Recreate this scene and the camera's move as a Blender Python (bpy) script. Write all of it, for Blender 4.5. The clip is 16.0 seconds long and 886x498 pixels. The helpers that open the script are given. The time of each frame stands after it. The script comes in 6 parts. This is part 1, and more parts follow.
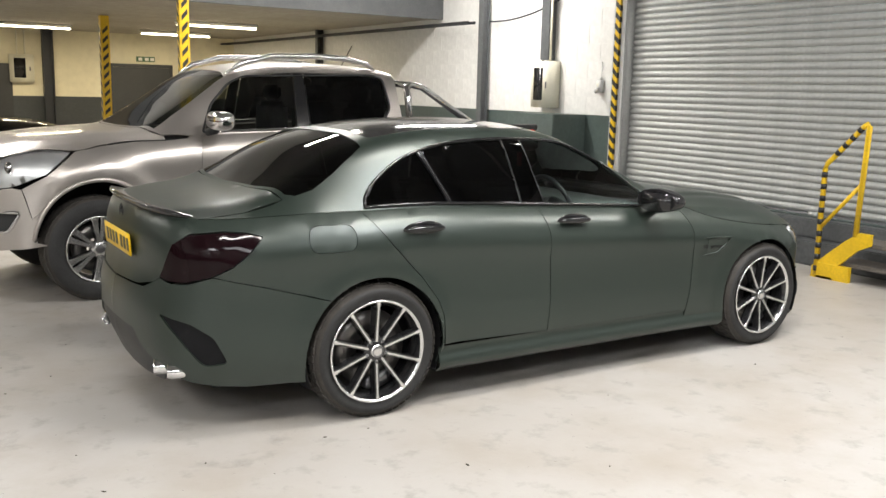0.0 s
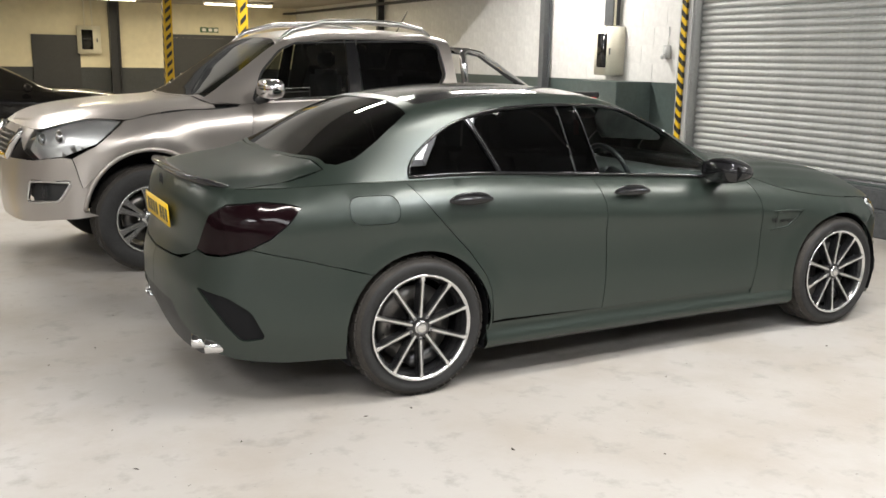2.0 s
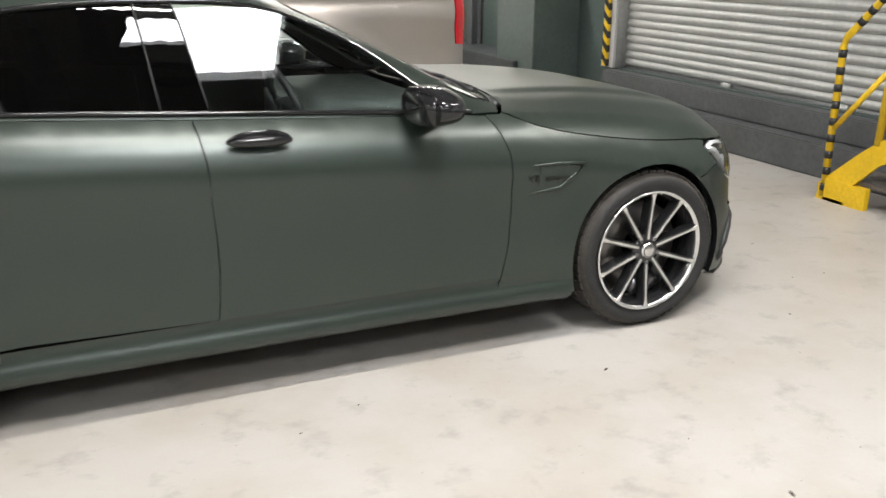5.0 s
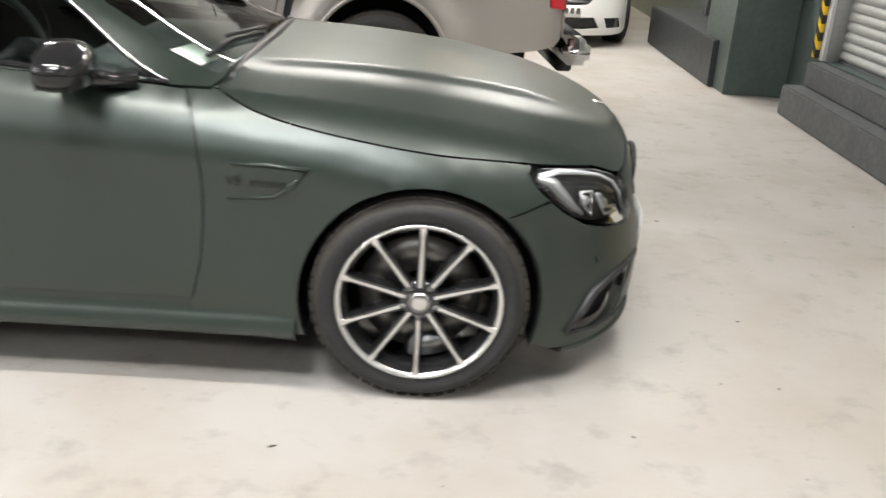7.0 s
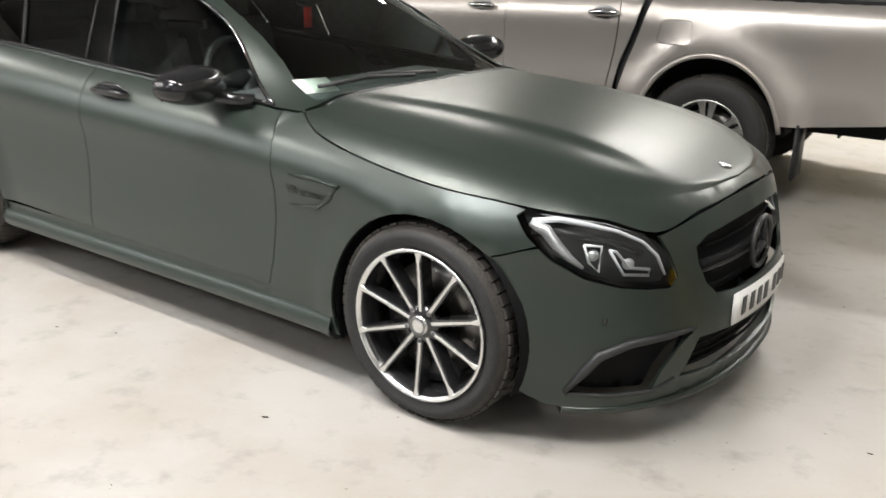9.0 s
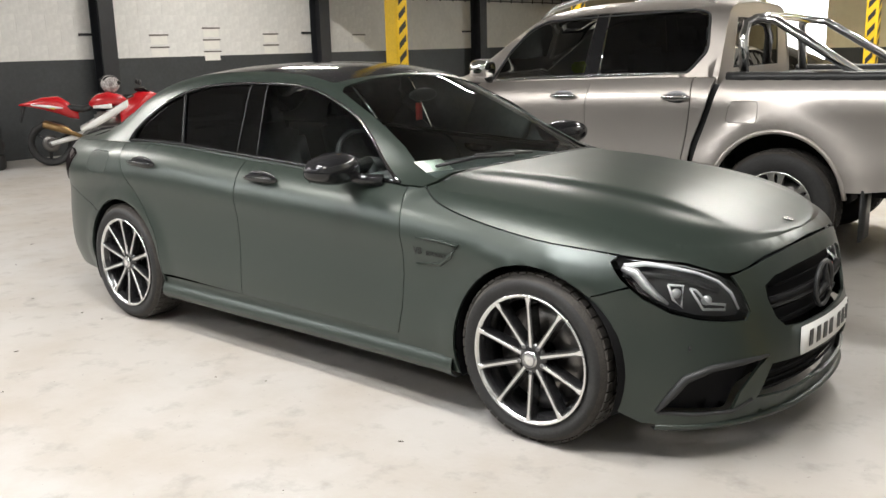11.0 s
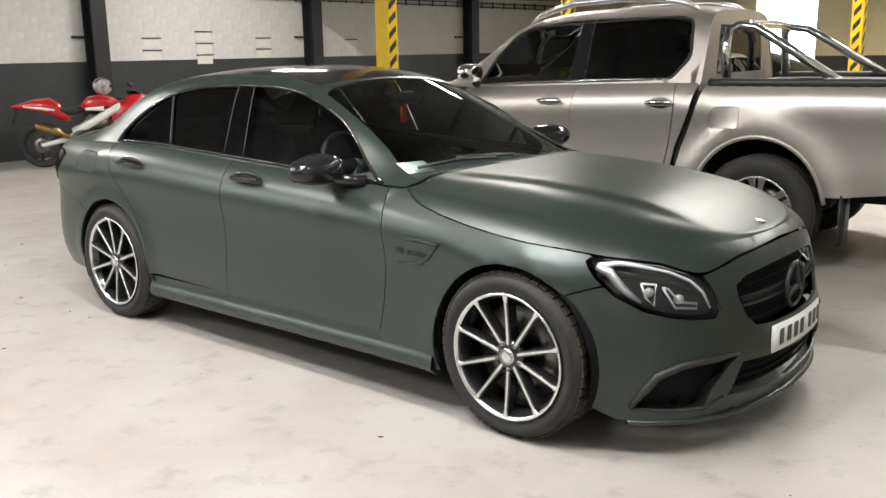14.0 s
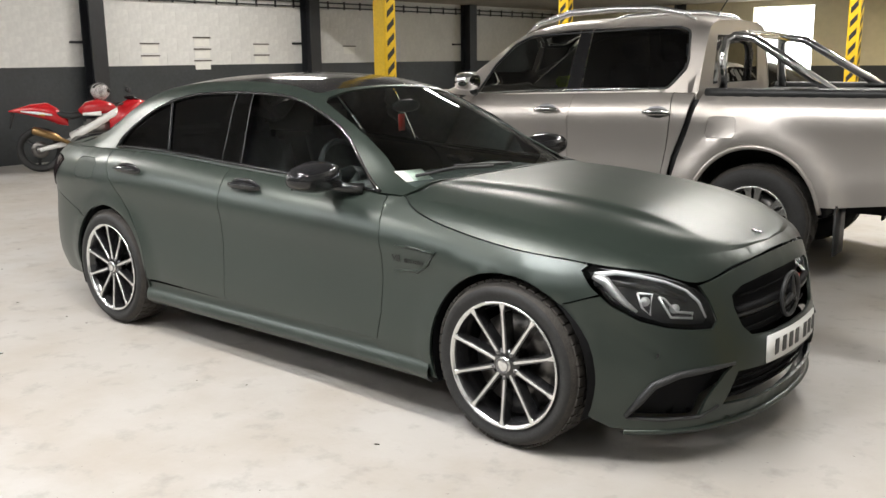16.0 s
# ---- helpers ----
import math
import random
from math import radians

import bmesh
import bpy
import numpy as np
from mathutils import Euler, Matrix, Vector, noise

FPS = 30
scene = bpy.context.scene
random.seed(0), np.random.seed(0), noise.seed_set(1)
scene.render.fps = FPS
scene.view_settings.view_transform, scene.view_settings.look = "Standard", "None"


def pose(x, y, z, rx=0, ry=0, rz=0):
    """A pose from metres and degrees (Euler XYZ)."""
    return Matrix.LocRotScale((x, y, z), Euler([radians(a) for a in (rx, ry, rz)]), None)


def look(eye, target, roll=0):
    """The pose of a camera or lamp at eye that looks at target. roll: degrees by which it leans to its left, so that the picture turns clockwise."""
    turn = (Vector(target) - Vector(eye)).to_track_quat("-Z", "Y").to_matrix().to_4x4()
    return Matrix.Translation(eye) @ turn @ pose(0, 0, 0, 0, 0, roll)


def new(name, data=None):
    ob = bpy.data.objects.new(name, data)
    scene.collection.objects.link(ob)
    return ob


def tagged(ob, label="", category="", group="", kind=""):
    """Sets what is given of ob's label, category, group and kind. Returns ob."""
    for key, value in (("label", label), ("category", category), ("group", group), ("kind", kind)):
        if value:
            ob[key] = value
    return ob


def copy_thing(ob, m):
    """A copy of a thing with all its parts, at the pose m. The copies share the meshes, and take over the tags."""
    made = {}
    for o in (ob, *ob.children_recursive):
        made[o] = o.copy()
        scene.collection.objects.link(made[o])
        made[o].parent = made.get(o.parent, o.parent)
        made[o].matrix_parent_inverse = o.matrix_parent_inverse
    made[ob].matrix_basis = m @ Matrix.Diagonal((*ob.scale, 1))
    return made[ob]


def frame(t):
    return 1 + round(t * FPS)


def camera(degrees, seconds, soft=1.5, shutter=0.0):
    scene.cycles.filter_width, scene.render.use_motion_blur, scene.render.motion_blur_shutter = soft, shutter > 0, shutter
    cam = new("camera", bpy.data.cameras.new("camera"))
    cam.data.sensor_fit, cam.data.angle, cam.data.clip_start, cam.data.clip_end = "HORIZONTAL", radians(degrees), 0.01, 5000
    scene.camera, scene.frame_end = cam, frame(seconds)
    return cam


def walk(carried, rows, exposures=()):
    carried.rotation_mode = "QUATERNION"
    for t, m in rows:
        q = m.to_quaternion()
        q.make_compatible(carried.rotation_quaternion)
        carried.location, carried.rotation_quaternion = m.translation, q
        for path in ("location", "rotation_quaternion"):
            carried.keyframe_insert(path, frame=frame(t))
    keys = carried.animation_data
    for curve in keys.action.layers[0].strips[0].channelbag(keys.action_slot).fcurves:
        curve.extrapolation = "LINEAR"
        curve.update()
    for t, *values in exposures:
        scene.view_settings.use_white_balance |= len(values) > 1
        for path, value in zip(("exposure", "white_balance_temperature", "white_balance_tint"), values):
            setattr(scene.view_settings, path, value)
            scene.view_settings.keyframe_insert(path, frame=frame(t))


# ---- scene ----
cam = camera(52.0, 16.0, shutter=0.4)
PATH = [
    (0, (-2.038, -4.676, 1.599), (-0.983, -3.013, 1.255), 1.4),
    (0.5, (-2.042, -4.67, 1.6), (-0.987, -3.007, 1.251), 1.3),
    (1, (-2.033, -4.667, 1.598), (-0.987, -2.998, 1.248), 1.3),
    (1.5, (-1.971, -4.642, 1.571), (-0.978, -2.947, 1.193), 1.0),
    (2, (-1.856, -4.537, 1.568), (-0.929, -2.813, 1.159), 1.0),
    (2.5, (-1.602, -4.338, 1.583), (-0.656, -2.638, 1.118), 2.4),
    (3, (-1.308, -4.2, 1.559), (-0.48, -2.437, 1.104), 2.2),
    (3.5, (-0.867, -4.067, 1.572), (-0.168, -2.255, 1.097), 2.2),
    (4, (-0.452, -3.936, 1.514), (0.266, -2.141, 1.003), 1.5),
    (4.5, (0.015, -3.849, 1.501), (0.89, -2.15, 0.911), 0.0),
    (7, (2.835, -3.409, 1.508), (2.884, -1.549, 0.776), 3.8),
    (7.5, (3.328, -3.15, 1.474), (3.298, -1.301, 0.711), 4.7),
    (8, (3.785, -2.918, 1.465), (3.29, -1.111, 0.765), 7.6),
    (8.5, (4.218, -2.919, 1.468), (3.31, -1.271, 0.79), 2.9),
    (9, (4.468, -3.026, 1.49), (3.36, -1.486, 0.858), 1.3),
    (9.5, (4.661, -3.215, 1.505), (3.434, -1.71, 1.026), -0.4),
    (10, (4.695, -3.497, 1.511), (3.444, -1.999, 1.071), -1.6),
    (12.5, (4.822, -3.604, 1.496), (3.524, -2.147, 1.06), -0.8),
    (13, (4.825, -3.599, 1.501), (3.541, -2.128, 1.065), -0.6),
    (13.5, (4.826, -3.601, 1.501), (3.552, -2.119, 1.075), -0.8),
    (14, (4.831, -3.606, 1.497), (3.567, -2.115, 1.073), -1.1),
    (14.5, (4.836, -3.618, 1.501), (3.585, -2.116, 1.077), -1.0),
    (15, (4.833, -3.614, 1.501), (3.583, -2.108, 1.09), -0.8),
    (15.5, (4.834, -3.612, 1.5), (3.58, -2.109, 1.092), -0.8),
    (16, (4.836, -3.618, 1.507), (3.577, -2.12, 1.097), -0.7),
]
walk(cam, [(t, look(eye, target, roll)) for t, eye, target, roll in PATH],
     exposures=[(0, 0.0), (1.5, 0.0), (3.0, -0.14), (4.0, -0.14), (4.7, -0.05), (7.0, 0.08), (9.0, 0.08), (12.5, 0.05), (16, 0.0)])

# ---- world, light, exposure ----
from mathutils.geometry import delaunay_2d_cdt

world = bpy.data.worlds.new("world")
scene.world = world
world.use_nodes = True
wn = world.node_tree.nodes
sky = wn.new("ShaderNodeTexSky")
sky.sky_type, sky.sun_disc, sky.sun_elevation, sky.sun_rotation = "NISHITA", False, radians(35), radians(200)
world.node_tree.links.new(sky.outputs[0], wn["Background"].inputs[0])
wn["Background"].inputs[1].default_value = 0.12


def area_lamp(name, at, target, sx, sy, watts, color):
    d = bpy.data.lights.new(name, "AREA")
    d.shape, d.size, d.size_y, d.energy, d.color = "RECTANGLE", sx, sy, watts, color
    ob = new(name, d)
    ob.matrix_world = look(at, target)
    return ob


ROOF_Z, LOW_Z, EDGE_Y = 4.7, 2.74, 8.2
X_EAST, X_WEST, Y_NORTH, Y_SOUTH = 5.95, -9.0, 18.0, -9.0
# First entry is the skylight; the y=-7.6 ones are added, unseen fill.
SKYLIGHT_AND_FILLS = [(2.12, -3.55, 1.05, 1.4, 125), (1.95, -7.6, 2.4, 1.6, 10), (-3.2, -7.6, 2.4, 1.6, 26), (-7.2, -7.6, 2.2, 1.6, 80)]
for sx, sy, w, l, watts in SKYLIGHT_AND_FILLS:
    area_lamp("skylight_lamp", (sx, sy, ROOF_Z + 0.1), (sx, sy, 0), w, l, watts * w * l, (0.98, 0.98, 1.0))
TUBES = [(3.6, 12.2), (0.9, 15.6), (-2.6, 12.2), (3.9, 15.9)]
for x, y in TUBES:
    area_lamp("tube_lamp", (x, y, LOW_Z - 0.14), (x, y, 0), 1.5, 0.1, 75, (1.0, 0.86, 0.6))

HIGH_TUBES = [(-6.0, 5.8, 130), (-2.0, 5.8, 130), (2.0, 5.8, 150), (4.6, 5.8, 165), (-6.0, -1.7, 190), (-1.5, -3.3, 120), (1.6, -1.7, 100), (4.4, -1.7, 80)]
for x, y, watts in HIGH_TUBES:
    area_lamp("tube_lamp", (x, y, 4.02), (x, y, 0), 1.7, 0.14, watts, (1.0, 0.96, 0.91))

# ---- materials ----


def mat(name, color, rough=0.5, metal=0.0, var=0.0, scale=6.0, bump=0.0, bump_scale=60.0, coat=0.0, color2=None, obj_random=0.0, spec=0.5):
    m = bpy.data.materials.new(name)
    m.use_nodes = True
    n, l = m.node_tree.nodes, m.node_tree.links
    b = n["Principled BSDF"]
    b.inputs["Base Color"].default_value = (*color, 1)
    b.inputs["Roughness"].default_value, b.inputs["Metallic"].default_value = rough, metal
    b.inputs["Coat Weight"].default_value = coat
    b.inputs["Coat Roughness"].default_value = 0.06
    b.inputs["Specular IOR Level"].default_value = spec
    tc = n.new("ShaderNodeTexCoord")
    if var > 0:
        big, fine, mix, ramp = n.new("ShaderNodeTexNoise"), n.new("ShaderNodeTexNoise"), n.new("ShaderNodeMath"), n.new("ShaderNodeMix")
        big.inputs["Scale"].default_value, fine.inputs["Scale"].default_value = scale, scale * 9
        big.inputs["Detail"].default_value = fine.inputs["Detail"].default_value = 5
        l.new(tc.outputs["Object"], big.inputs["Vector"]), l.new(tc.outputs["Object"], fine.inputs["Vector"])
        mix.operation = "MULTIPLY"
        l.new(big.outputs[0], mix.inputs[0]), l.new(fine.outputs[0], mix.inputs[1])
        stretch = n.new("ShaderNodeMapRange")
        stretch.inputs[1].default_value, stretch.inputs[2].default_value = 0.12, 0.4
        l.new(mix.outputs[0], stretch.inputs[0])
        ramp.data_type = "RGBA"
        c2 = color2 or tuple(c * (1 - var) for c in color)
        ramp.inputs[6].default_value, ramp.inputs[7].default_value = (*c2, 1), (*color, 1)
        l.new(stretch.outputs[0], ramp.inputs[0])
        l.new(ramp.outputs[2], b.inputs["Base Color"])
        rr = n.new("ShaderNodeMapRange")
        rr.inputs[3].default_value, rr.inputs[4].default_value = min(1, rough * 1.15), rough * 0.85
        l.new(fine.outputs[0], rr.inputs[0])
        l.new(rr.outputs[0], b.inputs["Roughness"])
    if bump > 0:
        bn, bp = n.new("ShaderNodeTexNoise"), n.new("ShaderNodeBump")
        bn.inputs["Scale"].default_value, bn.inputs["Detail"].default_value = bump_scale, 4
        bp.inputs["Strength"].default_value, bp.inputs["Distance"].default_value = bump, 0.01
        l.new(tc.outputs["Object"], bn.inputs["Vector"]), l.new(bn.outputs[0], bp.inputs["Height"])
        l.new(bp.outputs[0], b.inputs["Normal"])
    return m


def glass(name, tint, rough=0.0, dark=0.0):
    """Thin car or lamp glass: clear pane with a tint, and mirror gloss by its angle."""
    m = bpy.data.materials.new(name)
    m.use_nodes = True
    n, l = m.node_tree.nodes, m.node_tree.links
    n.remove(n["Principled BSDF"])
    tr, gl, fr, mx = n.new("ShaderNodeBsdfTransparent"), n.new("ShaderNodeBsdfGlossy"), n.new("ShaderNodeFresnel"), n.new("ShaderNodeMixShader")
    tr.inputs[0].default_value = (*tint, 1)
    gl.inputs["Roughness"].default_value = rough
    fr.inputs[0].default_value = 1.6
    l.new(fr.outputs[0], mx.inputs[0]), l.new(tr.outputs[0], mx.inputs[1]), l.new(gl.outputs[0], mx.inputs[2])
    l.new(mx.outputs[0], n["Material Output"].inputs[0])
    return m


def glow(name, color, strength):
    m = mat(name, color, 0.5)
    b = m.node_tree.nodes["Principled BSDF"]
    b.inputs["Emission Color"].default_value, b.inputs["Emission Strength"].default_value = (*color, 1), strength
    return m


def floor_material():
    m = mat("concrete_floor", (0.56, 0.545, 0.52), 0.42, bump=0.06, bump_scale=45)
    n, l = m.node_tree.nodes, m.node_tree.links
    b = n["Principled BSDF"]
    tc = n.new("ShaderNodeTexCoord")
    col = None
    for scale, lo, hi, dark, detail in ((0.35, 0.32, 0.66, (0.40, 0.375, 0.34), 6), (1.3, 0.46, 0.70, (0.36, 0.325, 0.28), 8), (6.0, 0.55, 0.76, (0.28, 0.26, 0.235), 9), (34.0, 0.70, 0.76, (0.12, 0.11, 0.10), 3)):
        nz, mr, mx = n.new("ShaderNodeTexNoise"), n.new("ShaderNodeMapRange"), n.new("ShaderNodeMix")
        nz.inputs["Scale"].default_value, nz.inputs["Detail"].default_value, nz.inputs["Roughness"].default_value = scale, detail, 0.62
        l.new(tc.outputs["Object"], nz.inputs["Vector"])
        mr.inputs[1].default_value, mr.inputs[2].default_value = lo, hi
        l.new(nz.outputs[0], mr.inputs[0])
        mx.data_type = "RGBA"
        mx.inputs[7].default_value = (*dark, 1)
        if col is None:
            mx.inputs[6].default_value = (0.45, 0.441, 0.425, 1)
        else:
            l.new(col, mx.inputs[6])
        l.new(mr.outputs[0], mx.inputs[0])
        col = mx.outputs[2]
    l.new(col, b.inputs["Base Color"])
    rn, rm = n.new("ShaderNodeTexNoise"), n.new("ShaderNodeMapRange")
    rn.inputs["Scale"].default_value, rn.inputs["Detail"].default_value = 2.2, 6
    l.new(tc.outputs["Object"], rn.inputs["Vector"])
    rm.inputs[3].default_value, rm.inputs[4].default_value = 0.3, 0.62
    l.new(rn.outputs[0], rm.inputs[0]), l.new(rm.outputs[0], b.inputs["Roughness"])
    return m


def satin_paint(name, color, rough, flake=0.25, metal=0.35, coat=0.0):
    """Car paint with fine flake."""
    m = mat(name, color, rough, metal, coat=coat)
    n, l = m.node_tree.nodes, m.node_tree.links
    tc, nz, mx = n.new("ShaderNodeTexCoord"), n.new("ShaderNodeTexNoise"), n.new("ShaderNodeMix")
    nz.inputs["Scale"].default_value, nz.inputs["Detail"].default_value = 900, 2
    l.new(tc.outputs["Object"], nz.inputs["Vector"])
    mx.data_type = "RGBA"
    mx.inputs[6].default_value = (*[c * (1 - flake) for c in color], 1)
    mx.inputs[7].default_value = (*[c * (1 + flake) for c in color], 1)
    l.new(nz.outputs[0], mx.inputs[0]), l.new(mx.outputs[2], n["Principled BSDF"].inputs["Base Color"])
    return m


M_FLOOR = floor_material()
M_WHITE = mat("painted_block", (0.74, 0.735, 0.71), 0.6, var=0.12, scale=1.5, bump=0.25, bump_scale=70)
M_CREAM = mat("cream_wall", (0.74, 0.68, 0.5), 0.6, var=0.12, scale=0.8, bump=0.15, bump_scale=60)
M_DADO = mat("dado_paint", (0.042, 0.048, 0.052), 0.45, var=0.3, scale=2, bump=0.2, bump_scale=70)
M_TEAL = mat("teal_grey_paint", (0.078, 0.104, 0.097), 0.4, var=0.25, scale=2.5, bump=0.2, bump_scale=60)
M_KERB = mat("dark_grey_plinth", (0.10, 0.106, 0.11), 0.55, var=0.35, scale=3, bump=0.2)
M_CEIL = mat("ceiling_board", (0.36, 0.33, 0.27), 0.7, var=0.25, scale=1.2)
M_SOUTH = mat("unseen_south_wall", (0.25, 0.24, 0.225), 0.6, var=0.2, scale=1)
M_ROOF = mat("roof_sheet", (0.15, 0.15, 0.15), 0.6, var=0.2, scale=1)
M_BLACKSTEEL = mat("black_steel", (0.022, 0.024, 0.028), 0.42, var=0.3, scale=6)
M_GREYSTEEL = mat("grey_steel", (0.10, 0.105, 0.11), 0.45, var=0.3, scale=6)
M_YELLOW = mat("yellow_paint", (0.80, 0.52, 0.015), 0.4, var=0.22, scale=5, bump=0.05)
M_TAPEBLACK = mat("black_tape", (0.018, 0.018, 0.018), 0.45, var=0.2, scale=12)
M_SHUTTER = mat("galvanised_slat", (0.46, 0.47, 0.46), 0.55, 0.35, var=0.18, scale=3.5, bump=0.02)
M_GREEN = satin_paint("satin_green_wrap", (0.0265, 0.0385, 0.0312), 0.35, 0.2, 0.42, coat=0.1)
M_GREEN.node_tree.nodes["Principled BSDF"].inputs["Specular IOR Level"].default_value = 0.9
M_GREEN.node_tree.nodes["Principled BSDF"].inputs["Coat Roughness"].default_value = 0.27
M_SILVER = satin_paint("bronze_grey_metallic", (0.49, 0.457, 0.425), 0.33, 0.12, 0.7, coat=0.4)
M_CARWHITE = mat("white_car_paint", (0.80, 0.80, 0.78), 0.25, coat=0.6)
M_GLOSSBLACK = mat("gloss_black", (0.013, 0.013, 0.014), 0.1)
M_PILLAR = mat("pillar_black", (0.014, 0.014, 0.015), 0.6, var=0.1, scale=20, spec=0.04)
M_TRIM = mat("black_plastic", (0.026, 0.027, 0.028), 0.48, var=0.25, scale=30)
M_RUBBER = mat("tyre_rubber", (0.021, 0.021, 0.021), 0.68, var=0.35, scale=14, bump=0.1, bump_scale=120)
M_DIRTRUBBER = mat("dusty_tread", (0.052, 0.046, 0.040), 0.8, var=0.45, scale=20)
M_ALLOY = mat("machined_alloy", (0.74, 0.74, 0.73), 0.26, 0.95, var=0.06, scale=30)
M_RIMBLACK = mat("gloss_black_rim", (0.018, 0.018, 0.019), 0.2, coat=0.4)
M_DISC = mat("brake_disc", (0.22, 0.21, 0.20), 0.35, 0.9, var=0.25, scale=18)
M_CHROME = mat("chrome", (0.82, 0.82, 0.82), 0.06, 1.0)
M_DARKCHROME = mat("satin_dark_metal", (0.20, 0.20, 0.205), 0.3, 0.9)
M_INTERIOR = mat("interior_cloth", (0.17, 0.175, 0.175), 0.75, var=0.3, scale=20)
M_RED = mat("red_plastic", (0.55, 0.02, 0.015), 0.35)
M_REDLIGHT = mat("red_lamp_lens", (0.62, 0.012, 0.02), 0.12, coat=1.0)
M_SMOKE = mat("smoked_lamp_lens", (0.008, 0.003, 0.004), 0.07, spec=0.16)
M_LAMPBODY = mat("lamp_housing", (0.014, 0.014, 0.015), 0.4)
M_REFLECTOR = mat("lamp_reflector", (0.86, 0.86, 0.86), 0.32, 0.85)
M_DRL = mat("light_guide", (0.80, 0.81, 0.82), 0.2)
M_PLATEY = mat("yellow_plate", (0.86, 0.56, 0.01), 0.35)
M_PLATEW = mat("white_plate", (0.82, 0.82, 0.80), 0.35)
M_INK = mat("plate_black", (0.01, 0.01, 0.01), 0.4)
M_PAPER = mat("paper", (0.80, 0.79, 0.74), 0.6, var=0.08, scale=8)
M_SIGN = mat("exit_sign_green", (0.03, 0.10, 0.035), 0.4)
M_BOX = mat("cream_enclosure", (0.70, 0.67, 0.55), 0.45, var=0.1, scale=5)
M_DOOR = mat("dark_door", (0.03, 0.032, 0.035), 0.5, var=0.2, scale=3)
M_WOOD = mat("tread_board", (0.13, 0.115, 0.10), 0.75, var=0.4, scale=6, bump=0.2)
M_TUBE = glow("tube_glow", (1.0, 0.87, 0.62), 9)
M_TUBEWHITE = glow("tube_glow_white", (1.0, 0.96, 0.88), 14)
M_SKYGLOW = glow("white_glow_sheet", (0.95, 0.98, 1.0), 7)
M_CLEAR = glass("clear_glass", (0.86, 0.94, 0.92))
M_SCREEN = glass("screen_glass", (0.72, 0.82, 0.79))
M_TINT = glass("privacy_glass", (0.025, 0.025, 0.027))
M_LENS = glass("lamp_lens", (0.9, 0.92, 0.93))

# ---- mesh helpers ----


def link_mesh(name, bm, material, parent=None, smooth=True, label=""):
    me = bpy.data.meshes.new(name)
    bmesh.ops.recalc_face_normals(bm, faces=bm.faces)
    bm.to_mesh(me)
    bm.free()
    for p in me.polygons:
        p.use_smooth = smooth
    for m in material if isinstance(material, (list, tuple)) else [material]:
        me.materials.append(m)
    ob = new(name, me)
    if parent is not None:
        ob.parent = parent
    if label:
        ob["label"] = label
    return ob


def part(name, bm, material, parent, label="", smooth=True):
    return link_mesh(name, bm, material, parent, smooth, label)


def thing(name, at=(0, 0, 0), rz=0.0, label="", category="", group="", kind=""):
    ob = new(name)
    ob.matrix_world = pose(*at, 0, 0, rz)
    return tagged(ob, label, category, group, kind)


def add_box(bm, x0, y0, z0, x1, y1, z1, bevel=0.0, m=None):
    r = bmesh.ops.create_cube(bm, size=1)["verts"]
    for v in r:
        v.co = Vector(((x0 + x1) / 2 + v.co.x * (x1 - x0), (y0 + y1) / 2 + v.co.y * (y1 - y0), (z0 + z1) / 2 + v.co.z * (z1 - z0)))
    if bevel > 0:
        edges = list({e for v in r for e in v.link_edges})
        r = bmesh.ops.bevel(bm, geom=edges, offset=bevel, segments=2, affect="EDGES")["verts"]
    if m is not None:
        bmesh.ops.transform(bm, matrix=m, verts=list({v for v in r}))
    return bm


def box(x0, y0, z0, x1, y1, z1, bevel=0.0):
    return add_box(bmesh.new(), x0, y0, z0, x1, y1, z1, bevel)


def add_tube(bm, pts, r, seg=10, closed=False):
    """A round bar along points."""
    pts = [Vector(p) for p in pts]
    rings = []
    n = len(pts)
    up = Vector((0, 0, 1))
    for i, p in enumerate(pts):
        a, b = pts[i - 1] if (i > 0 or closed) else p, pts[(i + 1) % n] if (i < n - 1 or closed) else p
        d = (b - a).normalized()
        side = d.cross(up)
        if side.length < 0.05:
            side = d.cross(Vector((1, 0, 0)))
        side.normalize()
        top = side.cross(d)
        rr = r[i] if isinstance(r, (list, tuple)) else r
        rings.append([bm.verts.new(p + (side * math.cos(2 * math.pi * k / seg) + top * math.sin(2 * math.pi * k / seg)) * rr) for k in range(seg)])
    for i in range(n if closed else n - 1):
        a, b = rings[i], rings[(i + 1) % n]
        for k in range(seg):
            bm.faces.new((a[k], a[(k + 1) % seg], b[(k + 1) % seg], b[k]))
    if not closed:
        bm.faces.new(rings[0][::-1]), bm.faces.new(rings[-1])
    return bm


def tube(pts, r, seg=10, closed=False):
    return add_tube(bmesh.new(), pts, r, seg, closed)


def lathe(bm, profile, seg=64, axis="y"):
    """Turns (radius, along) pairs about the y axis."""
    rings = [[bm.verts.new((r * math.cos(2 * math.pi * k / seg), a, r * math.sin(2 * math.pi * k / seg))) for k in range(seg)] for r, a in profile]
    for a, b in zip(rings, rings[1:]):
        for k in range(seg):
            bm.faces.new((a[k], a[(k + 1) % seg], b[(k + 1) % seg], b[k]))
    return bm


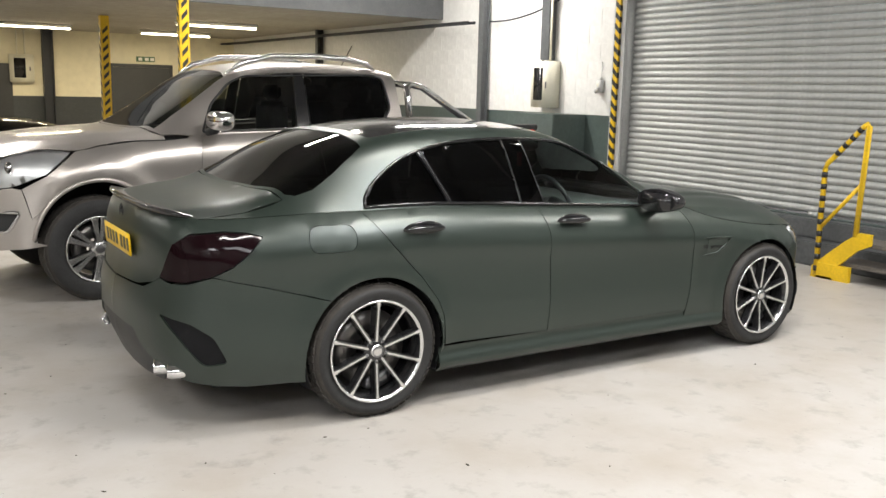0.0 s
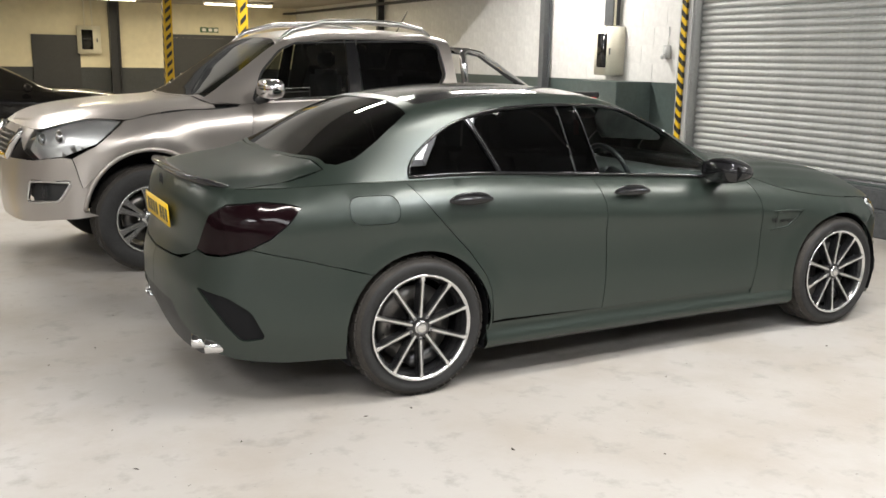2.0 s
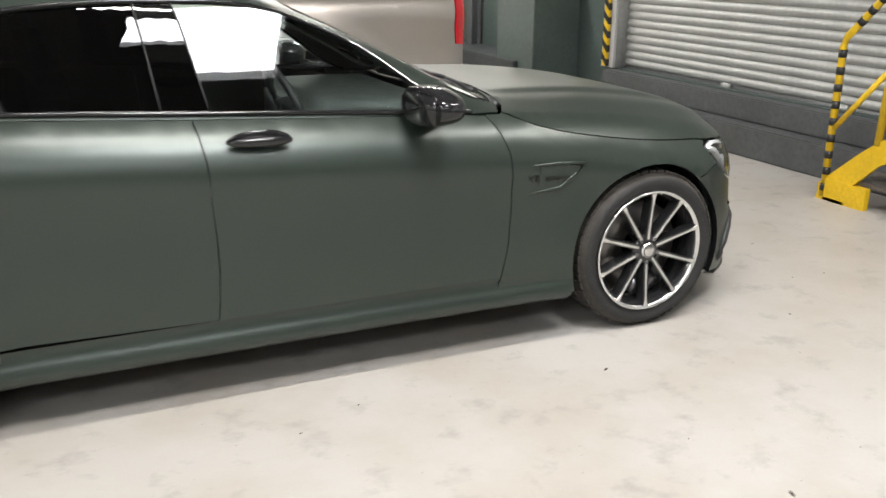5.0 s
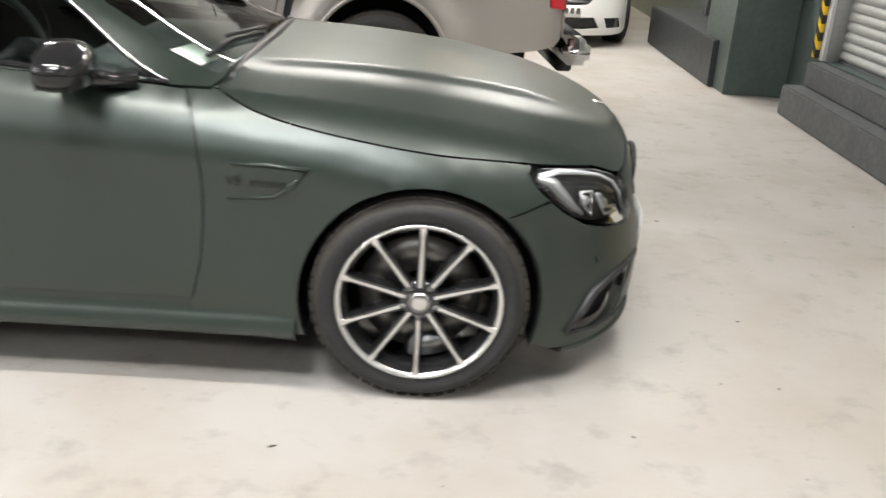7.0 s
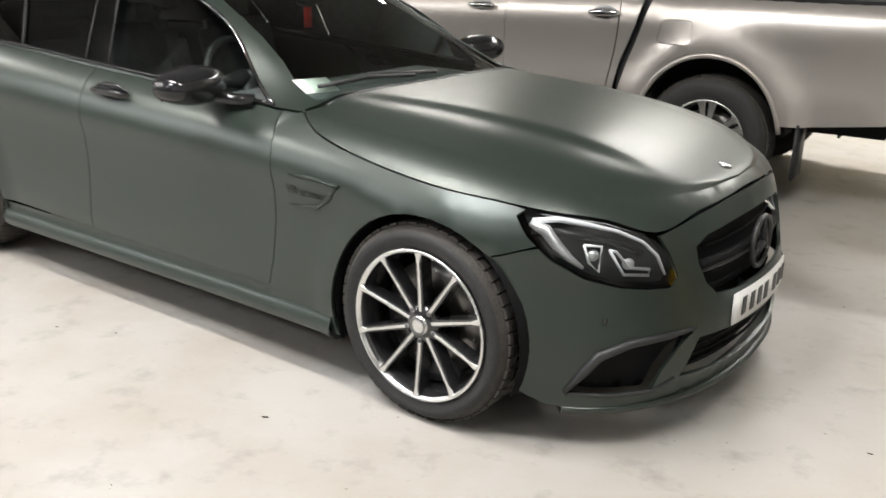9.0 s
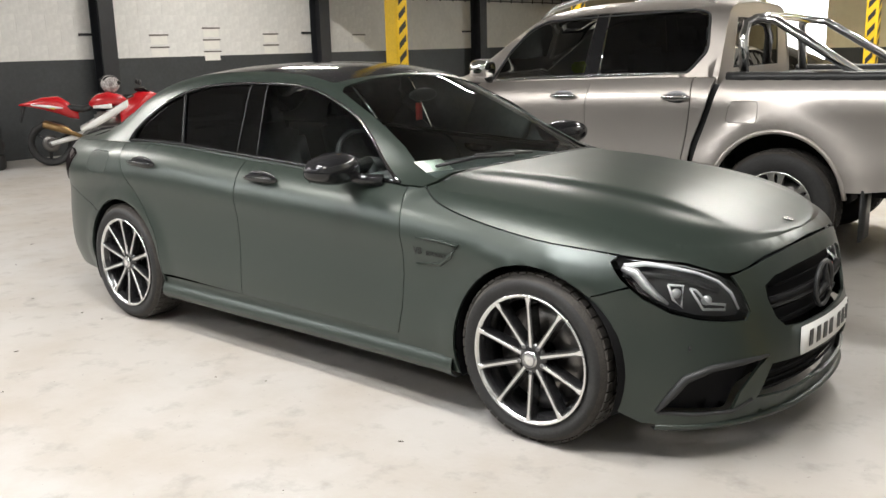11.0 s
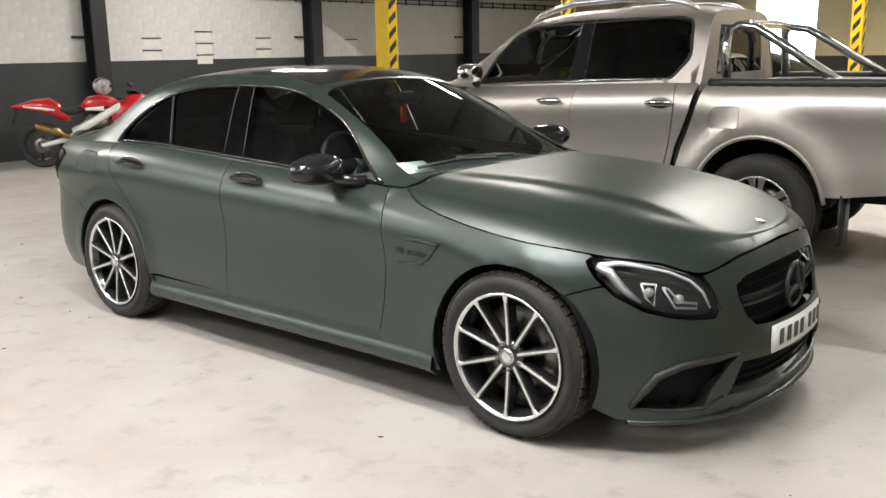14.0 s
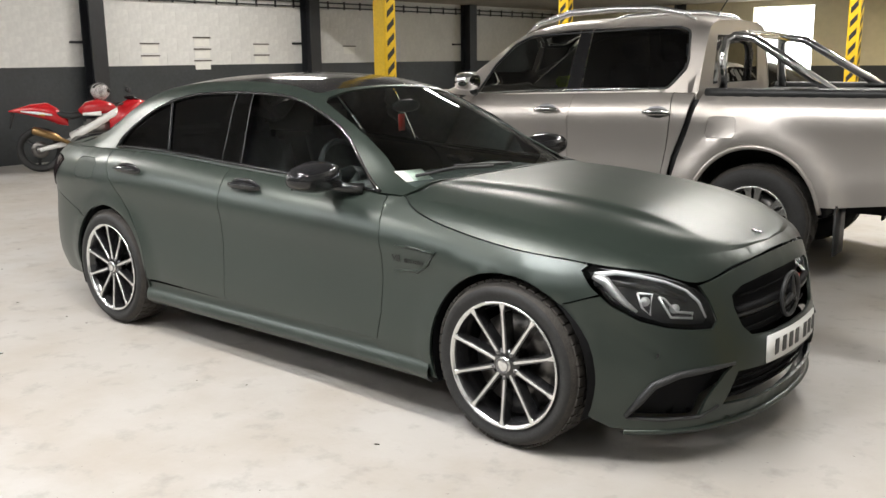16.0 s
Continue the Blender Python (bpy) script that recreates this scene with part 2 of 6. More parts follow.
def smooth_line(pts):
    """A monotone cubic through (u, value) pairs."""
    u, v = np.array(pts, float).T
    h, d = np.diff(u), np.diff(v) / np.diff(u)
    m = np.zeros(len(u))
    m[0], m[-1] = d[0], d[-1]
    for i in range(1, len(u) - 1):
        if d[i - 1] * d[i] > 0:
            w1, w2 = 2 * h[i] + h[i - 1], h[i] + 2 * h[i - 1]
            m[i] = (w1 + w2) / (w1 / d[i - 1] + w2 / d[i])

    def f(x):
        x = min(max(x, u[0]), u[-1])
        i = min(int(np.searchsorted(u, x, "right")) - 1, len(u) - 2)
        t = (x - u[i]) / h[i]
        return float(v[i] * (1 + 2 * t) * (1 - t) ** 2 + h[i] * m[i] * t * (1 - t) ** 2 + v[i + 1] * t * t * (3 - 2 * t) + h[i] * m[i + 1] * t * t * (t - 1))

    return f


def soft_line(pts, sigma):
    """smooth_line with its bends eased over sigma."""
    f = smooth_line(pts)
    a, b = pts[0][0], pts[-1][0]
    n = 500
    xs = np.linspace(a, b, n)
    st = xs[1] - xs[0]
    k = int(3 * sigma / st)
    w = np.exp(-0.5 * (np.arange(-k, k + 1) * st / sigma) ** 2)
    w /= w.sum()
    ys = np.array([f(x) for x in xs])
    lead, tail = ys[0] - (ys[1] - ys[0]) * np.arange(k, 0, -1), ys[-1] + (ys[-1] - ys[-2]) * np.arange(1, k + 1)
    ys = np.convolve(np.r_[lead, ys, tail], w, "valid")
    return lambda x: float(np.interp(x, xs, ys))


def spline(pts, n=4):
    """A smooth open line through the points."""
    p = [Vector(q) for q in pts]
    p = [2 * p[0] - p[1]] + p + [2 * p[-1] - p[-2]]
    out = []
    for a, b, c, d in zip(p, p[1:], p[2:], p[3:]):
        for k in range(n):
            t = k / n
            out.append(tuple(0.5 * (2 * b + (c - a) * t + (2 * a - 5 * b + 4 * c - d) * t * t + (3 * b - a - 3 * c + d) * t ** 3)))
    return out + [tuple(p[-2])]


def rounded(pts, r=0.03, n=4):
    """A polygon with rounded corners."""
    out = []
    pts = [Vector(p).to_2d() for p in pts]
    for i, p in enumerate(pts):
        a, b = pts[i - 1] - p, pts[(i + 1) % len(pts)] - p
        q = min(r, a.length * 0.45, b.length * 0.45)
        s, e = p + a.normalized() * q, p + b.normalized() * q
        out += [s.lerp(p, k / n).lerp(p.lerp(e, k / n), k / n) for k in range(n + 1)]
    return out


def dense(pts, step):
    out = []
    for a, b in zip(pts, list(pts[1:]) + [pts[0]]):
        a, b = Vector(a).to_2d(), Vector(b).to_2d()
        n = max(1, int((b - a).length / step))
        out += [a.lerp(b, k / n) for k in range(n)]
    return out


def inset_poly(pts, d):
    """Moves the outline inwards by d."""
    pts = [Vector(p).to_2d() for p in pts]
    area = sum(a.x * b.y - b.x * a.y for a, b in zip(pts, pts[1:] + pts[:1]))
    s = 1 if area > 0 else -1
    out = []
    for i, p in enumerate(pts):
        t = pts[(i + 1) % len(pts)] - pts[i - 1]
        if t.length < 1e-9:
            out.append(p)
            continue
        t.normalize()
        out.append(p + Vector((-t.y, t.x)) * s * d)
    return out


def inside(p, poly):
    c, j = False, len(poly) - 1
    for i in range(len(poly)):
        a, b = poly[i], poly[j]
        if (a[1] > p[1]) != (b[1] > p[1]) and p[0] < (b[0] - a[0]) * (p[1] - a[1]) / (b[1] - a[1]) + a[0]:
            c = not c
        j = i
    return c


def panel(outline, f, step=0.05, holes=(), flip=False, depth=0.012, edge=0.02):
    """A skin over a 2D outline with holes, laid on the surface f(u, v), with its rim folded inwards."""
    loops = [dense(outline, edge)] + [dense(h, edge) for h in holes]
    verts, edges = [], []
    for lp in loops:
        k = len(verts)
        verts += lp
        edges += [(k + i, k + (i + 1) % len(lp)) for i in range(len(lp))]
    xs, ys = [p[0] for p in loops[0]], [p[1] for p in loops[0]]
    n_rim = len(verts)
    u = min(xs) + step / 2
    row = 0
    while u < max(xs):
        v = min(ys) + step * (0.25 + 0.5 * (row % 2))
        while v < max(ys):
            p = Vector((u, v))
            if inside(p, loops[0]) and not any(inside(p, h) for h in loops[1:]):
                if min((p - q).length_squared for q in verts[:n_rim]) > (step * 0.35) ** 2:
                    verts.append(p)
            v += step
        u += step
        row += 1
    co, _, tris, orig, _, _ = delaunay_2d_cdt(verts, edges, [], 0, 1e-6)
    bm = bmesh.new()
    bv = [bm.verts.new(f(p[0], p[1])) for p in co]
    for tri in tris:
        c = sum((co[i] for i in tri), Vector((0, 0))) / len(tri)
        if inside(c, loops[0]) and not any(inside(c, h) for h in loops[1:]):
            try:
                bm.faces.new([bv[i] for i in (tri[::-1] if flip else tri)])
            except ValueError:
                pass
    bmesh.ops.delete(bm, geom=[v for v in bm.verts if not v.link_faces], context="VERTS")
    bm.normal_update()
    out = 0
    for g in bm.faces:
        c = g.calc_center_median()
        out += g.calc_area() * g.normal.dot(Vector((c.x - min(2.5, max(0.3, c.x)), c.y, c.z - 0.6)))
    if out < 0:
        bmesh.ops.reverse_faces(bm, faces=bm.faces)
        bm.normal_update()
    if depth:
        rim = [e for e in bm.edges if e.is_boundary]
        vn = {v: v.normal.copy() for e in rim for v in e.verts}
        high = {v: bm.verts.new(v.co) for v in vn}
        low = {v: bm.verts.new(v.co - nrm * depth) for v, nrm in vn.items()}
        for e in rim:
            a, b = e.verts
            if e.link_loops[0].vert is a:
                a, b = b, a
            bm.faces.new((high[a], high[b], low[b], low[a]))
    return bm


def skin(name, outline, f, material, parent, label="", **kw):
    """panel() as a part; normals are kept as laid."""
    bm = panel(outline, f, **kw)
    me = bpy.data.meshes.new(name)
    bm.to_mesh(me)
    bm.free()
    for p in me.polygons:
        p.use_smooth = True
    me.materials.append(material)
    ob = new(name, me)
    me.set_sharp_from_angle(angle=radians(38))
    ob.parent = parent
    if label:
        ob["label"] = label
    return ob
# ---- sedan surface ----


def make_shell(plan, top, side, front, rear, hubs, flare, side_gain, flare_w=0.04):
    """The lower body of a car: its plan outline, pulled in by height. pos(u, z, s): u runs along the outline from the nose to the tail."""
    px, py = np.array(plan, float).T
    chord = np.r_[0, np.cumsum(np.hypot(np.diff(px), np.diff(py)))]
    fx, fy = soft_line(list(zip(chord, px)), 0.06), soft_line(list(zip(chord, py)), 0.06)
    tt = np.linspace(0, chord[-1], 600)
    xs, ys = np.array([fx(t) for t in tt]), np.array([fy(t) for t in tt])
    uu = np.r_[0, np.cumsum(np.hypot(np.diff(xs), np.diff(ys)))]
    dx, dy = np.gradient(xs, uu), np.gradient(ys, uu)
    ln = np.hypot(dx, dy)
    nx, ny = dy / ln, -dx / ln
    k = np.hanning(41) / np.hanning(41).sum()
    nx = np.convolve(np.r_[[nx[0]] * 20, nx, [nx[-1]] * 20], k, "valid")
    ny = np.convolve(np.r_[[ny[0]] * 20, ny, [ny[-1]] * 20], k, "valid")
    ny[0] = ny[-1] = 0
    nx[0], nx[-1] = 1, -1
    half = len(tt) // 2

    def u_x(x):
        return float(np.interp(-x, -xs, uu))

    def u_front(y):
        return float(np.interp(y, ys[:half], uu[:half]))

    def u_rear(y):
        return float(np.interp(y, ys[half:][::-1], uu[half:][::-1]))

    zt = soft_line([(u_x(p) if kind == "x" else u_front(p) if kind == "f" else u_rear(p), z) for kind, p, z in top], 0.06)
    gs, gf, gr, gain = soft_line(side, 0.012), soft_line(front, 0.012), soft_line(rear, 0.012), soft_line(side_gain, 0.1)

    def pos(u, z, s=-1, lift=0.0):
        u = min(max(u, 0), uu[-1])
        x, y, a, b = (float(np.interp(u, uu, c)) for c in (xs, ys, nx, ny))
        d = zt(u) - z
        wf, wr = max(0, a) ** 2, max(0, -a) ** 2
        ws = max(0.0, 1 - wf - wr)
        k = wf * gf(d) + wr * gr(d) + ws * gs(d) * (gain(x) if d < 0.19 else 1)
        for hx, hz, hr in hubs:
            r = math.hypot(x - hx, z - hz)
            k -= flare * math.exp(-(((r - hr - flare_w / 2) / flare_w) ** 2)) * ws
        k -= lift
        return Vector((x - a * k, s * max(0.0, y - b * k), z))

    return pos, u_x, u_front, u_rear, zt, float(uu[-1])


def make_cabin(belt_y, belt_z, crown, section):
    """The glasshouse: pos(x, m): m is 0 on the centre line and 1 at the belt."""
    sec = soft_line(section, 0.018)
    inv = [(sec(i / 200), i / 200) for i in range(201)]
    hs, ms = [a for a, _ in inv][::-1], [b for _, b in inv][::-1]

    def pos(x, m, lift=0.0):
        zb, zc, yb = belt_z(x), crown(x), belt_y(x)
        a = min(1.0, abs(m))
        p = Vector((x, yb * m, zb + max(0.004, zc - zb) * sec(a)))
        if lift:
            e = 0.004
            q1 = Vector((x + e, belt_y(x + e) * m, belt_z(x + e) + max(0.004, crown(x + e) - belt_z(x + e)) * sec(a)))
            a2 = a - e if a > 0.5 else a + e
            m2 = math.copysign(a2, m)
            q2 = Vector((x, yb * m2, zb + max(0.004, zc - zb) * sec(a2)))
            n = (q1 - p).cross(q2 - p)
            if n.length > 0:
                n.normalize()
                if n.z < 0:
                    n = -n
                p = p + n * lift
        return p

    def m_of(x, z):
        h = (z - belt_z(x)) / max(0.004, crown(x) - belt_z(x))
        return float(np.interp(h, hs, ms))

    return pos, m_of


SEDAN_PLAN = [(3.655, 0), (3.645, 0.2), (3.60, 0.42), (3.51, 0.61), (3.36, 0.765), (3.15, 0.855), (2.84, 0.893), (2.4, 0.89), (1.8, 0.885), (1.0, 0.892), (0.4, 0.902), (0.0, 0.905),
              (-0.3, 0.892), (-0.6, 0.855), (-0.82, 0.78), (-0.95, 0.64), (-1.015, 0.42), (-1.04, 0.2), (-1.045, 0)]
SEDAN_TOP = [("f", 0, 0.775), ("f", 0.35, 0.772), ("f", 0.6, 0.775), ("x", 3.2, 0.825), ("x", 2.9, 0.868), ("x", 2.5, 0.905), ("x", 2.2, 0.925), ("x", 2.09, 0.93), ("x", 1.1, 0.975), ("x", 0.2, 1.018), ("x", -0.3, 1.015),
             ("x", -0.7, 1.002), ("r", 0.6, 1.0), ("r", 0.3, 1.005), ("r", 0, 1.007)]
SEDAN_SIDE = [(-0.02, 0.15), (0, 0.128), (0.02, 0.088), (0.06, 0.05), (0.1, 0.024), (0.15, 0.006), (0.19, 0.002), (0.25, 0.013), (0.35, 0.016), (0.5, 0.010), (0.6, 0.008), (0.68, 0.016), (0.74, 0.035), (0.85, 0.07)]
SEDAN_FRONT = [(-0.02, 0.17), (0, 0.13), (0.03, 0.10), (0.07, 0.08), (0.16, 0.055), (0.26, 0.03), (0.35, 0.012), (0.42, 0), (0.52, 0), (0.6, 0.03)]
SEDAN_REAR = [(-0.02, 0.1), (0, 0.08), (0.05, 0.06), (0.12, 0.045), (0.25, 0.045), (0.36, 0.02), (0.45, 0), (0.6, 0.0), (0.72, 0.04), (0.85, 0.1)]
SEDAN_HUBS = [(0.0, 0.33, 0.372), (2.84, 0.33, 0.372)]
S_POS, S_X, S_F, S_R, S_TOP, S_LEN = make_shell(SEDAN_PLAN, SEDAN_TOP, SEDAN_SIDE, SEDAN_FRONT, SEDAN_REAR, SEDAN_HUBS, 0.014, [(-1, 1), (2.0, 1), (2.4, 1.3), (2.9, 1.45), (3.3, 1.3)])


def edge_lines(pos, top, length):
    """Half-width and height of the upper edge of a shell along x."""
    pts = [pos(length * k / 160, top(length * k / 160)) for k in range(161)]
    xs, ys, zs = [p.x for p in pts][::-1], [-p.y for p in pts][::-1], [p.z for p in pts][::-1]
    return (lambda x: float(np.interp(x, xs, ys))), (lambda x: float(np.interp(x, xs, zs))), xs[0], xs[-1]


s_belt_y, s_belt_z, S_TAIL, S_NOSE = edge_lines(S_POS, S_TOP, S_LEN)
s_crown = soft_line([(-0.97, 1.008), (-0.88, 1.026), (-0.80, 1.04), (-0.68, 1.057), (-0.55, 1.075), (-0.45, 1.105), (-0.3, 1.19), (-0.05, 1.325), (0.2, 1.398), (0.55, 1.436), (0.85, 1.442), (1.15, 1.425), (1.32, 1.395), (1.6, 1.28), (1.9, 1.13),
                       (2.15, 1.005), (2.26, 0.972), (2.6, 0.957), (3.0, 0.915), (3.3, 0.858), (3.45, 0.812), (3.53, 0.776)], 0.05)
s_rise = smooth_line([(2.2, 0.0), (2.4, 0.014), (3.1, 0.019), (3.42, 0.0)])
C_POS, C_M = make_cabin(s_belt_y, s_belt_z, s_crown, [(0, 1.0), (0.3, 0.985), (0.45, 0.963), (0.6, 0.925), (0.70, 0.875), (0.765, 0.80), (0.81, 0.70), (0.85, 0.562), (0.90, 0.375), (0.95, 0.188), (1.0, 0.0)])

# ---- wheels ----


def make_wheel(parent, at, radius, width, rim_r, spokes, style, face, cap):
    """A tyre on an alloy wheel; its outer face looks along local -y before the turn given by face."""
    w = new("wheel")
    w.parent = parent
    w.matrix_local = pose(*at, 0, 0, 0 if face < 0 else 180)
    h = width / 2
    prof = [(rim_r - 0.004, -h + 0.022), (rim_r + 0.008, -h + 0.012), (rim_r + 0.03, -h + 0.002), (rim_r + (radius - rim_r) * 0.62, -h + 0.0), (radius - 0.022, -h + 0.012), (radius - 0.006, -h + 0.032), (radius, -h + 0.06)]
    prof = prof + [(r, -a) for r, a in prof[::-1]]
    tyre = part("tyre", lathe(bmesh.new(), prof, 72), [M_RUBBER, M_DIRTRUBBER], w, "black rubber tyre with dusty tread")
    for p in tyre.data.polygons:
        if math.hypot(p.center.x, p.center.z) > radius - 0.016:
            p.material_index = 1
    tread = bmesh.new()
    nb = 52
    for k in range(nb):
        for row, (y0, y1) in enumerate(((-h + 0.03, -h * 0.4), (-h * 0.34, -0.006), (0.006, h * 0.34), (h * 0.4, h - 0.03))):
            a0 = 2 * math.pi * (k + 0.5 * (row % 2)) / nb
            m = Matrix.Rotation(a0, 4, "Y")
            add_box(tread, -math.pi * radius / nb * 0.8, y0, radius - 0.004, math.pi * radius / nb * 0.8, y1, radius + 0.0035, 0, m)
    part("tread", tread, M_DIRTRUBBER, tyre, "worn dusty tread blocks", smooth=False)
    rim = bmesh.new()
    lathe(rim, [(rim_r, -h + 0.014), (rim_r + 0.004, -h + 0.006), (rim_r - 0.001, -h + 0.001), (rim_r - 0.006, -h + 0.003), (rim_r - 0.013, -h + 0.012)], 72)
    part("rim_lip", rim, M_ALLOY, w, "machined silver rim edge")
    barrel = bmesh.new()
    lathe(barrel, [(rim_r - 0.013, -h + 0.012), (rim_r - 0.028, -h + 0.04), (rim_r - 0.034, 0.0), (rim_r - 0.02, h - 0.02)], 64)
    part("barrel", barrel, M_RIMBLACK, w)
    hubdisc = bmesh.new()
    lathe(hubdisc, [(0.001, -h + 0.018), (0.032, -h + 0.018), (0.05, -h + 0.024), (0.066, -h + 0.032), (0.07, -h + 0.06), (0.001, -h + 0.06)], 40)
    part("hub", hubdisc, M_RIMBLACK if style == "road" else M_ALLOY, w)
    for k in range(spokes):
        a = 2 * math.pi * k / spokes if style == "road" else 4 * math.pi * (k // 2) / spokes + (0.15 if k % 2 else -0.15)
        base, front = bmesh.new(), bmesh.new()
        r0, r1 = 0.035, rim_r - 0.008
        n = 7
        for bm, w0, w1, y_off, thick in ((base, 0.012 if style == "road" else 0.012, 0.009 if style == "road" else 0.022, 0.003, 0.05), (front, 0.0054 if style == "road" else 0.009, 0.0038 if style == "road" else 0.018, 0.0, 0.004)):
            rows = []
            for i in range(n + 1):
                t = i / n
                r = r0 + (r1 - r0) * t
                wd = w0 + (w1 - w0) * t + 0.006 * max(0, t - 0.85) / 0.15
                y = -h + 0.004 + y_off + 0.020 * (1 - t) ** 1.5 + 0.004 * math.sin(t * 3.1)
                rows.append([bm.verts.new(c) for c in ((-wd, y, r), (wd, y, r), (wd * 1.25, y + thick, r), (-wd * 1.25, y + thick, r))])
            for p, q in zip(rows, rows[1:]):
                for j in range(4):
                    bm.faces.new((p[j], p[(j + 1) % 4], q[(j + 1) % 4], q[j]))
            bm.faces.new(rows[0]), bm.faces.new(rows[-1][::-1])
            bmesh.ops.rotate(bm, verts=bm.verts, matrix=Matrix.Rotation(a, 3, "Y"))
        spoke = part("spoke", base, M_RIMBLACK, w, "black spoke with machined silver face", smooth=False)
        part("spoke_face", front, M_ALLOY, spoke, smooth=False)
    c = bmesh.new()
    lathe(c, [(0.001, -h + 0.010), (0.024, -h + 0.010), (0.031, -h + 0.014), (0.034, -h + 0.02)], 32)
    cap_ob = part("centre_cap", c, cap, w)
    ring = bmesh.new()
    lathe(ring, [(0.024, -h + 0.0085), (0.027, -h + 0.007), (0.030, -h + 0.0085)], 32)
    part("cap_ring", ring, M_DARKCHROME, cap_ob)
    for k in range(5):
        a = 2 * math.pi * (k + 0.5) / 5
        b = bmesh.new()
        lathe(b, [(0.001, -h + 0.012), (0.007, -h + 0.012), (0.009, -h + 0.022)], 12)
        bmesh.ops.translate(b, verts=b.verts, vec=(0.056 * math.sin(a), 0.008, 0.056 * math.cos(a)))
        part("wheel_bolt", b, M_DARKCHROME, w)
    d = bmesh.new()
    lathe(d, [(0.07, 0.02), (0.075, -0.02), (rim_r - 0.065, -0.02), (rim_r - 0.062, 0.0), (rim_r - 0.065, 0.01)], 56)
    for k in range(28):
        a = 2 * math.pi * k / 28
        rr = 0.10 + 0.022 * (k % 4)
        add_tube(d, [(rr * math.cos(a), -0.022, rr * math.sin(a)), (rr * math.cos(a), -0.0195, rr * math.sin(a))], 0.005, 6)
    part("brake_disc", d, M_DISC, w, "drilled steel brake disc")
    cal = bmesh.new()
    rings = []
    for i in range(11):
        t = 2.5 + i * 0.085
        q = Matrix.Rotation(t, 4, "Y")
        k = 0.008 if i in (0, 10) else 0
        rings.append([cal.verts.new(q @ Vector((0, yy, rr))) for yy, rr in ((-0.045 + k, rim_r - 0.11 + k), (-0.045 + k, rim_r - 0.046 - k), (0.05, rim_r - 0.046 - k), (0.05, rim_r - 0.11 + k))])
    for a, b in zip(rings, rings[1:]):
        for j in range(4):
            cal.faces.new((a[j], a[(j + 1) % 4], b[(j + 1) % 4], b[j]))
    cal.faces.new(rings[0]), cal.faces.new(rings[-1][::-1])
    part("brake_caliper", cal, M_DARKCHROME, w, "grey metal brake caliper")
    return w


def arch(ux, hx, hz, r, z_end, front_first=True, n=26):
    """Points along a wheel arch in the unrolled side, from the front foot to the rear foot."""
    a = math.asin(max(-1, min(1, (z_end - hz) / r)))
    return [(ux(hx + r * math.cos(a + (math.pi - 2 * a) * k / n)), hz + r * math.sin(a + (math.pi - 2 * a) * k / n)) for k in range(n + 1)]


def joined_skin(name, pieces, material, parent, label="", weld=0.007, depth=0.012):
    """Several panels welded into one skin."""
    bm = bmesh.new()
    for outline, f, kw in pieces:
        p = panel(outline, f, depth=0, **kw)
        me = bpy.data.meshes.new("piece")
        p.to_mesh(me)
        p.free()
        bm.from_mesh(me)
        bpy.data.meshes.remove(me)
    rim = [v for v in bm.verts if v.is_boundary]
    bmesh.ops.remove_doubles(bm, verts=rim, dist=weld)
    bmesh.ops.recalc_face_normals(bm, faces=bm.faces)
    bm.normal_update()
    top = max(bm.faces, key=lambda g: g.calc_center_median().z)
    if top.normal.z < 0:
        bmesh.ops.reverse_faces(bm, faces=bm.faces)
    me = bpy.data.meshes.new(name)
    bm.to_mesh(me)
    bm.free()
    for p in me.polygons:
        p.use_smooth = True
    me.materials.append(material)
    ob = new(name, me)
    me.set_sharp_from_angle(angle=radians(50))
    ob.parent = parent
    if label:
        ob["label"] = label
    return ob


def ellipsoid(rx, ry, rz, at, seg=24, power=1.0):
    bm = bmesh.new()
    bmesh.ops.create_uvsphere(bm, u_segments=seg, v_segments=seg // 2, radius=1)
    for v in bm.verts:
        v.co = Vector((math.copysign(abs(v.co.x) ** power, v.co.x) * rx + at[0], math.copysign(abs(v.co.y) ** power, v.co.y) * ry + at[1], math.copysign(abs(v.co.z) ** power, v.co.z) * rz + at[2]))
    return bm


def plate(parent, m, w, h, material, bars, name="number_plate", label="", bend=0.0):
    """A number plate whose characters are plain bars."""
    bm = box(-w / 2, -h / 2, 0, w / 2, h / 2, 0.008, 0.003)
    for k in range(1, 10):
        bmesh.ops.bisect_plane(bm, geom=bm.verts[:] + bm.edges[:] + bm.faces[:], plane_co=(w * (k / 10 - 0.5), 0, 0), plane_no=(1, 0, 0))
    for v in bm.verts:
        v.co.z -= bend * v.co.x ** 2
    ob = part(name, bm, material, parent, label)
    ob.matrix_local = m
    n = 7
    for k in range(n):
        x = -w * 0.40 + w * 0.80 * (k + (0.55 if k > 3 else 0)) / (n - 0.45)
        drop = bend * (x + w * 0.0375) ** 2
        part("character_bar", box(x, -h * 0.28, 0.0075 - drop, x + w * 0.075, h * 0.28, 0.0098 - drop), bars, ob, smooth=False)
    return ob


# ---- the satin green sedan ----
sedan = thing("sedan_car", label="satin dark green four-door saloon with black and silver alloy wheels", category="car")


def sr(u, z):
    return S_POS(abs(u), z, -1 if u >= 0 else 1)


def sl(u, z):
    return S_POS(u, z, 1)


def srl(u, z):
    return S_POS(u, z, -1)


def rear_f(w, z):
    return S_POS(S_LEN - abs(w), z, -1 if w <= 0 else 1)


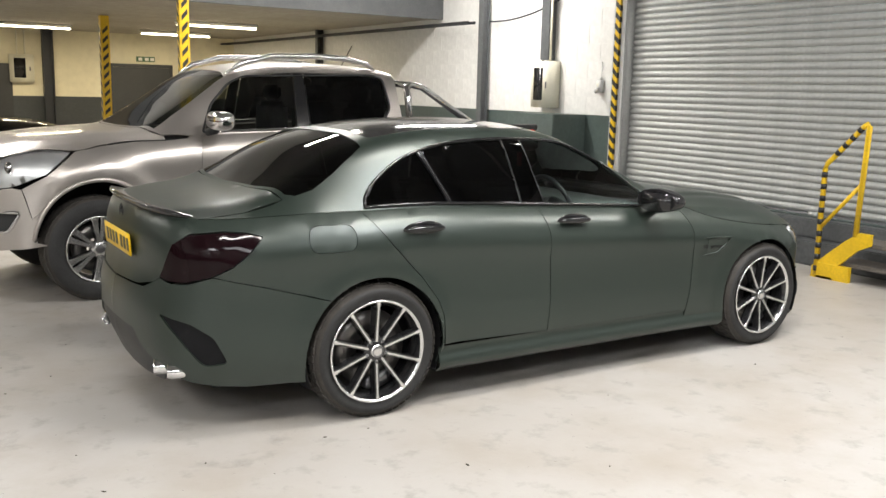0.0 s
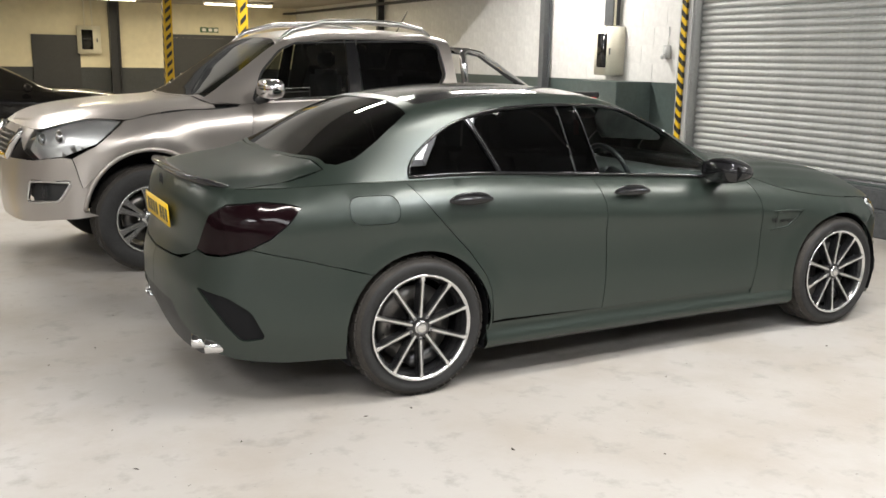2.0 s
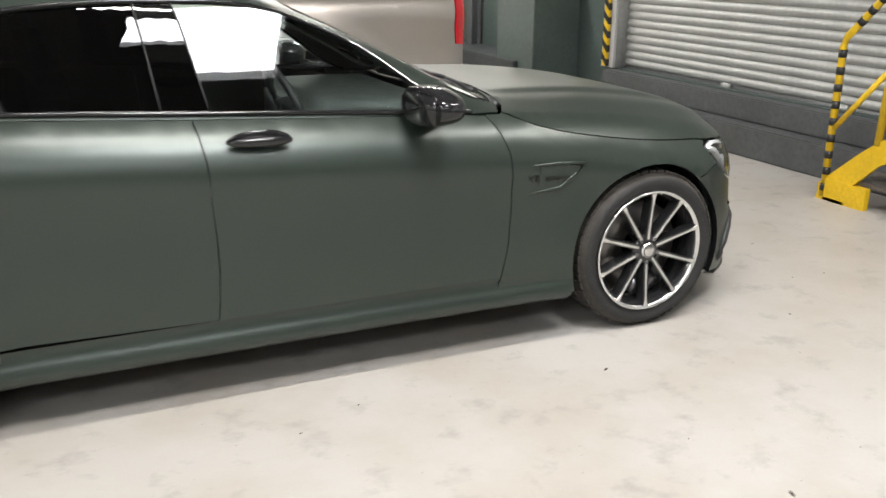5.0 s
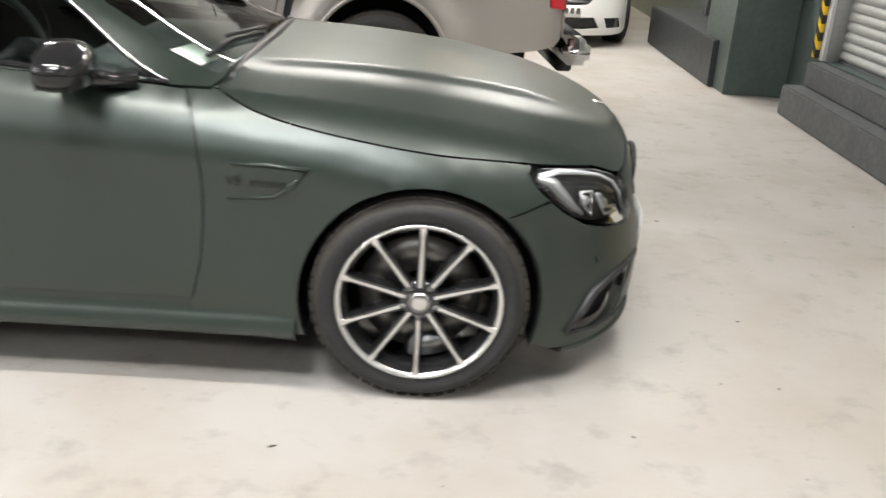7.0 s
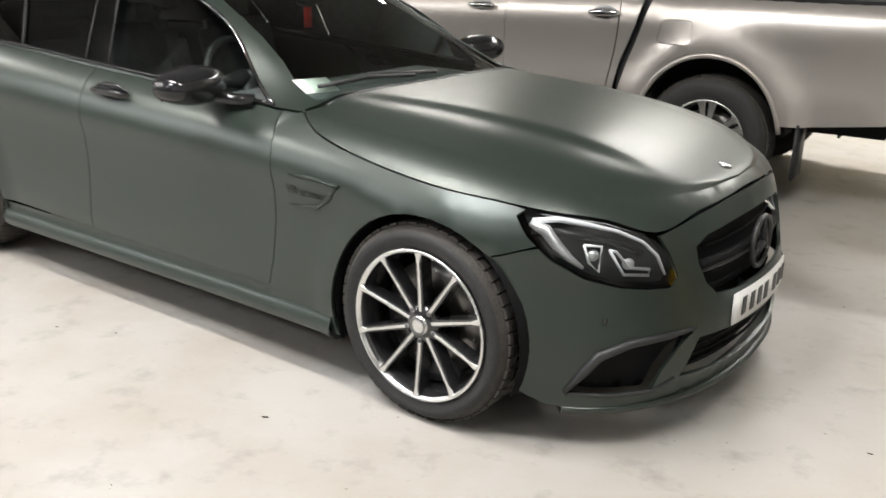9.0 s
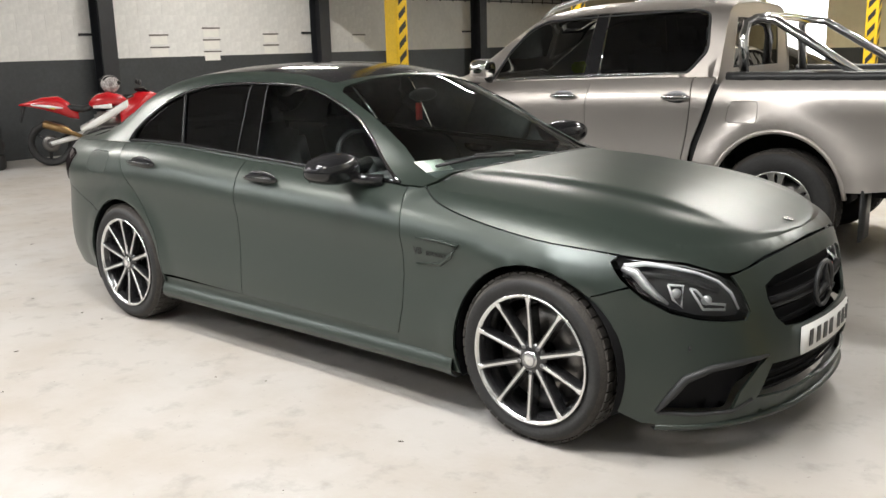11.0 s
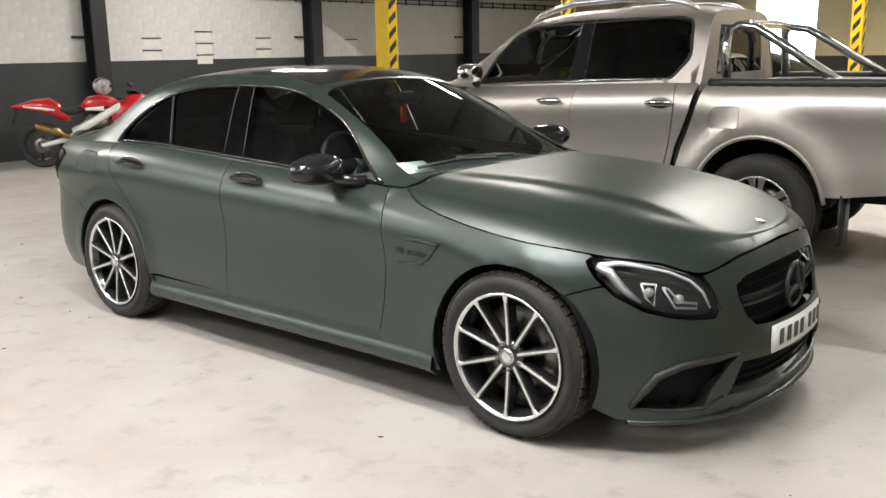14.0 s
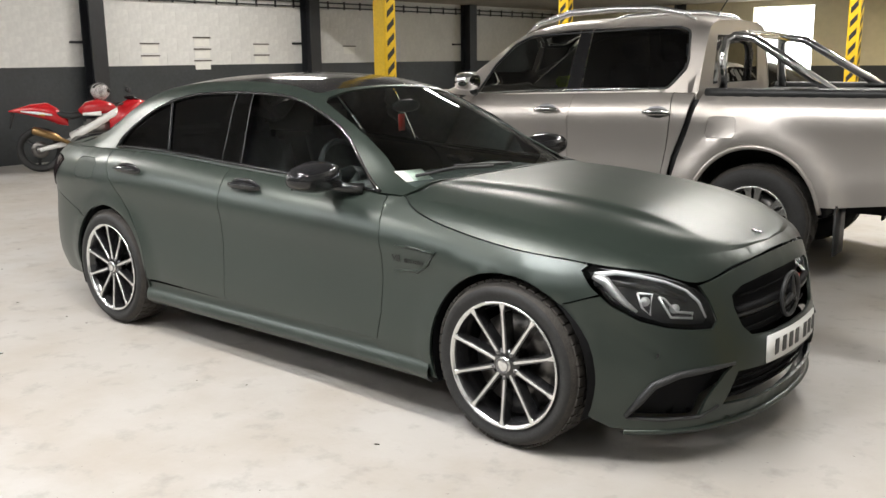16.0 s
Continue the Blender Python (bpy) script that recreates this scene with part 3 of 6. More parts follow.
def top_f(x, m):
    p = C_POS(x, m)
    if x > 2.2:
        yr = 0.50 - 0.10 * (x - 2.2)
        p.z += s_rise(x) / (1 + math.exp((abs(p.y) - yr) / 0.012))
    return p


SEAM = smooth_line([(0, 0.748), (0.371, 0.728), (0.594, 0.69), (0.80, 0.738), (0.99, 0.757), (1.139, 0.772), (1.387, 0.792), (1.733, 0.84), (1.906, 0.88), (2.03, 0.93)])
HEADLIGHT = [(1.076, 0.742), (1.04, 0.757), (0.98, 0.753), (0.90, 0.746), (0.79, 0.732), (0.70, 0.708), (0.615, 0.676), (0.56, 0.625), (0.528, 0.55), (0.55, 0.527), (0.64, 0.532), (0.74, 0.546), (0.85, 0.575), (0.95, 0.628), (1.03, 0.69)]
TAIL = [(5.355, 0.725), (5.30, 0.81), (5.25, 0.89), (5.15, 0.938), (4.98, 0.952), (4.87, 0.945), (4.80, 0.928), (4.86, 0.86), (4.94, 0.795), (5.03, 0.75), (5.17, 0.716), (5.28, 0.712)]
DOOR_F = [(2.11, 0.925), (2.08, 0.87), (2.058, 0.80), (2.046, 0.70), (2.044, 0.58), (2.056, 0.43), (2.085, 0.305)]
DOOR_M = [(3.19, 0.975), (3.172, 0.86), (3.166, 0.75), (3.156, 0.6), (3.155, 0.48), (3.168, 0.305)]
DOOR_R = [(4.285, 1.02), (4.16, 0.86), (3.985, 0.68), (3.895, 0.56), (3.862, 0.48), (3.845, 0.32)]
FLAP = rounded([(4.585, 0.965), (4.345, 0.965), (4.345, 0.84), (4.585, 0.84)], 0.06, 6)


def top_run(u0, u1, n=30, drop=0.0):
    return [(u0 + (u1 - u0) * k / n, S_TOP(u0 + (u1 - u0) * k / n) - drop) for k in range(n + 1)]


fa, ra = arch(S_X, 2.84, 0.33, 0.372, 0.20), arch(S_X, 0.0, 0.33, 0.372, 0.22)
G = 0.0021
front_door = DOOR_F[::-1] + top_run(2.112, 3.19, 14)[1:] + DOOR_M[1:]
rear_door = DOOR_M[::-1] + top_run(3.19, 4.285, 14) + DOOR_R[1:]
cut = next(i for i, p in enumerate(fa) if p[1] > 0.598)
fender = [(1.078, 0.742), (1.055, 0.760)] + [(u, SEAM(u)) for u in np.linspace(1.09, 2.03, 16)] + top_run(2.045, 2.10, 3) + DOOR_F + [(2.09, 0.29), (2.09, 0.215)] + fa[:cut - 1:-1] + [(1.137, 0.62), (1.088, 0.635), (1.036, 0.652), (1.005, 0.664), (1.036, 0.69)]
cut_r = max(i for i, p in enumerate(ra) if p[1] > 0.60)
quarter = top_run(4.287, S_R(0.66), 22) + [TAIL[3], TAIL[4], TAIL[5], TAIL[6], TAIL[7], TAIL[8], TAIL[9], (4.99, 0.740), (4.80, 0.698), (4.63, 0.652)] + ra[cut_r::-1] + [(3.848, 0.215), (3.848, 0.32)] + DOOR_R[-2::-1]
front_bumper_half = [(0.0, 0.742), (0.2, 0.737), (0.371, 0.722), (0.5, 0.70), (0.594, 0.682), (0.556, 0.625), (0.524, 0.55), (0.547, 0.522), (0.64, 0.527), (0.74, 0.541), (0.852, 0.569), (0.955, 0.622), (0.998, 0.658), (1.036, 0.650), (1.088, 0.633), (1.137, 0.618)] + fa[:cut + 1][::-1] + [(0.95, 0.155), (0.7, 0.145), (0.3, 0.14), (0.0, 0.14)]
front_bumper = front_bumper_half + [(-u, z) for u, z in front_bumper_half[-2:0:-1]]
GRILLE = [(0, 0.672), (0.2, 0.668), (0.36, 0.655), (0.43, 0.628), (0.425, 0.58), (0.39, 0.51), (0.335, 0.465), (0.2, 0.452), (0, 0.45)]
GRILLE = GRILLE + [(-u, z) for u, z in GRILLE[-2:0:-1]]
INTAKE = rounded([(0.895, 0.205), (0.80, 0.325), (0.70, 0.362), (0.45, 0.375), (0.50, 0.345), (0.585, 0.255), (0.60, 0.185)], 0.02)
LOWER = [(0.43, 0.345), (0.50, 0.225), (0.30, 0.205), (0, 0.2), (-0.30, 0.205), (-0.50, 0.22), (-0.42, 0.335), (0, 0.325)]

for side, f, flip in (("right", srl, False), ("left", sl, True)):
    kw = dict(flip=flip, step=0.045)
    skin("front_door", inset_poly(dense(front_door, 0.03), G), f, M_GREEN, sedan, **kw)
    skin("rear_door", inset_poly(dense(rear_door, 0.03), G), f, M_GREEN, sedan, **kw)
    skin("front_wing", inset_poly(dense(fender, 0.03), G), f, M_GREEN, sedan, **kw)
    skin("rear_quarter", inset_poly(dense(quarter, 0.03), G), f, M_GREEN, sedan, holes=[FLAP] if side == "right" else [], **kw)
    if side == "right":
        skin("fuel_flap", inset_poly(FLAP, 0.003), f, M_GREEN, sedan, flip=flip)
    rear_half = [ra[cut_r], (4.63, 0.652), (4.80, 0.698), (4.99, 0.740), (5.03, 0.748), (5.17, 0.71), (5.28, 0.706), (5.36, 0.72), (5.40, 0.70), (5.5, 0.66), (S_LEN, 0.645), (S_LEN, 0.45), (5.58, 0.445), (5.46, 0.36), (5.34, 0.275), (5.15, 0.245), (4.88, 0.225), (4.60, 0.22)] + ra[:cut_r:-1]
    rvent = rounded([(5.325, 0.565), (5.14, 0.535), (5.03, 0.475), (4.965, 0.35), (5.08, 0.335), (5.2, 0.46)], 0.03)
    skin("rear_bumper", inset_poly(dense(rear_half, 0.03), G), f, M_GREEN, sedan, holes=[rvent], **kw)
    skin("rear_air_vent", rvent, lambda u, z, s=side: S_POS(u, z, -1 if s == "right" else 1, -0.012), M_PILLAR, sedan, "black side vent in the bumper", flip=flip)
    skin("diffuser", [(S_LEN, 0.447), (5.58, 0.44), (5.46, 0.355), (5.34, 0.27), (5.42, 0.21), (S_LEN, 0.19)], lambda u, z, s=side: S_POS(u, z, -1 if s == "right" else 1, -0.01), M_TRIM, sedan, "black plastic diffuser", flip=flip)
    # lamps
    skin("tail_lamp", inset_poly(dense(TAIL, 0.03), 0.004), lambda u, z, s=side: S_POS(u, z, -1 if s == "right" else 1, 0.006), M_SMOKE, sedan, "smoked dark red tail lamp", flip=flip)
    s = -1 if side == "right" else 1
    lamp = skin("headlamp", dense(HEADLIGHT, 0.03), lambda u, z, s=s: S_POS(u, z, s, -0.055), M_LAMPBODY, sedan, "headlamp with clear lens and white light guide", flip=flip)
    skin("lens", inset_poly(dense(HEADLIGHT, 0.03), 0.003), lambda u, z, s=s: S_POS(u, z, s, 0.003), M_LENS, lamp, flip=flip, depth=0.004).visible_shadow = False
    guide = [(1.03, 0.728), (0.95, 0.735), (0.85, 0.722), (0.74, 0.70), (0.65, 0.665), (0.595, 0.62), (0.565, 0.56)]
    part("light_guide", tube([S_POS(u, z, s, -0.018) for u, z in guide], [0.009, 0.010, 0.008, 0.006, 0.006, 0.006, 0.004], 8), M_DRL, lamp, "white light guide strip")
    part("brow", tube([S_POS(u, z - 0.035, s, -0.03) for u, z in guide[:5]], 0.012, 8), M_GLOSSBLACK, lamp)
    part("guide_hook", tube([S_POS(u, z, s, -0.02) for u, z in ((1.035, 0.722), (0.985, 0.705), (0.945, 0.665), (0.905, 0.63), (0.86, 0.60))], [0.012, 0.02, 0.018, 0.012, 0.005], 8), M_REFLECTOR, lamp)
    for ring in ([(0.859, 0.665), (0.80, 0.66), (0.808, 0.585), (0.842, 0.615)], [(0.772, 0.648), (0.748, 0.642), (0.70, 0.592), (0.622, 0.58), (0.625, 0.562), (0.72, 0.572)]):
        refl = part("reflector_bowl", tube([S_POS(u, z, s, -0.026) for u, z in ring + ring[:1]], 0.005, 6), M_REFLECTOR, lamp, "chrome reflector frame")
        mu, mz = sum(u for u, z in ring) / len(ring), sum(z for u, z in ring) / len(ring)
        c = S_POS(mu, mz, s, -0.04)
        bulb = part("bulb", ellipsoid(0.012, 0.02, 0.018, (0, 0, 0)), M_REFLECTOR, refl)
        bulb.matrix_local = pose(c.x, c.y, c.z, 0, 0, s * 38)
    # intake
    mouth = INTAKE
    sf = 1 if side == "right" else -1
    skin("intake_mesh", mouth, lambda u, z, s=s: S_POS(u, z, s, -0.05), M_PILLAR, sedan, "black mesh air intake", flip=flip)
    part("intake_frame", tube([S_POS(u, z, s, 0.002) for u, z in ((0.895, 0.205), (0.84, 0.275), (0.795, 0.33), (0.70, 0.366), (0.58, 0.375), (0.45, 0.380))], [0.008, 0.016, 0.017, 0.014, 0.012, 0.006], 8), M_TRIM, sedan, "black plastic intake frame")
    part("intake_lip", tube([S_POS(u, z, s, 0.0) for u, z in ((0.89, 0.20), (0.75, 0.188), (0.60, 0.185), (0.52, 0.225))], 0.008, 8), M_TRIM, sedan)
    # sill blade
    sk = bmesh.new()
    rows = []
    for k in range(25):
        x = 0.36 + (2.46 - 0.36) * k / 24
        b = S_POS(S_X(x), 0.30, s)
        y = abs(b.y)
        sq = min(1, min(x - 0.3, 2.52 - x) / 0.12)
        rows.append([sk.verts.new((x, s * yy, zz)) for yy, zz in ((y - 0.004, 0.305), (y - 0.012, 0.283), (y + 0.002 * sq, 0.252), (y + 0.018 * sq, 0.228), (y + 0.014 * sq, 0.200), (y - 0.03, 0.170), (y - 0.12, 0.160))])
    for a, b in zip(rows, rows[1:]):
        for j in range(6):
            sk.faces.new((a[j], a[j + 1], b[j + 1], b[j]))
    part("side_sill", sk, M_GREEN, sedan, "green sill blade under the doors")
    # wing vent
    v = bmesh.new()
    rim = [(1.96, 0.742), (1.85, 0.744), (1.735, 0.735), (1.78, 0.685), (1.835, 0.645), (1.97, 0.632)]
    add_tube(v, [S_POS(u, z, s, 0.001) for u, z in rim], [0.003, 0.007, 0.009, 0.010, 0.008, 0.003], 8)
    part("wing_vent", v, M_GREEN, sedan, "green vent trim on the wing")
    skin("vent_floor", [(1.93, 0.737), (1.75, 0.73), (1.79, 0.68), (1.84, 0.648), (1.93, 0.64)], lambda u, z, s=s: S_POS(u, z, s, 0.0015), M_GREEN, sedan, flip=flip, depth=0.002)
    # handles
    for u0, u1, zc in ((4.09, 3.865, 0.922), (3.10, 2.88, 0.905)):
        mid = S_POS((u0 + u1) / 2, zc, s)
        L = abs(u0 - u1) / 2
        cup = part("handle_cup", ellipsoid(L * 1.02, 0.014, 0.043, (0, 0, 0)), M_GLOSSBLACK, sedan, "gloss black handle recess")
        cup.matrix_local = pose(mid.x, mid.y + s * 0.002, mid.z, -14 * s, 0, 0)
        bar = part("door_handle", ellipsoid(L * 0.98, 0.017, 0.017, (0, s * 0.026, 0.012), power=0.8), M_GLOSSBLACK, cup)
    # mirror
    mir = part("door_mirror", ellipsoid(0.09, 0.148, 0.07, (0, 0, 0), 32, 0.8), M_GLOSSBLACK, sedan, "gloss black door mirror")
    for vv in mir.data.vertices:
        if vv.co.x < -0.045:
            vv.co.x = -0.045
        if s * vv.co.y > 0:
            vv.co.z *= 1 - 1.6 * s * vv.co.y
    mir.matrix_local = pose(1.83, s * 0.925, 1.0, 0, 0, -8 * s)
    # Mirror face is coloured black to stand for its dark reflection.
    part("mirror_glass", box(-0.047, -0.1, -0.05, -0.0455, 0.1, 0.045, 0.0), M_GLOSSBLACK, mir)
    part("mirror_indicator", tube([(0.07, s * -0.05, 0.0), (0.078, s * 0.02, 0.002), (0.05, s * 0.10, 0.004)], 0.006, 6), M_LENS, mir)
    part("mirror_arm", tube([(1.86, s * 0.85, 0.965), (1.92, s * 0.80, 0.945), (1.98, s * 0.765, 0.94)], [0.026, 0.024, 0.03], 10), M_GLOSSBLACK, sedan)

skin("front_bumper", inset_poly(dense(front_bumper, 0.03), G), sr, M_GREEN, sedan, holes=[GRILLE, INTAKE, [(-u, z) for u, z in INTAKE][::-1], LOWER], step=0.045)
grille = skin("grille", GRILLE, lambda u, z: S_POS(abs(u), z, -1 if u >= 0 else 1, -0.05), M_PILLAR, sedan, "matt black grille with one cross bar")
for zz, rr in ((0.565, 0.016), (0.545, 0.008)):
    part("grille_bar", tube([S_POS(abs(u), zz, -1 if u >= 0 else 1, -0.015) for u in np.linspace(-0.40, 0.40, 21)], rr, 8), M_TRIM if rr < 0.01 else M_PILLAR, grille)
for k in range(5):
    zz = 0.48 + 0.042 * k
    part("grille_slat", tube([S_POS(abs(u), zz, -1 if u >= 0 else 1, -0.035) for u in np.linspace(-0.36, 0.36, 15)], 0.004, 6), M_PILLAR, grille)
star = bmesh.new()
lathe(star, [(0.078, -0.006), (0.084, -0.014), (0.092, -0.014), (0.096, -0.004), (0.09, 0.004), (0.08, 0.004)], 48)
for k in range(3):
    a = math.pi / 2 + 2 * math.pi * k / 3
    add_tube(star, [(0, -0.014, 0), (0.085 * math.cos(a), -0.008, 0.085 * math.sin(a))], [0.016, 0.005], 6)
emb = part("grille_emblem", star, M_TRIM, grille, "round black emblem")
emb.matrix_local = pose(3.618, 0, 0.563, 0, 0, 90)
part("red_tag", box(3.592, 0.125, 0.588, 3.600, 0.175, 0.612, 0.003), M_RED, grille, "small red tag in the grille")
skin("lower_intake", LOWER, lambda u, z: S_POS(abs(u), z, -1 if u >= 0 else 1, -0.06), M_PILLAR, sedan, "black lower intake")
for k in range(3):
    part("lower_slat", tube([S_POS(abs(u), 0.235 + 0.03 * k, -1 if u >= 0 else 1, -0.04) for u in np.linspace(-0.44 + 0.02 * k, 0.44 - 0.02 * k, 15)], 0.006, 6), M_PILLAR, sedan)
lip = bmesh.new()
rows = []
for k in range(41):
    u = -0.90 + 1.80 * k / 40
    b = S_POS(abs(u), 0.145, -1 if u >= 0 else 1)
    n = Vector((1, (1 if u < 0 else -1) * min(1, abs(u) * 1.1), 0)).normalized()
    e = 0.004 + 0.016 * max(0.0, 1 - (abs(u) / 0.9) ** 2)
    rows.append([lip.verts.new(b + n * d + Vector((0, 0, z))) for d, z in ((-0.05, 0.012), (0.004, 0.006), (e, 0.0), (e - 0.006, -0.014), (-0.05, -0.02))])
for a, b in zip(rows, rows[1:]):
    for j in range(4):
        lip.faces.new((a[j], a[j + 1], b[j + 1], b[j]))
part("front_lip", lip, M_GREEN, sedan, "green lip under the bumper")
for s in (-1, 1):
    part("bumper_sensor", ellipsoid(0.004, 0.011, 0.011, S_POS(0.78, 0.44, s), 12), M_TRIM, sedan)

# bonnet, boot and cabin skins
bon_u = list(np.linspace(0, 2.03, 58))
strip = [(u, SEAM(u) + 0.0025) for u in bon_u] + [(u, S_TOP(u)) for u in bon_u[::-1]]
bx = [S_POS(u, S_TOP(u)).x for u in bon_u]
bon_top = [(x, -1.0) for x in bx[1:]] + [(2.24, -0.9), (2.265, -0.5), (2.275, 0), (2.265, 0.5), (2.24, 0.9)] + [(x, 1.0) for x in bx[:0:-1]] + [(bx[0], 0.5), (bx[0], -0.5)]
joined_skin("bonnet", [(strip, srl, dict(step=0.03, edge=0.036)), (strip, sl, dict(step=0.03, edge=0.036)), (bon_top, top_f, dict(step=0.03, edge=0.2))], M_GREEN, sedan, "green bonnet with raised power dome")
badge = part("bonnet_badge", ellipsoid(0.024, 0.024, 0.004, (0, 0, 0), 16), M_CHROME, sedan, "small round chrome badge")
badge.matrix_local = pose(3.47, 0, top_f(3.47, 0).z + 0.002, 0, 12, 0)
lid_u = list(np.linspace(S_LEN, 5.14, 30))
back = [(-(S_LEN - u), S_TOP(u)) for u in lid_u[::-1]] + [((S_LEN - u), S_TOP(u)) for u in lid_u[1:]] + [(0.77, 0.95), (0.667, 0.89), (0.612, 0.80), (0.56, 0.725), (0.50, 0.695), (0.35, 0.665), (0, 0.652), (-0.35, 0.665), (-0.50, 0.695), (-0.56, 0.725), (-0.612, 0.80), (-0.667, 0.89), (-0.77, 0.95)]
lx = [S_POS(u, S_TOP(u)).x for u in lid_u]
lid_top = [(lx[0], 0.5), (lx[0], -0.5)] + [(x, -1.0) for x in lx[1:]] + [(-0.40, -0.87), (-0.455, -0.5), (-0.48, 0), (-0.455, 0.5), (-0.40, 0.87)] + [(x, 1.0) for x in lx[:0:-1]]
joined_skin("boot_lid", [(back, rear_f, dict(step=0.045, edge=0.06)), (lid_top, top_f, dict(step=0.04, edge=0.2))], M_GREEN, sedan, "green boot lid")
sp = bmesh.new()
rows = []
for k in range(33):
    u = 5.20 + (S_LEN - 5.20) * (1 - abs(k / 16 - 1))
    s = -1 if k <= 16 else 1
    b = S_POS(u, S_TOP(u), s)
    e = min(1, (u - 5.18) / 0.14)
    c = Vector((0.5, 0, b.z)) - b
    c.z = 0
    c.normalize()
    rows.append([sp.verts.new(b + c * d + Vector((0, 0, z))) for d, z in ((0.085, 0.008), (0.03, 0.022 * e + 0.004), (-0.018 * e, 0.034 * e), (-0.022 * e, 0.026 * e), (0.0, 0.002))])
for a, b in zip(rows, rows[1:]):
    for j in range(4):
        sp.faces.new((a[j], a[j + 1], b[j + 1], b[j]))
part("boot_spoiler", sp, M_GLOSSBLACK, sedan, "gloss black boot lip spoiler")

DLO = [(-0.015, 0.985), (0.0, 0.95), (0.06, 0.905), (0.20, 0.85), (0.363, 0.815), (0.576, 0.787), (0.88, 0.770), (1.02, 0.764), (1.30, 0.745), (1.48, 0.748), (1.64, 0.765), (1.78, 0.82), (1.92, 0.90), (2.06, 0.985)]
DLO_TOP = spline(DLO, 4)
DLO = DLO_TOP + [(2.06 - 2.075 * k / 16, 0.988) for k in range(1, 16)]
SCREEN = [(1.405, 0), (1.415, 0.35), (1.44, 0.60), (1.47, 0.655), (1.62, 0.68), (1.8, 0.715), (1.95, 0.765), (2.12, 0.86), (2.20, 0.88), (2.232, 0.6), (2.245, 0)]
SCREEN = SCREEN + [(x, -m) for x, m in SCREEN[-2:0:-1]]
BACKLIGHT = [(-0.47, 0), (-0.445, 0.5), (-0.39, 0.84), (-0.34, 0.885), (-0.25, 0.885), (-0.12, 0.84), (0.0, 0.785), (0.075, 0.73), (0.09, 0.4), (0.085, 0)]
BACKLIGHT = BACKLIGHT + [(x, -m) for x, m in BACKLIGHT[-2:0:-1]]
SUNROOF = rounded([(0.13, 0.66), (1.385, 0.62), (1.385, -0.62), (0.13, -0.66)], 0.05)
LID_X = lx[-1] + 0.004
hood = [(LID_X, 0.998), (-0.385, 0.873), (-0.44, 0.5), (-0.47, 0), (-0.44, -0.5), (-0.385, -0.873), (LID_X, -0.998)] + [(LID_X + (2.19 - LID_X) * k / 20, -1.0) for k in range(1, 20)] + [(2.19, -0.985), (2.215, -0.9), (2.24, -0.5), (2.25, 0), (2.24, 0.5), (2.215, 0.9), (2.19, 0.985)] + [(2.19 - (2.19 - LID_X) * k / 20, 1.0) for k in range(1, 20)]
hood = [(x if abs(m) > 0.95 or x > 0 else x - 0.012, m) for x, m in hood]
skin("roof", hood, lambda x, m: C_POS(x, m), M_GREEN, sedan, "green roof frame and pillars", holes=[dense(DLO, 0.05), dense([(x, -m) for x, m in DLO], 0.05), SCREEN, inset_poly(BACKLIGHT, 0.012), SUNROOF], step=0.05)
skin("glass_roof", inset_poly(SUNROOF, 0.002), lambda x, m: C_POS(x, m, -0.002), M_GLOSSBLACK, sedan, "glossy black glass roof", step=0.08)
skin("windscreen", inset_poly(dense(SCREEN, 0.05), 0.002), lambda x, m: C_POS(x, m, -0.004), M_SCREEN, sedan, "clear windscreen", step=0.08, depth=0.0)
skin("rear_screen", inset_poly(dense(BACKLIGHT, 0.05), 0.002), lambda x, m: C_POS(x, m, -0.004), M_TINT, sedan, "dark tinted rear screen", step=0.08, depth=0.0)
part("cowl", tube([top_f(2.235, m) + Vector((0.0, 0, -0.022)) for m in np.linspace(-0.86, 0.86, 25)], 0.02, 8), M_TRIM, sedan)
for s in (-1, 1):
    wp = [top_f(2.21, s * 0.1 - 0.05), top_f(2.17, -0.35 + s * 0.1), top_f(2.15, -0.62 + s * 0.18)]
    part("wiper", tube([p + Vector((0, 0, 0.012)) for p in wp], 0.008, 6), M_TRIM, sedan)
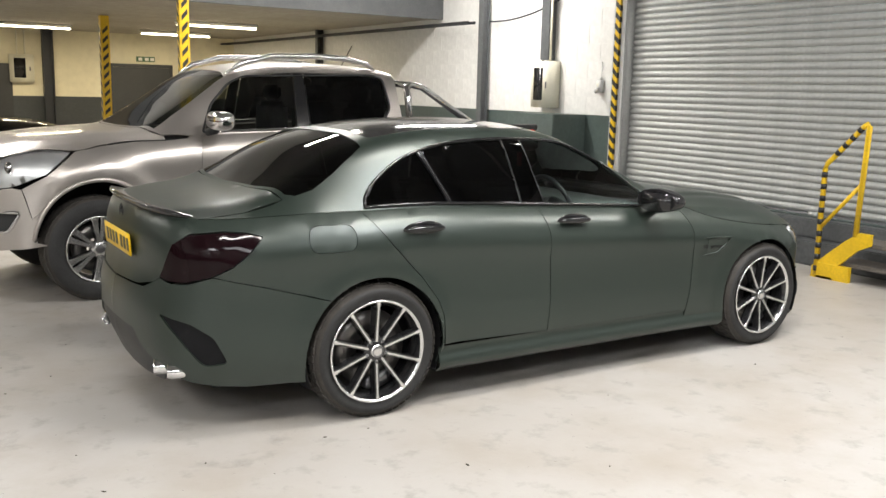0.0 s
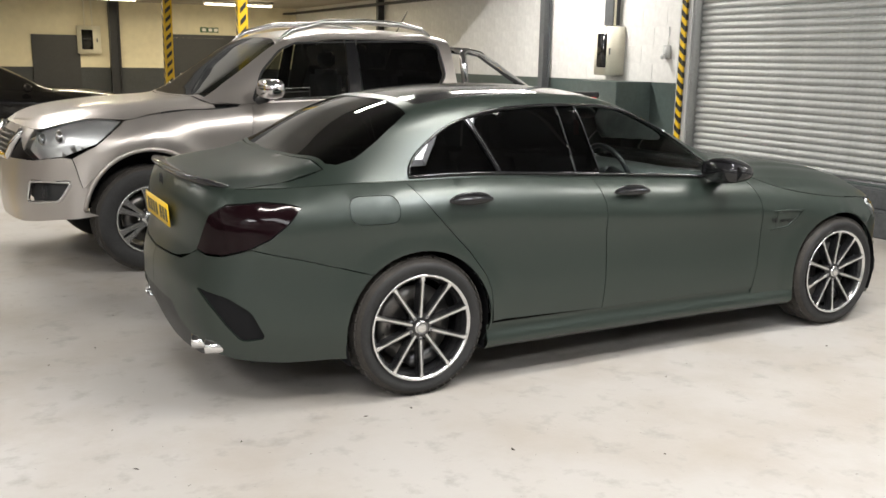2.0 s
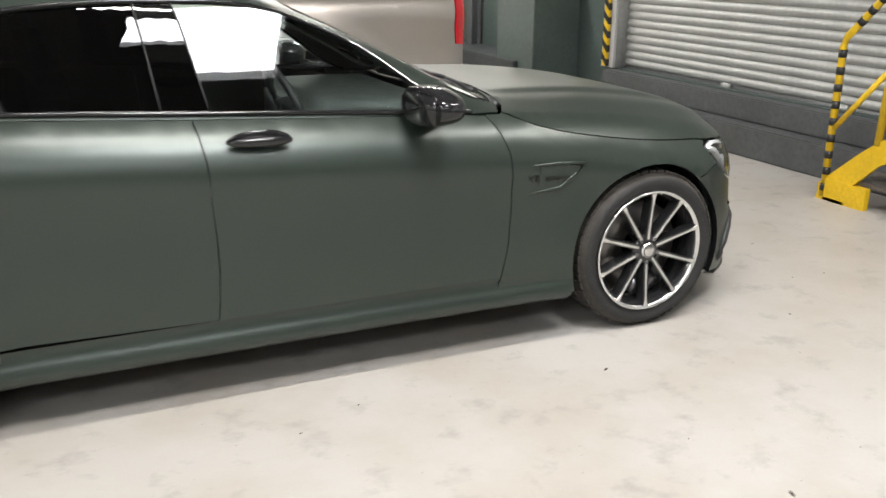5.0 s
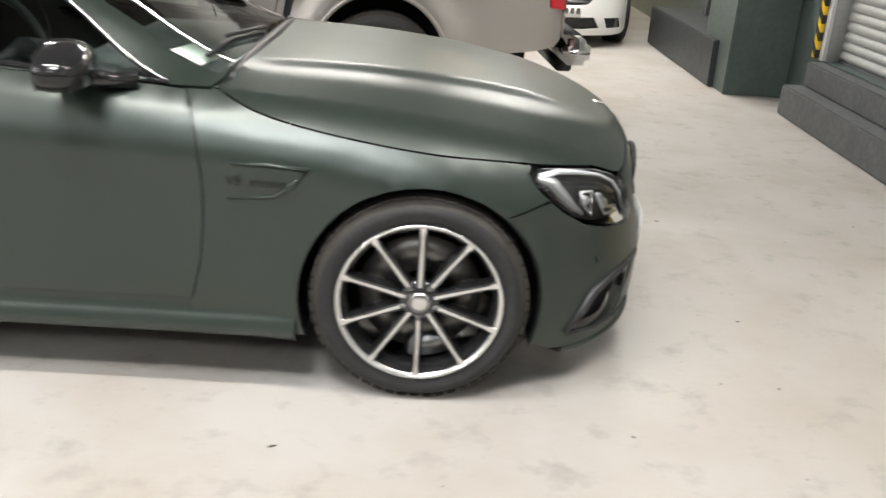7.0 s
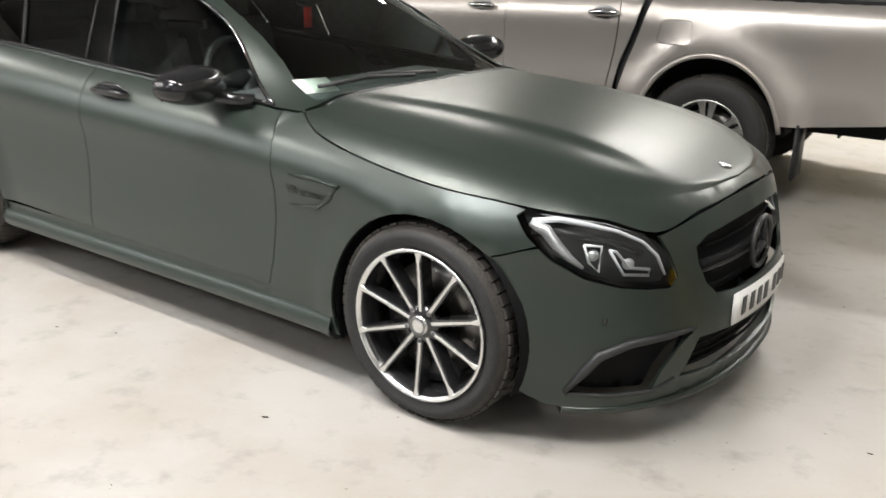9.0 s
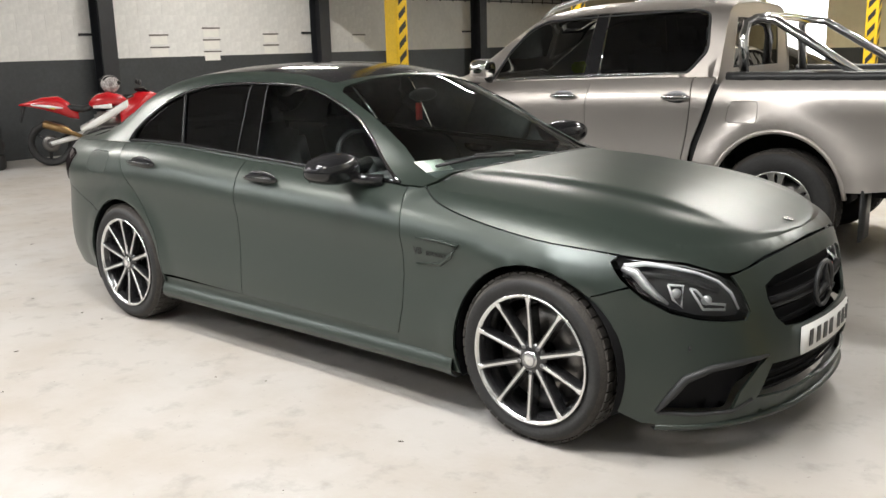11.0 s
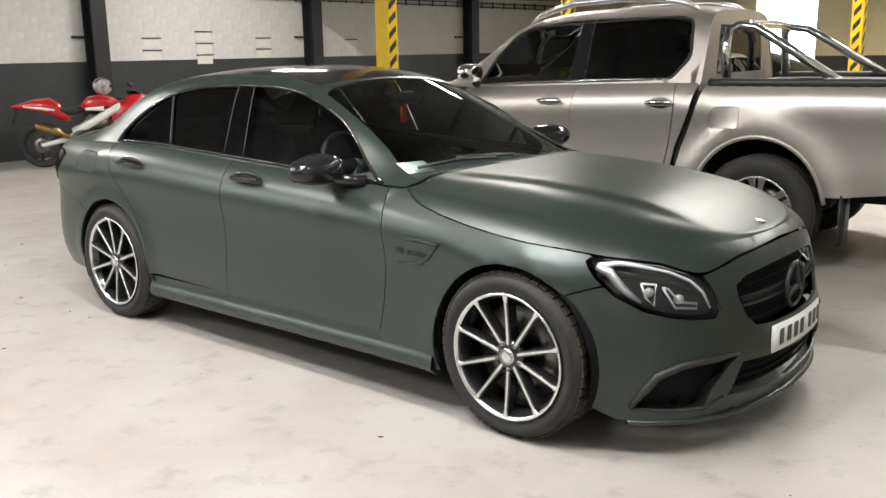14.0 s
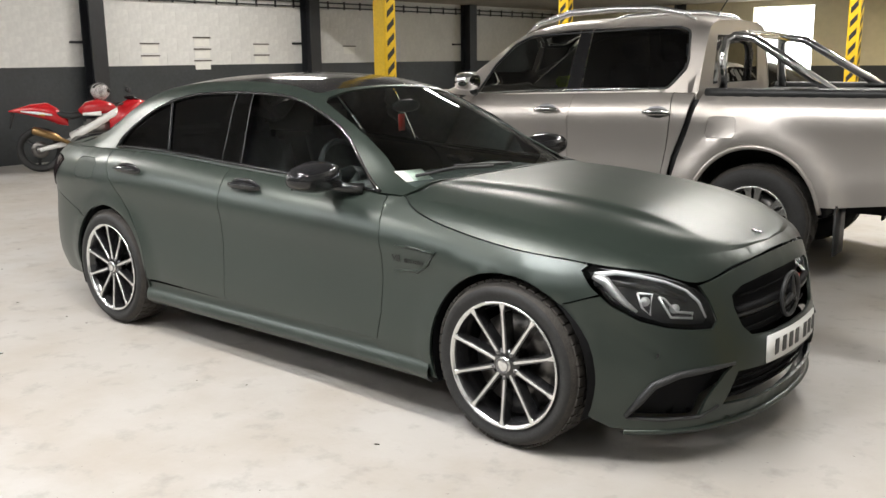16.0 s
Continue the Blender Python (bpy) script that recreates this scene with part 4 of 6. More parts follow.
for s in (-1, 1):
    o = [(x, s * m) for x, m in DLO]
    fl = s > 0
    front_glass = [(1.105, 0.985), (1.03, 0.768), (1.30, 0.749), (1.48, 0.752), (1.64, 0.77), (1.78, 0.824), (1.92, 0.904), (2.05, 0.983)]
    rear_glass = [(0.50, 0.985), (0.375, 0.816), (0.576, 0.791), (0.9, 0.774), (0.945, 0.985)]
    quarter_glass = spline([(-0.01, 0.985), (0.005, 0.952), (0.065, 0.908), (0.20, 0.853), (0.345, 0.822)], 4) + [(0.468, 0.985)]
    pillar = [(0.948, 0.985), (0.903, 0.774), (1.027, 0.768), (1.102, 0.985)]
    post = [(0.472, 0.985), (0.35, 0.82), (0.372, 0.816), (0.496, 0.985)]

    def flat_pane(x, m, s=s):
        xr, mr = (0.42, 0.86) if x < 0.8 else (1.3, 0.79)
        g0, g1, p = C_POS(xr, s * 0.985, -0.012), C_POS(xr, s * mr, -0.012), C_POS(x, m)
        return Vector((p.x, g0.y + (g1.y - g0.y) * (p.z - g0.z) / (g1.z - g0.z), p.z))

    for nm, poly, mm, lift in (("front_window", front_glass, M_CLEAR, None), ("rear_window", rear_glass, M_TINT, -0.008), ("quarter_window", quarter_glass, M_TINT, None), ("b_pillar", pillar, M_TINT, -0.003), ("window_post", post, M_GLOSSBLACK, 0.0)):
        skin(nm, [(x, s * m) for x, m in poly], flat_pane if lift is None else (lambda x, m, lf=lift: C_POS(x, m, lf)), mm, sedan, step=0.03, depth=0.0, edge=0.03, flip=fl)
    low = [(2.07 - 2.09 * k / 24, 0.99) for k in range(25)]
    part("waist_trim", tube([C_POS(x, s * m, 0.003) for x, m in low], 0.009, 8), M_GLOSSBLACK, sedan)
    part("window_trim", tube([C_POS(x, s * m, 0.002) for x, m in DLO_TOP], 0.008, 8), M_GLOSSBLACK, sedan, "gloss black window surround")
    for pe in ((0.948, 0.985, 0.903, 0.774), (1.102, 0.985, 1.027, 0.768), (0.484, 0.985, 0.361, 0.818)):
        part("pillar_edge", tube([C_POS(pe[0] + (pe[2] - pe[0]) * k / 8, s * (pe[1] + (pe[3] - pe[1]) * k / 8), 0.001) for k in range(9)], 0.0025, 6), M_TRIM, sedan)
    part("quarter_trim", tube([C_POS(x, s * m, 0.006) for x, m in DLO_TOP if x < 0.58 and m < 0.96], 0.0035, 6), M_CHROME, sedan, "thin bright trim round the quarter window")
    part("pillar_trim", tube([C_POS(x, s * m, 0.006) for x, m in DLO_TOP if x > 1.62], 0.005, 6), M_CHROME, sedan)
# lettering on the wing
for text, u, size in (("V8", 1.975, 0.042), ("BITURBO", 1.905, 0.026)):
    cu = bpy.data.curves.new("wing_lettering", "FONT")
    cu.body, cu.size, cu.extrude = text, size, 0.0012
    tmp = new("wing_lettering", cu)
    me = bpy.data.meshes.new_from_object(tmp.evaluated_get(bpy.context.evaluated_depsgraph_get()))
    bpy.data.objects.remove(tmp)
    me.materials.append(M_INK)
    ob = new("wing_lettering", me)
    ob.parent = sedan
    p, p2 = S_POS(u, 0.675, -1, 0.010), S_POS(u - 0.13, 0.675, -1, 0.010)
    ob.matrix_local = pose(p.x, p.y, p.z, 90, 0, math.degrees(math.atan2(p2.y - p.y, p2.x - p.x)))
    ob["label"] = "dark raised lettering"
# tail details
for s in (-1, 1):
    for k in range(2):
        c = S_POS(5.27 + 0.11 * k, 0.30, s)
        ex = bmesh.new()
        lathe(ex, [(0.036, 0.02), (0.043, -0.02), (0.046, -0.022), (0.048, -0.018), (0.044, 0.06)], 32)
        for v in ex.verts:
            v.co.z *= 0.8
        e = part("exhaust_tip", ex, M_CHROME, sedan, "chrome exhaust tip")
        e.matrix_local = pose(c.x + 0.005, c.y, 0.295, 0, 0, -90 + s * 22)
b = S_POS(S_LEN, 0.83, -1)
plate(sedan, pose(b.x - 0.006, 0, 0.832, 90, 0, -90) @ pose(0, 0, 0, 4), 0.52, 0.111, M_PLATEY, M_INK, label="yellow rear number plate")
c = S_POS(0, 0.39, -1)
plate(sedan, pose(c.x + 0.003, 0, 0.395, 90, 0, 90), 0.52, 0.111, M_PLATEW, M_INK, label="white front number plate", bend=max(0.0, c.x - S_POS(0.26, 0.39, -1).x) / 0.26 ** 2)
bs = bmesh.new()
lathe(bs, [(0.03, -0.004), (0.034, -0.008), (0.038, -0.004)], 32)
for k in range(3):
    a = math.pi / 2 + 2 * math.pi * k / 3
    add_tube(bs, [(0, -0.006, 0), (0.033 * math.cos(a), -0.005, 0.033 * math.sin(a))], [0.006, 0.002], 6)
e = part("boot_emblem", bs, M_TRIM, sedan, "round black emblem")
e.matrix_local = pose(S_POS(S_LEN, 0.97).x, 0, 0.97, 0, 0, -90)
# Dark box added to stop light showing through grille and intake gaps.
part("crash_beam", box(3.20, -0.50, 0.17, 3.42, 0.50, 0.71, 0.03), M_PILLAR, sedan, "added black box blocking light behind the grille")
# under side and wheel housings
ub = bmesh.new()
add_box(ub, -0.75, -0.66, 0.20, 3.0, 0.66, 0.30)
part("floor_pan", ub, M_PILLAR, sedan, smooth=False)
for hx in (0.0, 2.84):
    for s in (-1, 1):
        w = bmesh.new()
        lathe(w, [(0.372, -0.14), (0.38, -0.1), (0.38, 0.14), (0.2, 0.16), (0.01, 0.16)], 48)
        bmesh.ops.delete(w, geom=[v for v in w.verts if v.co.z < -0.16], context="VERTS")
        o = part("wheel_housing", w, M_PILLAR, sedan)
        o.matrix_local = pose(hx, s * 0.735, 0.33, 0, 0, 0 if s < 0 else 180)
        make_wheel(sedan, (hx, s * 0.786, 0.334), 0.334, 0.235, 0.255, 10, "road", s, M_ALLOY)
# cabin fittings
dash = bmesh.new()
add_box(dash, 1.62, -0.66, 0.72, 2.16, 0.66, 0.925, 0.05)
part("dashboard", dash, M_INTERIOR, sedan)
part("cabin_tub", add_box(box(-0.5, -0.70, 0.30, 2.1, 0.70, 0.42), -0.55, -0.68, 0.42, -0.35, 0.68, 1.02), M_INTERIOR, sedan, smooth=False)
for y in (-0.36, 0.36):
    for x0 in (0.72, -0.05):
        st = part("seat", box(x0 + 0.05, y - 0.25, 0.42, x0 + 0.55, y + 0.25, 0.60, 0.06), M_INTERIOR, sedan)
        bk = bmesh.new()
        add_box(bk, -0.08, y - 0.24, 0, 0.06, y + 0.24, 0.58 if x0 > 0.5 else 0.44, 0.05)
        o = part("seat_back", bk, M_INTERIOR, st)
        o.matrix_local = pose(x0 + 0.06, 0, 0.55, 0, -16, 0)
        hz_ = 1.08 if x0 > 0.5 else 0.97
        part("headrest", box(x0 - 0.18, y - 0.12, hz_, x0 - 0.08, y + 0.12, hz_ + 0.16, 0.04), M_INTERIOR, st)
sw = bmesh.new()
add_tube(sw, [(0, 0.185 * math.cos(2 * math.pi * k / 28), 0.185 * math.sin(2 * math.pi * k / 28)) for k in range(28)], 0.015, 8, True)
for a in (0, math.pi, -math.pi / 2):
    add_tube(sw, [(0.01, 0, 0), (0.0, 0.18 * math.cos(a), 0.18 * math.sin(a))], [0.045, 0.012], 8)
o = part("steering_wheel", sw, M_TRIM, sedan)
o.matrix_local = pose(1.48, -0.36, 0.93, 0, -24, 0)
part("rear_view_mirror", ellipsoid(0.02, 0.11, 0.035, (1.55, 0, 1.265)), M_TRIM, sedan)
part("hanging_tag", box(1.50, -0.01, 1.13, 1.506, 0.04, 1.22, 0.002), M_RED, sedan, "red tag hanging from the mirror")
pp = part("windscreen_paper", box(-0.05, -0.075, 0, 0.05, 0.075, 0.002), M_PAPER, sedan, "white paper slip on the dashboard")
pc = C_POS(2.11, -0.76)
pp.matrix_local = pose(pc.x, pc.y, pc.z - 0.012, 0, 22, -12)

# ---- the building ----


def structure(name, bm, material, label, category, smooth=False):
    return tagged(link_mesh(name, bm, material, None, smooth), label, category, kind="structure")


structure("floor", box(X_WEST - 0.3, Y_SOUTH - 0.3, -0.2, X_EAST + 1.2, Y_NORTH + 0.3, 0.0), M_FLOOR, "pale worn concrete floor with dusty stains", "floor")


def wall_strips(name, axis, at, thick, a0, a1, bands, openings, label):
    """A straight wall in horizontal bands of paint, with openings (a0, a1, z0, z1) cut through."""
    root = None
    for z0, z1, m in bands:
        bm = bmesh.new()
        cuts = sorted({a0, a1, *[v for o in openings for v in o[:2]]})
        for c0, c1 in zip(cuts, cuts[1:]):
            zs = sorted({z0, z1, *[min(max(v, z0), z1) for o in openings if o[0] < (c0 + c1) / 2 < o[1] for v in o[2:]]})
            for s0, s1 in zip(zs, zs[1:]):
                if any(o[0] < (c0 + c1) / 2 < o[1] and o[2] < (s0 + s1) / 2 < o[3] for o in openings) or s1 - s0 < 1e-4:
                    continue
                if axis == "x":
                    add_box(bm, at, c0, s0, at + thick, c1, s1)
                else:
                    add_box(bm, c0, at, s0, c1, at + thick, s1)
        if root is None:
            root = structure(name, bm, m, label, "wall")
        else:
            part("upper_wall", bm, m, root, smooth=False)
    return root


SHUT = (-3.6, 3.82, 0.44, 3.6)
wall_east = wall_strips("wall_east", "x", X_EAST, 0.3, Y_SOUTH, Y_NORTH, ((0, 1.33, M_TEAL), (1.33, ROOF_Z, M_WHITE)), [SHUT], "white painted block wall with a dark grey dado")
wall_west = wall_strips("wall_west", "x", X_WEST - 0.3, 0.3, Y_SOUTH, Y_NORTH, ((0, 1.45, M_DADO), (1.45, ROOF_Z, M_WHITE)), [], "white painted block wall with a black dado")
wall_north = wall_strips("wall_north", "y", Y_NORTH, 0.3, X_WEST - 0.3, X_EAST + 0.3, ((0, 1.25, M_DADO), (1.25, ROOF_Z, M_CREAM)), [(-3.7, -2.3, 0.0, 2.6)], "cream painted wall with a dark dado")
# South wall is added out of view; its grey is set for reflections.
wall_south = wall_strips("wall_south", "y", Y_SOUTH - 0.3, 0.3, X_WEST - 0.3, X_EAST + 0.3, ((0, 1.35, M_DADO), (1.35, ROOF_Z, M_SOUTH)), [], "unseen grey south wall, added to enclose and reflect")
cuts_x = sorted({X_WEST - 0.3, X_EAST + 1.2, *[v for sx, sy, w, l, _ in SKYLIGHT_AND_FILLS for v in (sx - w / 2, sx + w / 2)]})
roof = bmesh.new()
for c0, c1 in zip(cuts_x, cuts_x[1:]):
    holes = sorted((sy - l / 2, sy + l / 2) for sx, sy, w, l, _ in SKYLIGHT_AND_FILLS if sx - w / 2 < (c0 + c1) / 2 < sx + w / 2)
    y = Y_SOUTH - 0.3
    for h0, h1 in holes:
        add_box(roof, c0, y, ROOF_Z, c1, h0, ROOF_Z + 0.2)
        y = h1
    add_box(roof, c0, y, ROOF_Z, c1, EDGE_Y + 0.2, ROOF_Z + 0.2)
structure("ceiling", roof, M_ROOF, "grey sheet roof with openings for a skylight and added fill", "ceiling")
structure("ceiling_low", box(X_WEST, EDGE_Y, LOW_Z, X_EAST, Y_NORTH, LOW_Z + 0.25), M_CEIL, "low board ceiling under the mezzanine", "ceiling")
structure("trim", box(X_WEST, EDGE_Y - 0.12, LOW_Z - 0.02, X_EAST, EDGE_Y - 0.002, LOW_Z + 0.32), M_GREYSTEEL, "grey steel edge beam of the mezzanine", "beam")
structure("wall_mezzanine", box(X_WEST, EDGE_Y + 0.02, LOW_Z + 0.25, X_EAST, EDGE_Y + 0.2, ROOF_Z), M_WHITE, "pale partition above the mezzanine edge", "wall")
# Glowing sheets over the skylight and the added fill openings.
for sx, sy, w, l, _ in SKYLIGHT_AND_FILLS:
    structure("window_skylight", box(sx - w / 2, sy - l / 2, ROOF_Z + 0.14, sx + w / 2, sy + l / 2, ROOF_Z + 0.16), M_SKYGLOW, "glowing white sheet for the skylight and added unseen fill", "skylight")
door_n = structure("door_1", box(-3.7, Y_NORTH + 0.31, 0, -2.3, Y_NORTH + 0.36, 2.6), M_SKYGLOW, "daylit open doorway in the far wall", "doorway")

# roller shutter
sh = thing("roller_shutter", (X_EAST + 0.12, 0, 0), label="closed galvanised steel roller shutter", category="shutter")
me = None
for k in range(42):
    z = SHUT[2] + 0.02 + 0.0755 * k
    if me is None:
        bm = bmesh.new()
        rows = []
        prof = [(0.0, 0.0), (-0.012, 0.008), (-0.022, 0.024), (-0.024, 0.040), (-0.018, 0.056), (-0.006, 0.068), (0.0, 0.0745)]
        for y in (SHUT[0] - 0.05, SHUT[1] - 0.02):
            rows.append([bm.verts.new((x, y, zz)) for x, zz in prof])
        for j in range(6):
            bm.faces.new((rows[0][j], rows[0][j + 1], rows[1][j + 1], rows[1][j]))
        o = part("slat", bm, M_SHUTTER, sh)
        me = o.data
        o.location.z = z
    else:
        o = new("slat", me)
        o.parent, o.location = sh, (0, 0, z)
part("bottom_rail", box(-0.03, SHUT[0], SHUT[2] - 0.045, 0.03, SHUT[1] - 0.02, SHUT[2] + 0.02, 0.006), M_GREYSTEEL, sh)
for y in (-2.6, -0.6, 1.05, 2.3):
    part("rail_bracket", box(-0.06, y - 0.05, SHUT[2] - 0.02, -0.03, y + 0.05, SHUT[2] + 0.035, 0.004), M_SHUTTER, sh)
part("guide_rail", box(-0.12, SHUT[1] - 0.02, SHUT[2], 0.05, SHUT[1] + 0.05, 3.6, 0.006), M_SHUTTER, sh)
M_JAMB = mat("pale_grey_jamb", (0.50, 0.51, 0.50), 0.5, var=0.15, scale=4)
structure("trim_jamb", box(X_EAST - 0.03, SHUT[1] + 0.0, SHUT[2], X_EAST - 0.002, SHUT[1] + 0.2, 3.7), M_JAMB, "pale grey steel door jamb", "jamb")
structure("trim_kerb", add_box(box(X_EAST - 0.30, -4.5, 0.0, X_EAST - 0.002, SHUT[1] + 0.02, 0.24, 0.012), X_EAST - 0.14, -4.5, 0.242, X_EAST - 0.002, SHUT[1] + 0.02, 0.43, 0.012), M_KERB, "dark painted stepped plinth under the shutter", "plinth")


def hazard_post(name, at, sx, sy, z0, z1, pitch, label, parent=None):
    """A flat yellow strip with slanted black bands."""
    root = thing(name, at, label=label, category="hazard strip")
    part("strip", box(-sx / 2, -sy / 2, z0, sx / 2, sy / 2, z1, 0.004), M_YELLOW, root, smooth=False)
    k = z0
    while k < z1 - pitch:
        b = bmesh.new()
        e = 0.003
        vs = [b.verts.new(c) for c in ((-sx / 2 - e, -sy / 2 - e, k), (-sx / 2 - e, sy / 2 + e, k + sy * 0.9), (-sx / 2 - e, sy / 2 + e, k + sy * 0.9 + pitch * 0.48), (-sx / 2 - e, -sy / 2 - e, k + pitch * 0.48),
                                       (sx / 2 + e, -sy / 2 - e, k), (sx / 2 + e, sy / 2 + e, k + sy * 0.9), (sx / 2 + e, sy / 2 + e, k + sy * 0.9 + pitch * 0.48), (sx / 2 + e, -sy / 2 - e, k + pitch * 0.48))]
        for f in ((0, 3, 2, 1), (4, 5, 6, 7), (0, 1, 5, 4), (1, 2, 6, 5), (2, 3, 7, 6), (3, 0, 4, 7)):
            b.faces.new([vs[i] for i in f])
        part("band", b, M_TAPEBLACK, root, smooth=False)
        k += pitch
    return root


hazard_post("hazard_strip", (X_EAST - 0.048, SHUT[1] + 0.11, 0), 0.03, 0.075, 0.45, 3.6, 0.135, "yellow and black hazard strip beside the shutter")
# buttress beyond the shutter and the low sill wall behind it
structure("wall_pier", box(X_EAST - 0.55, 4.5, 0, X_EAST - 0.002, 5.3, 1.33, 0.01), M_TEAL, "teal grey painted block pier", "pier")
structure("trim_low_sill", box(X_EAST - 0.60, 4.82, 0, X_EAST - 0.004, 7.4, 0.42, 0.012), M_DADO, "dark painted low sill", "sill")

# steel columns


def steel_column(x, y, z1, w, material, label):
    c = thing("steel_column", (x, y, 0), label=label, category="column", group="steel columns")
    part("web", box(-w / 2, -0.012, 0, w / 2, 0.012, z1), material, c, smooth=False)
    for s in (-1, 1):
        part("flange", box(s * w / 2 - 0.012, -w / 2, 0, s * w / 2 + 0.012, w / 2, z1, 0.003), material, c, smooth=False)
    part("base_plate", box(-w * 0.7, -w * 0.7, 0, w * 0.7, w * 0.7, 0.02, 0.003), material, c, smooth=False)
    return c


for y in (-4.9, -0.4, 4.15, 8.72, 13.7):
    steel_column(X_WEST + 0.16, y, ROOF_Z if y < 8 else LOW_Z, 0.26, M_BLACKSTEEL, "black painted steel column by the wall")
for y in (6.75, 12.6):
    steel_column(X_EAST - 0.11, y, ROOF_Z if y < 8 else LOW_Z, 0.11, M_GREYSTEEL if y < 8 else M_BLACKSTEEL, "dark grey steel column by the wall")
for x in (1.55, -5.5):
    steel_column(x, Y_NORTH - 0.12, LOW_Z, 0.2, M_BLACKSTEEL, "black steel column by the far wall")


def yellow_column(x, y, z1, w):
    """A hollow yellow post, its slots cut along both faces."""
    c = thing("yellow_column", (x, y, 0), label="yellow steel column with slanted black bands", category="column", group="yellow columns")
    part("post", box(-w / 2, -w / 2, 0.012, w / 2, w / 2, z1, 0.008), M_YELLOW, c, smooth=False)
    part("base_plate", box(-w * 0.8, -w * 0.8, 0, w * 0.8, w * 0.8, 0.012, 0.003), M_YELLOW, c, smooth=False)
    faces = ((1, 0), (0, -1), (-1, 0)) if y > 6 else ((1, 0),)
    k = 0.4
    while k < z1 - 0.2:
        for fx, fy in faces:
            b = bmesh.new()
            vs = []
            for e in (0.0, 0.004):
                for a, zz in ((-w * 0.30, 0.0), (w * 0.30, 0.09), (w * 0.30, 0.16), (-w * 0.30, 0.07)):
                    d = w / 2 + e
                    vs.append(b.verts.new((fx * d + (a if fy else 0), fy * d + (a if fx else 0), k + zz)))
            for f in ((0, 1, 2, 3), (4, 5, 6, 7), (0, 1, 5, 4), (1, 2, 6, 5), (2, 3, 7, 6), (3, 0, 4, 7)):
                b.faces.new([vs[i] for i in f])
            part("band", b, M_TAPEBLACK, c, smooth=False)
        k += 0.155
    return c


for x, y, z1, w in ((1.60, 7.6, LOW_Z + 0.3, 0.13), (1.60, 12.3, LOW_Z, 0.15), (-2.30, 3.91, ROOF_Z, 0.18), (-2.35, 7.7, LOW_Z + 0.3, 0.15)):
    yellow_column(x, y, z1, w)

# cable trays, conduits
tray = thing("cable_tray", label="dark steel cable tray along the wall", category="cable tray")
for dz in (0, 0.09):
    part("rail", box(X_WEST + 0.02, Y_SOUTH, 2.52 + dz, X_WEST + 0.06, Y_NORTH, 2.545 + dz), M_BLACKSTEEL, tray, smooth=False)
for k in range(60):
    y = Y_SOUTH + 0.3 + k * 0.45
    part("rung", box(X_WEST + 0.03, y, 2.5, X_WEST + 0.05, y + 0.03, 2.66), M_BLACKSTEEL, tray, smooth=False)
tray2 = thing("cable_tray", label="dark cable tray under the low ceiling", category="cable tray")
for dx in (0, 0.12):
    part("rail", box(X_EAST - 0.34 + dx, 6.85, LOW_Z - 0.16, X_EAST - 0.32 + dx, Y_NORTH, LOW_Z - 0.12), M_BLACKSTEEL, tray2, smooth=False)
for k in range(34):
    y = 6.95 + k * 0.32
    part("rung", box(X_EAST - 0.34, y, LOW_Z - 0.15, X_EAST - 0.2, y + 0.04, LOW_Z - 0.13), M_BLACKSTEEL, tray2, smooth=False)

# tubes on the low ceiling
for x, y in TUBES:
    t = thing("batten_light", (x, y, LOW_Z), label="lit fluorescent batten under the ceiling", category="ceiling light", group="batten lights")
    part("body", box(-0.78, -0.05, -0.06, 0.78, 0.05, 0.0, 0.01), M_PAPER, t)
    part("tube", tube([(-0.75, 0, -0.085), (0.75, 0, -0.085)], 0.019, 12), M_TUBE, t)

for x, y, _ in HIGH_TUBES:
    t = thing("batten_light", (x, y, 4.1), label="lit twin fluorescent batten hung from the roof", category="ceiling light", group="roof battens")
    part("body", box(-0.88, -0.09, -0.02, 0.88, 0.09, 0.04, 0.01), M_PAPER, t)
    for dy in (-0.05, 0.05):
        part("tube", tube([(-0.85, dy, -0.045), (0.85, dy, -0.045)], 0.019, 12), M_TUBEWHITE, t)
    for dx in (-0.6, 0.6):
        part("hanger", tube([(dx, 0, 0.04), (dx, 0, 0.6)], 0.006, 6), M_BLACKSTEEL, t)

# door, sign and boxes on the far wall
d = thing("fire_door", (3.6, Y_NORTH - 0.03, 0), label="closed dark grey door in the far wall", category="door")
part("leaf", box(-0.7, -0.02, 0, 0.7, 0.02, 1.96, 0.005), M_DOOR, d, smooth=False)
part("frame", add_box(add_box(box(-0.78, -0.03, 0, -0.702, 0.03, 2.04), 0.702, -0.03, 0, 0.78, 0.03, 2.04), -0.702, -0.03, 1.962, 0.702, 0.03, 2.04), M_DOOR, d, smooth=False)
d = thing("side_door", (0.3, Y_NORTH - 0.03, 0), label="closed dark door in the far wall", category="door")
part("leaf", box(-0.5, -0.02, 0, 0.5, 0.02, 1.96, 0.005), M_DOOR, d, smooth=False)
sg = thing("exit_sign", (3.75, Y_NORTH - 0.02, 2.16), label="green emergency exit sign above the door", category="sign")
part("panel", box(-0.22, -0.012, -0.06, 0.22, 0.012, 0.06, 0.003), M_SIGN, sg, smooth=False)
for x in (-0.17, -0.02, 0.11):
    part("mark", box(x, -0.016, -0.035, x + 0.09, -0.0125, 0.035), M_PAPER, sg, smooth=False)


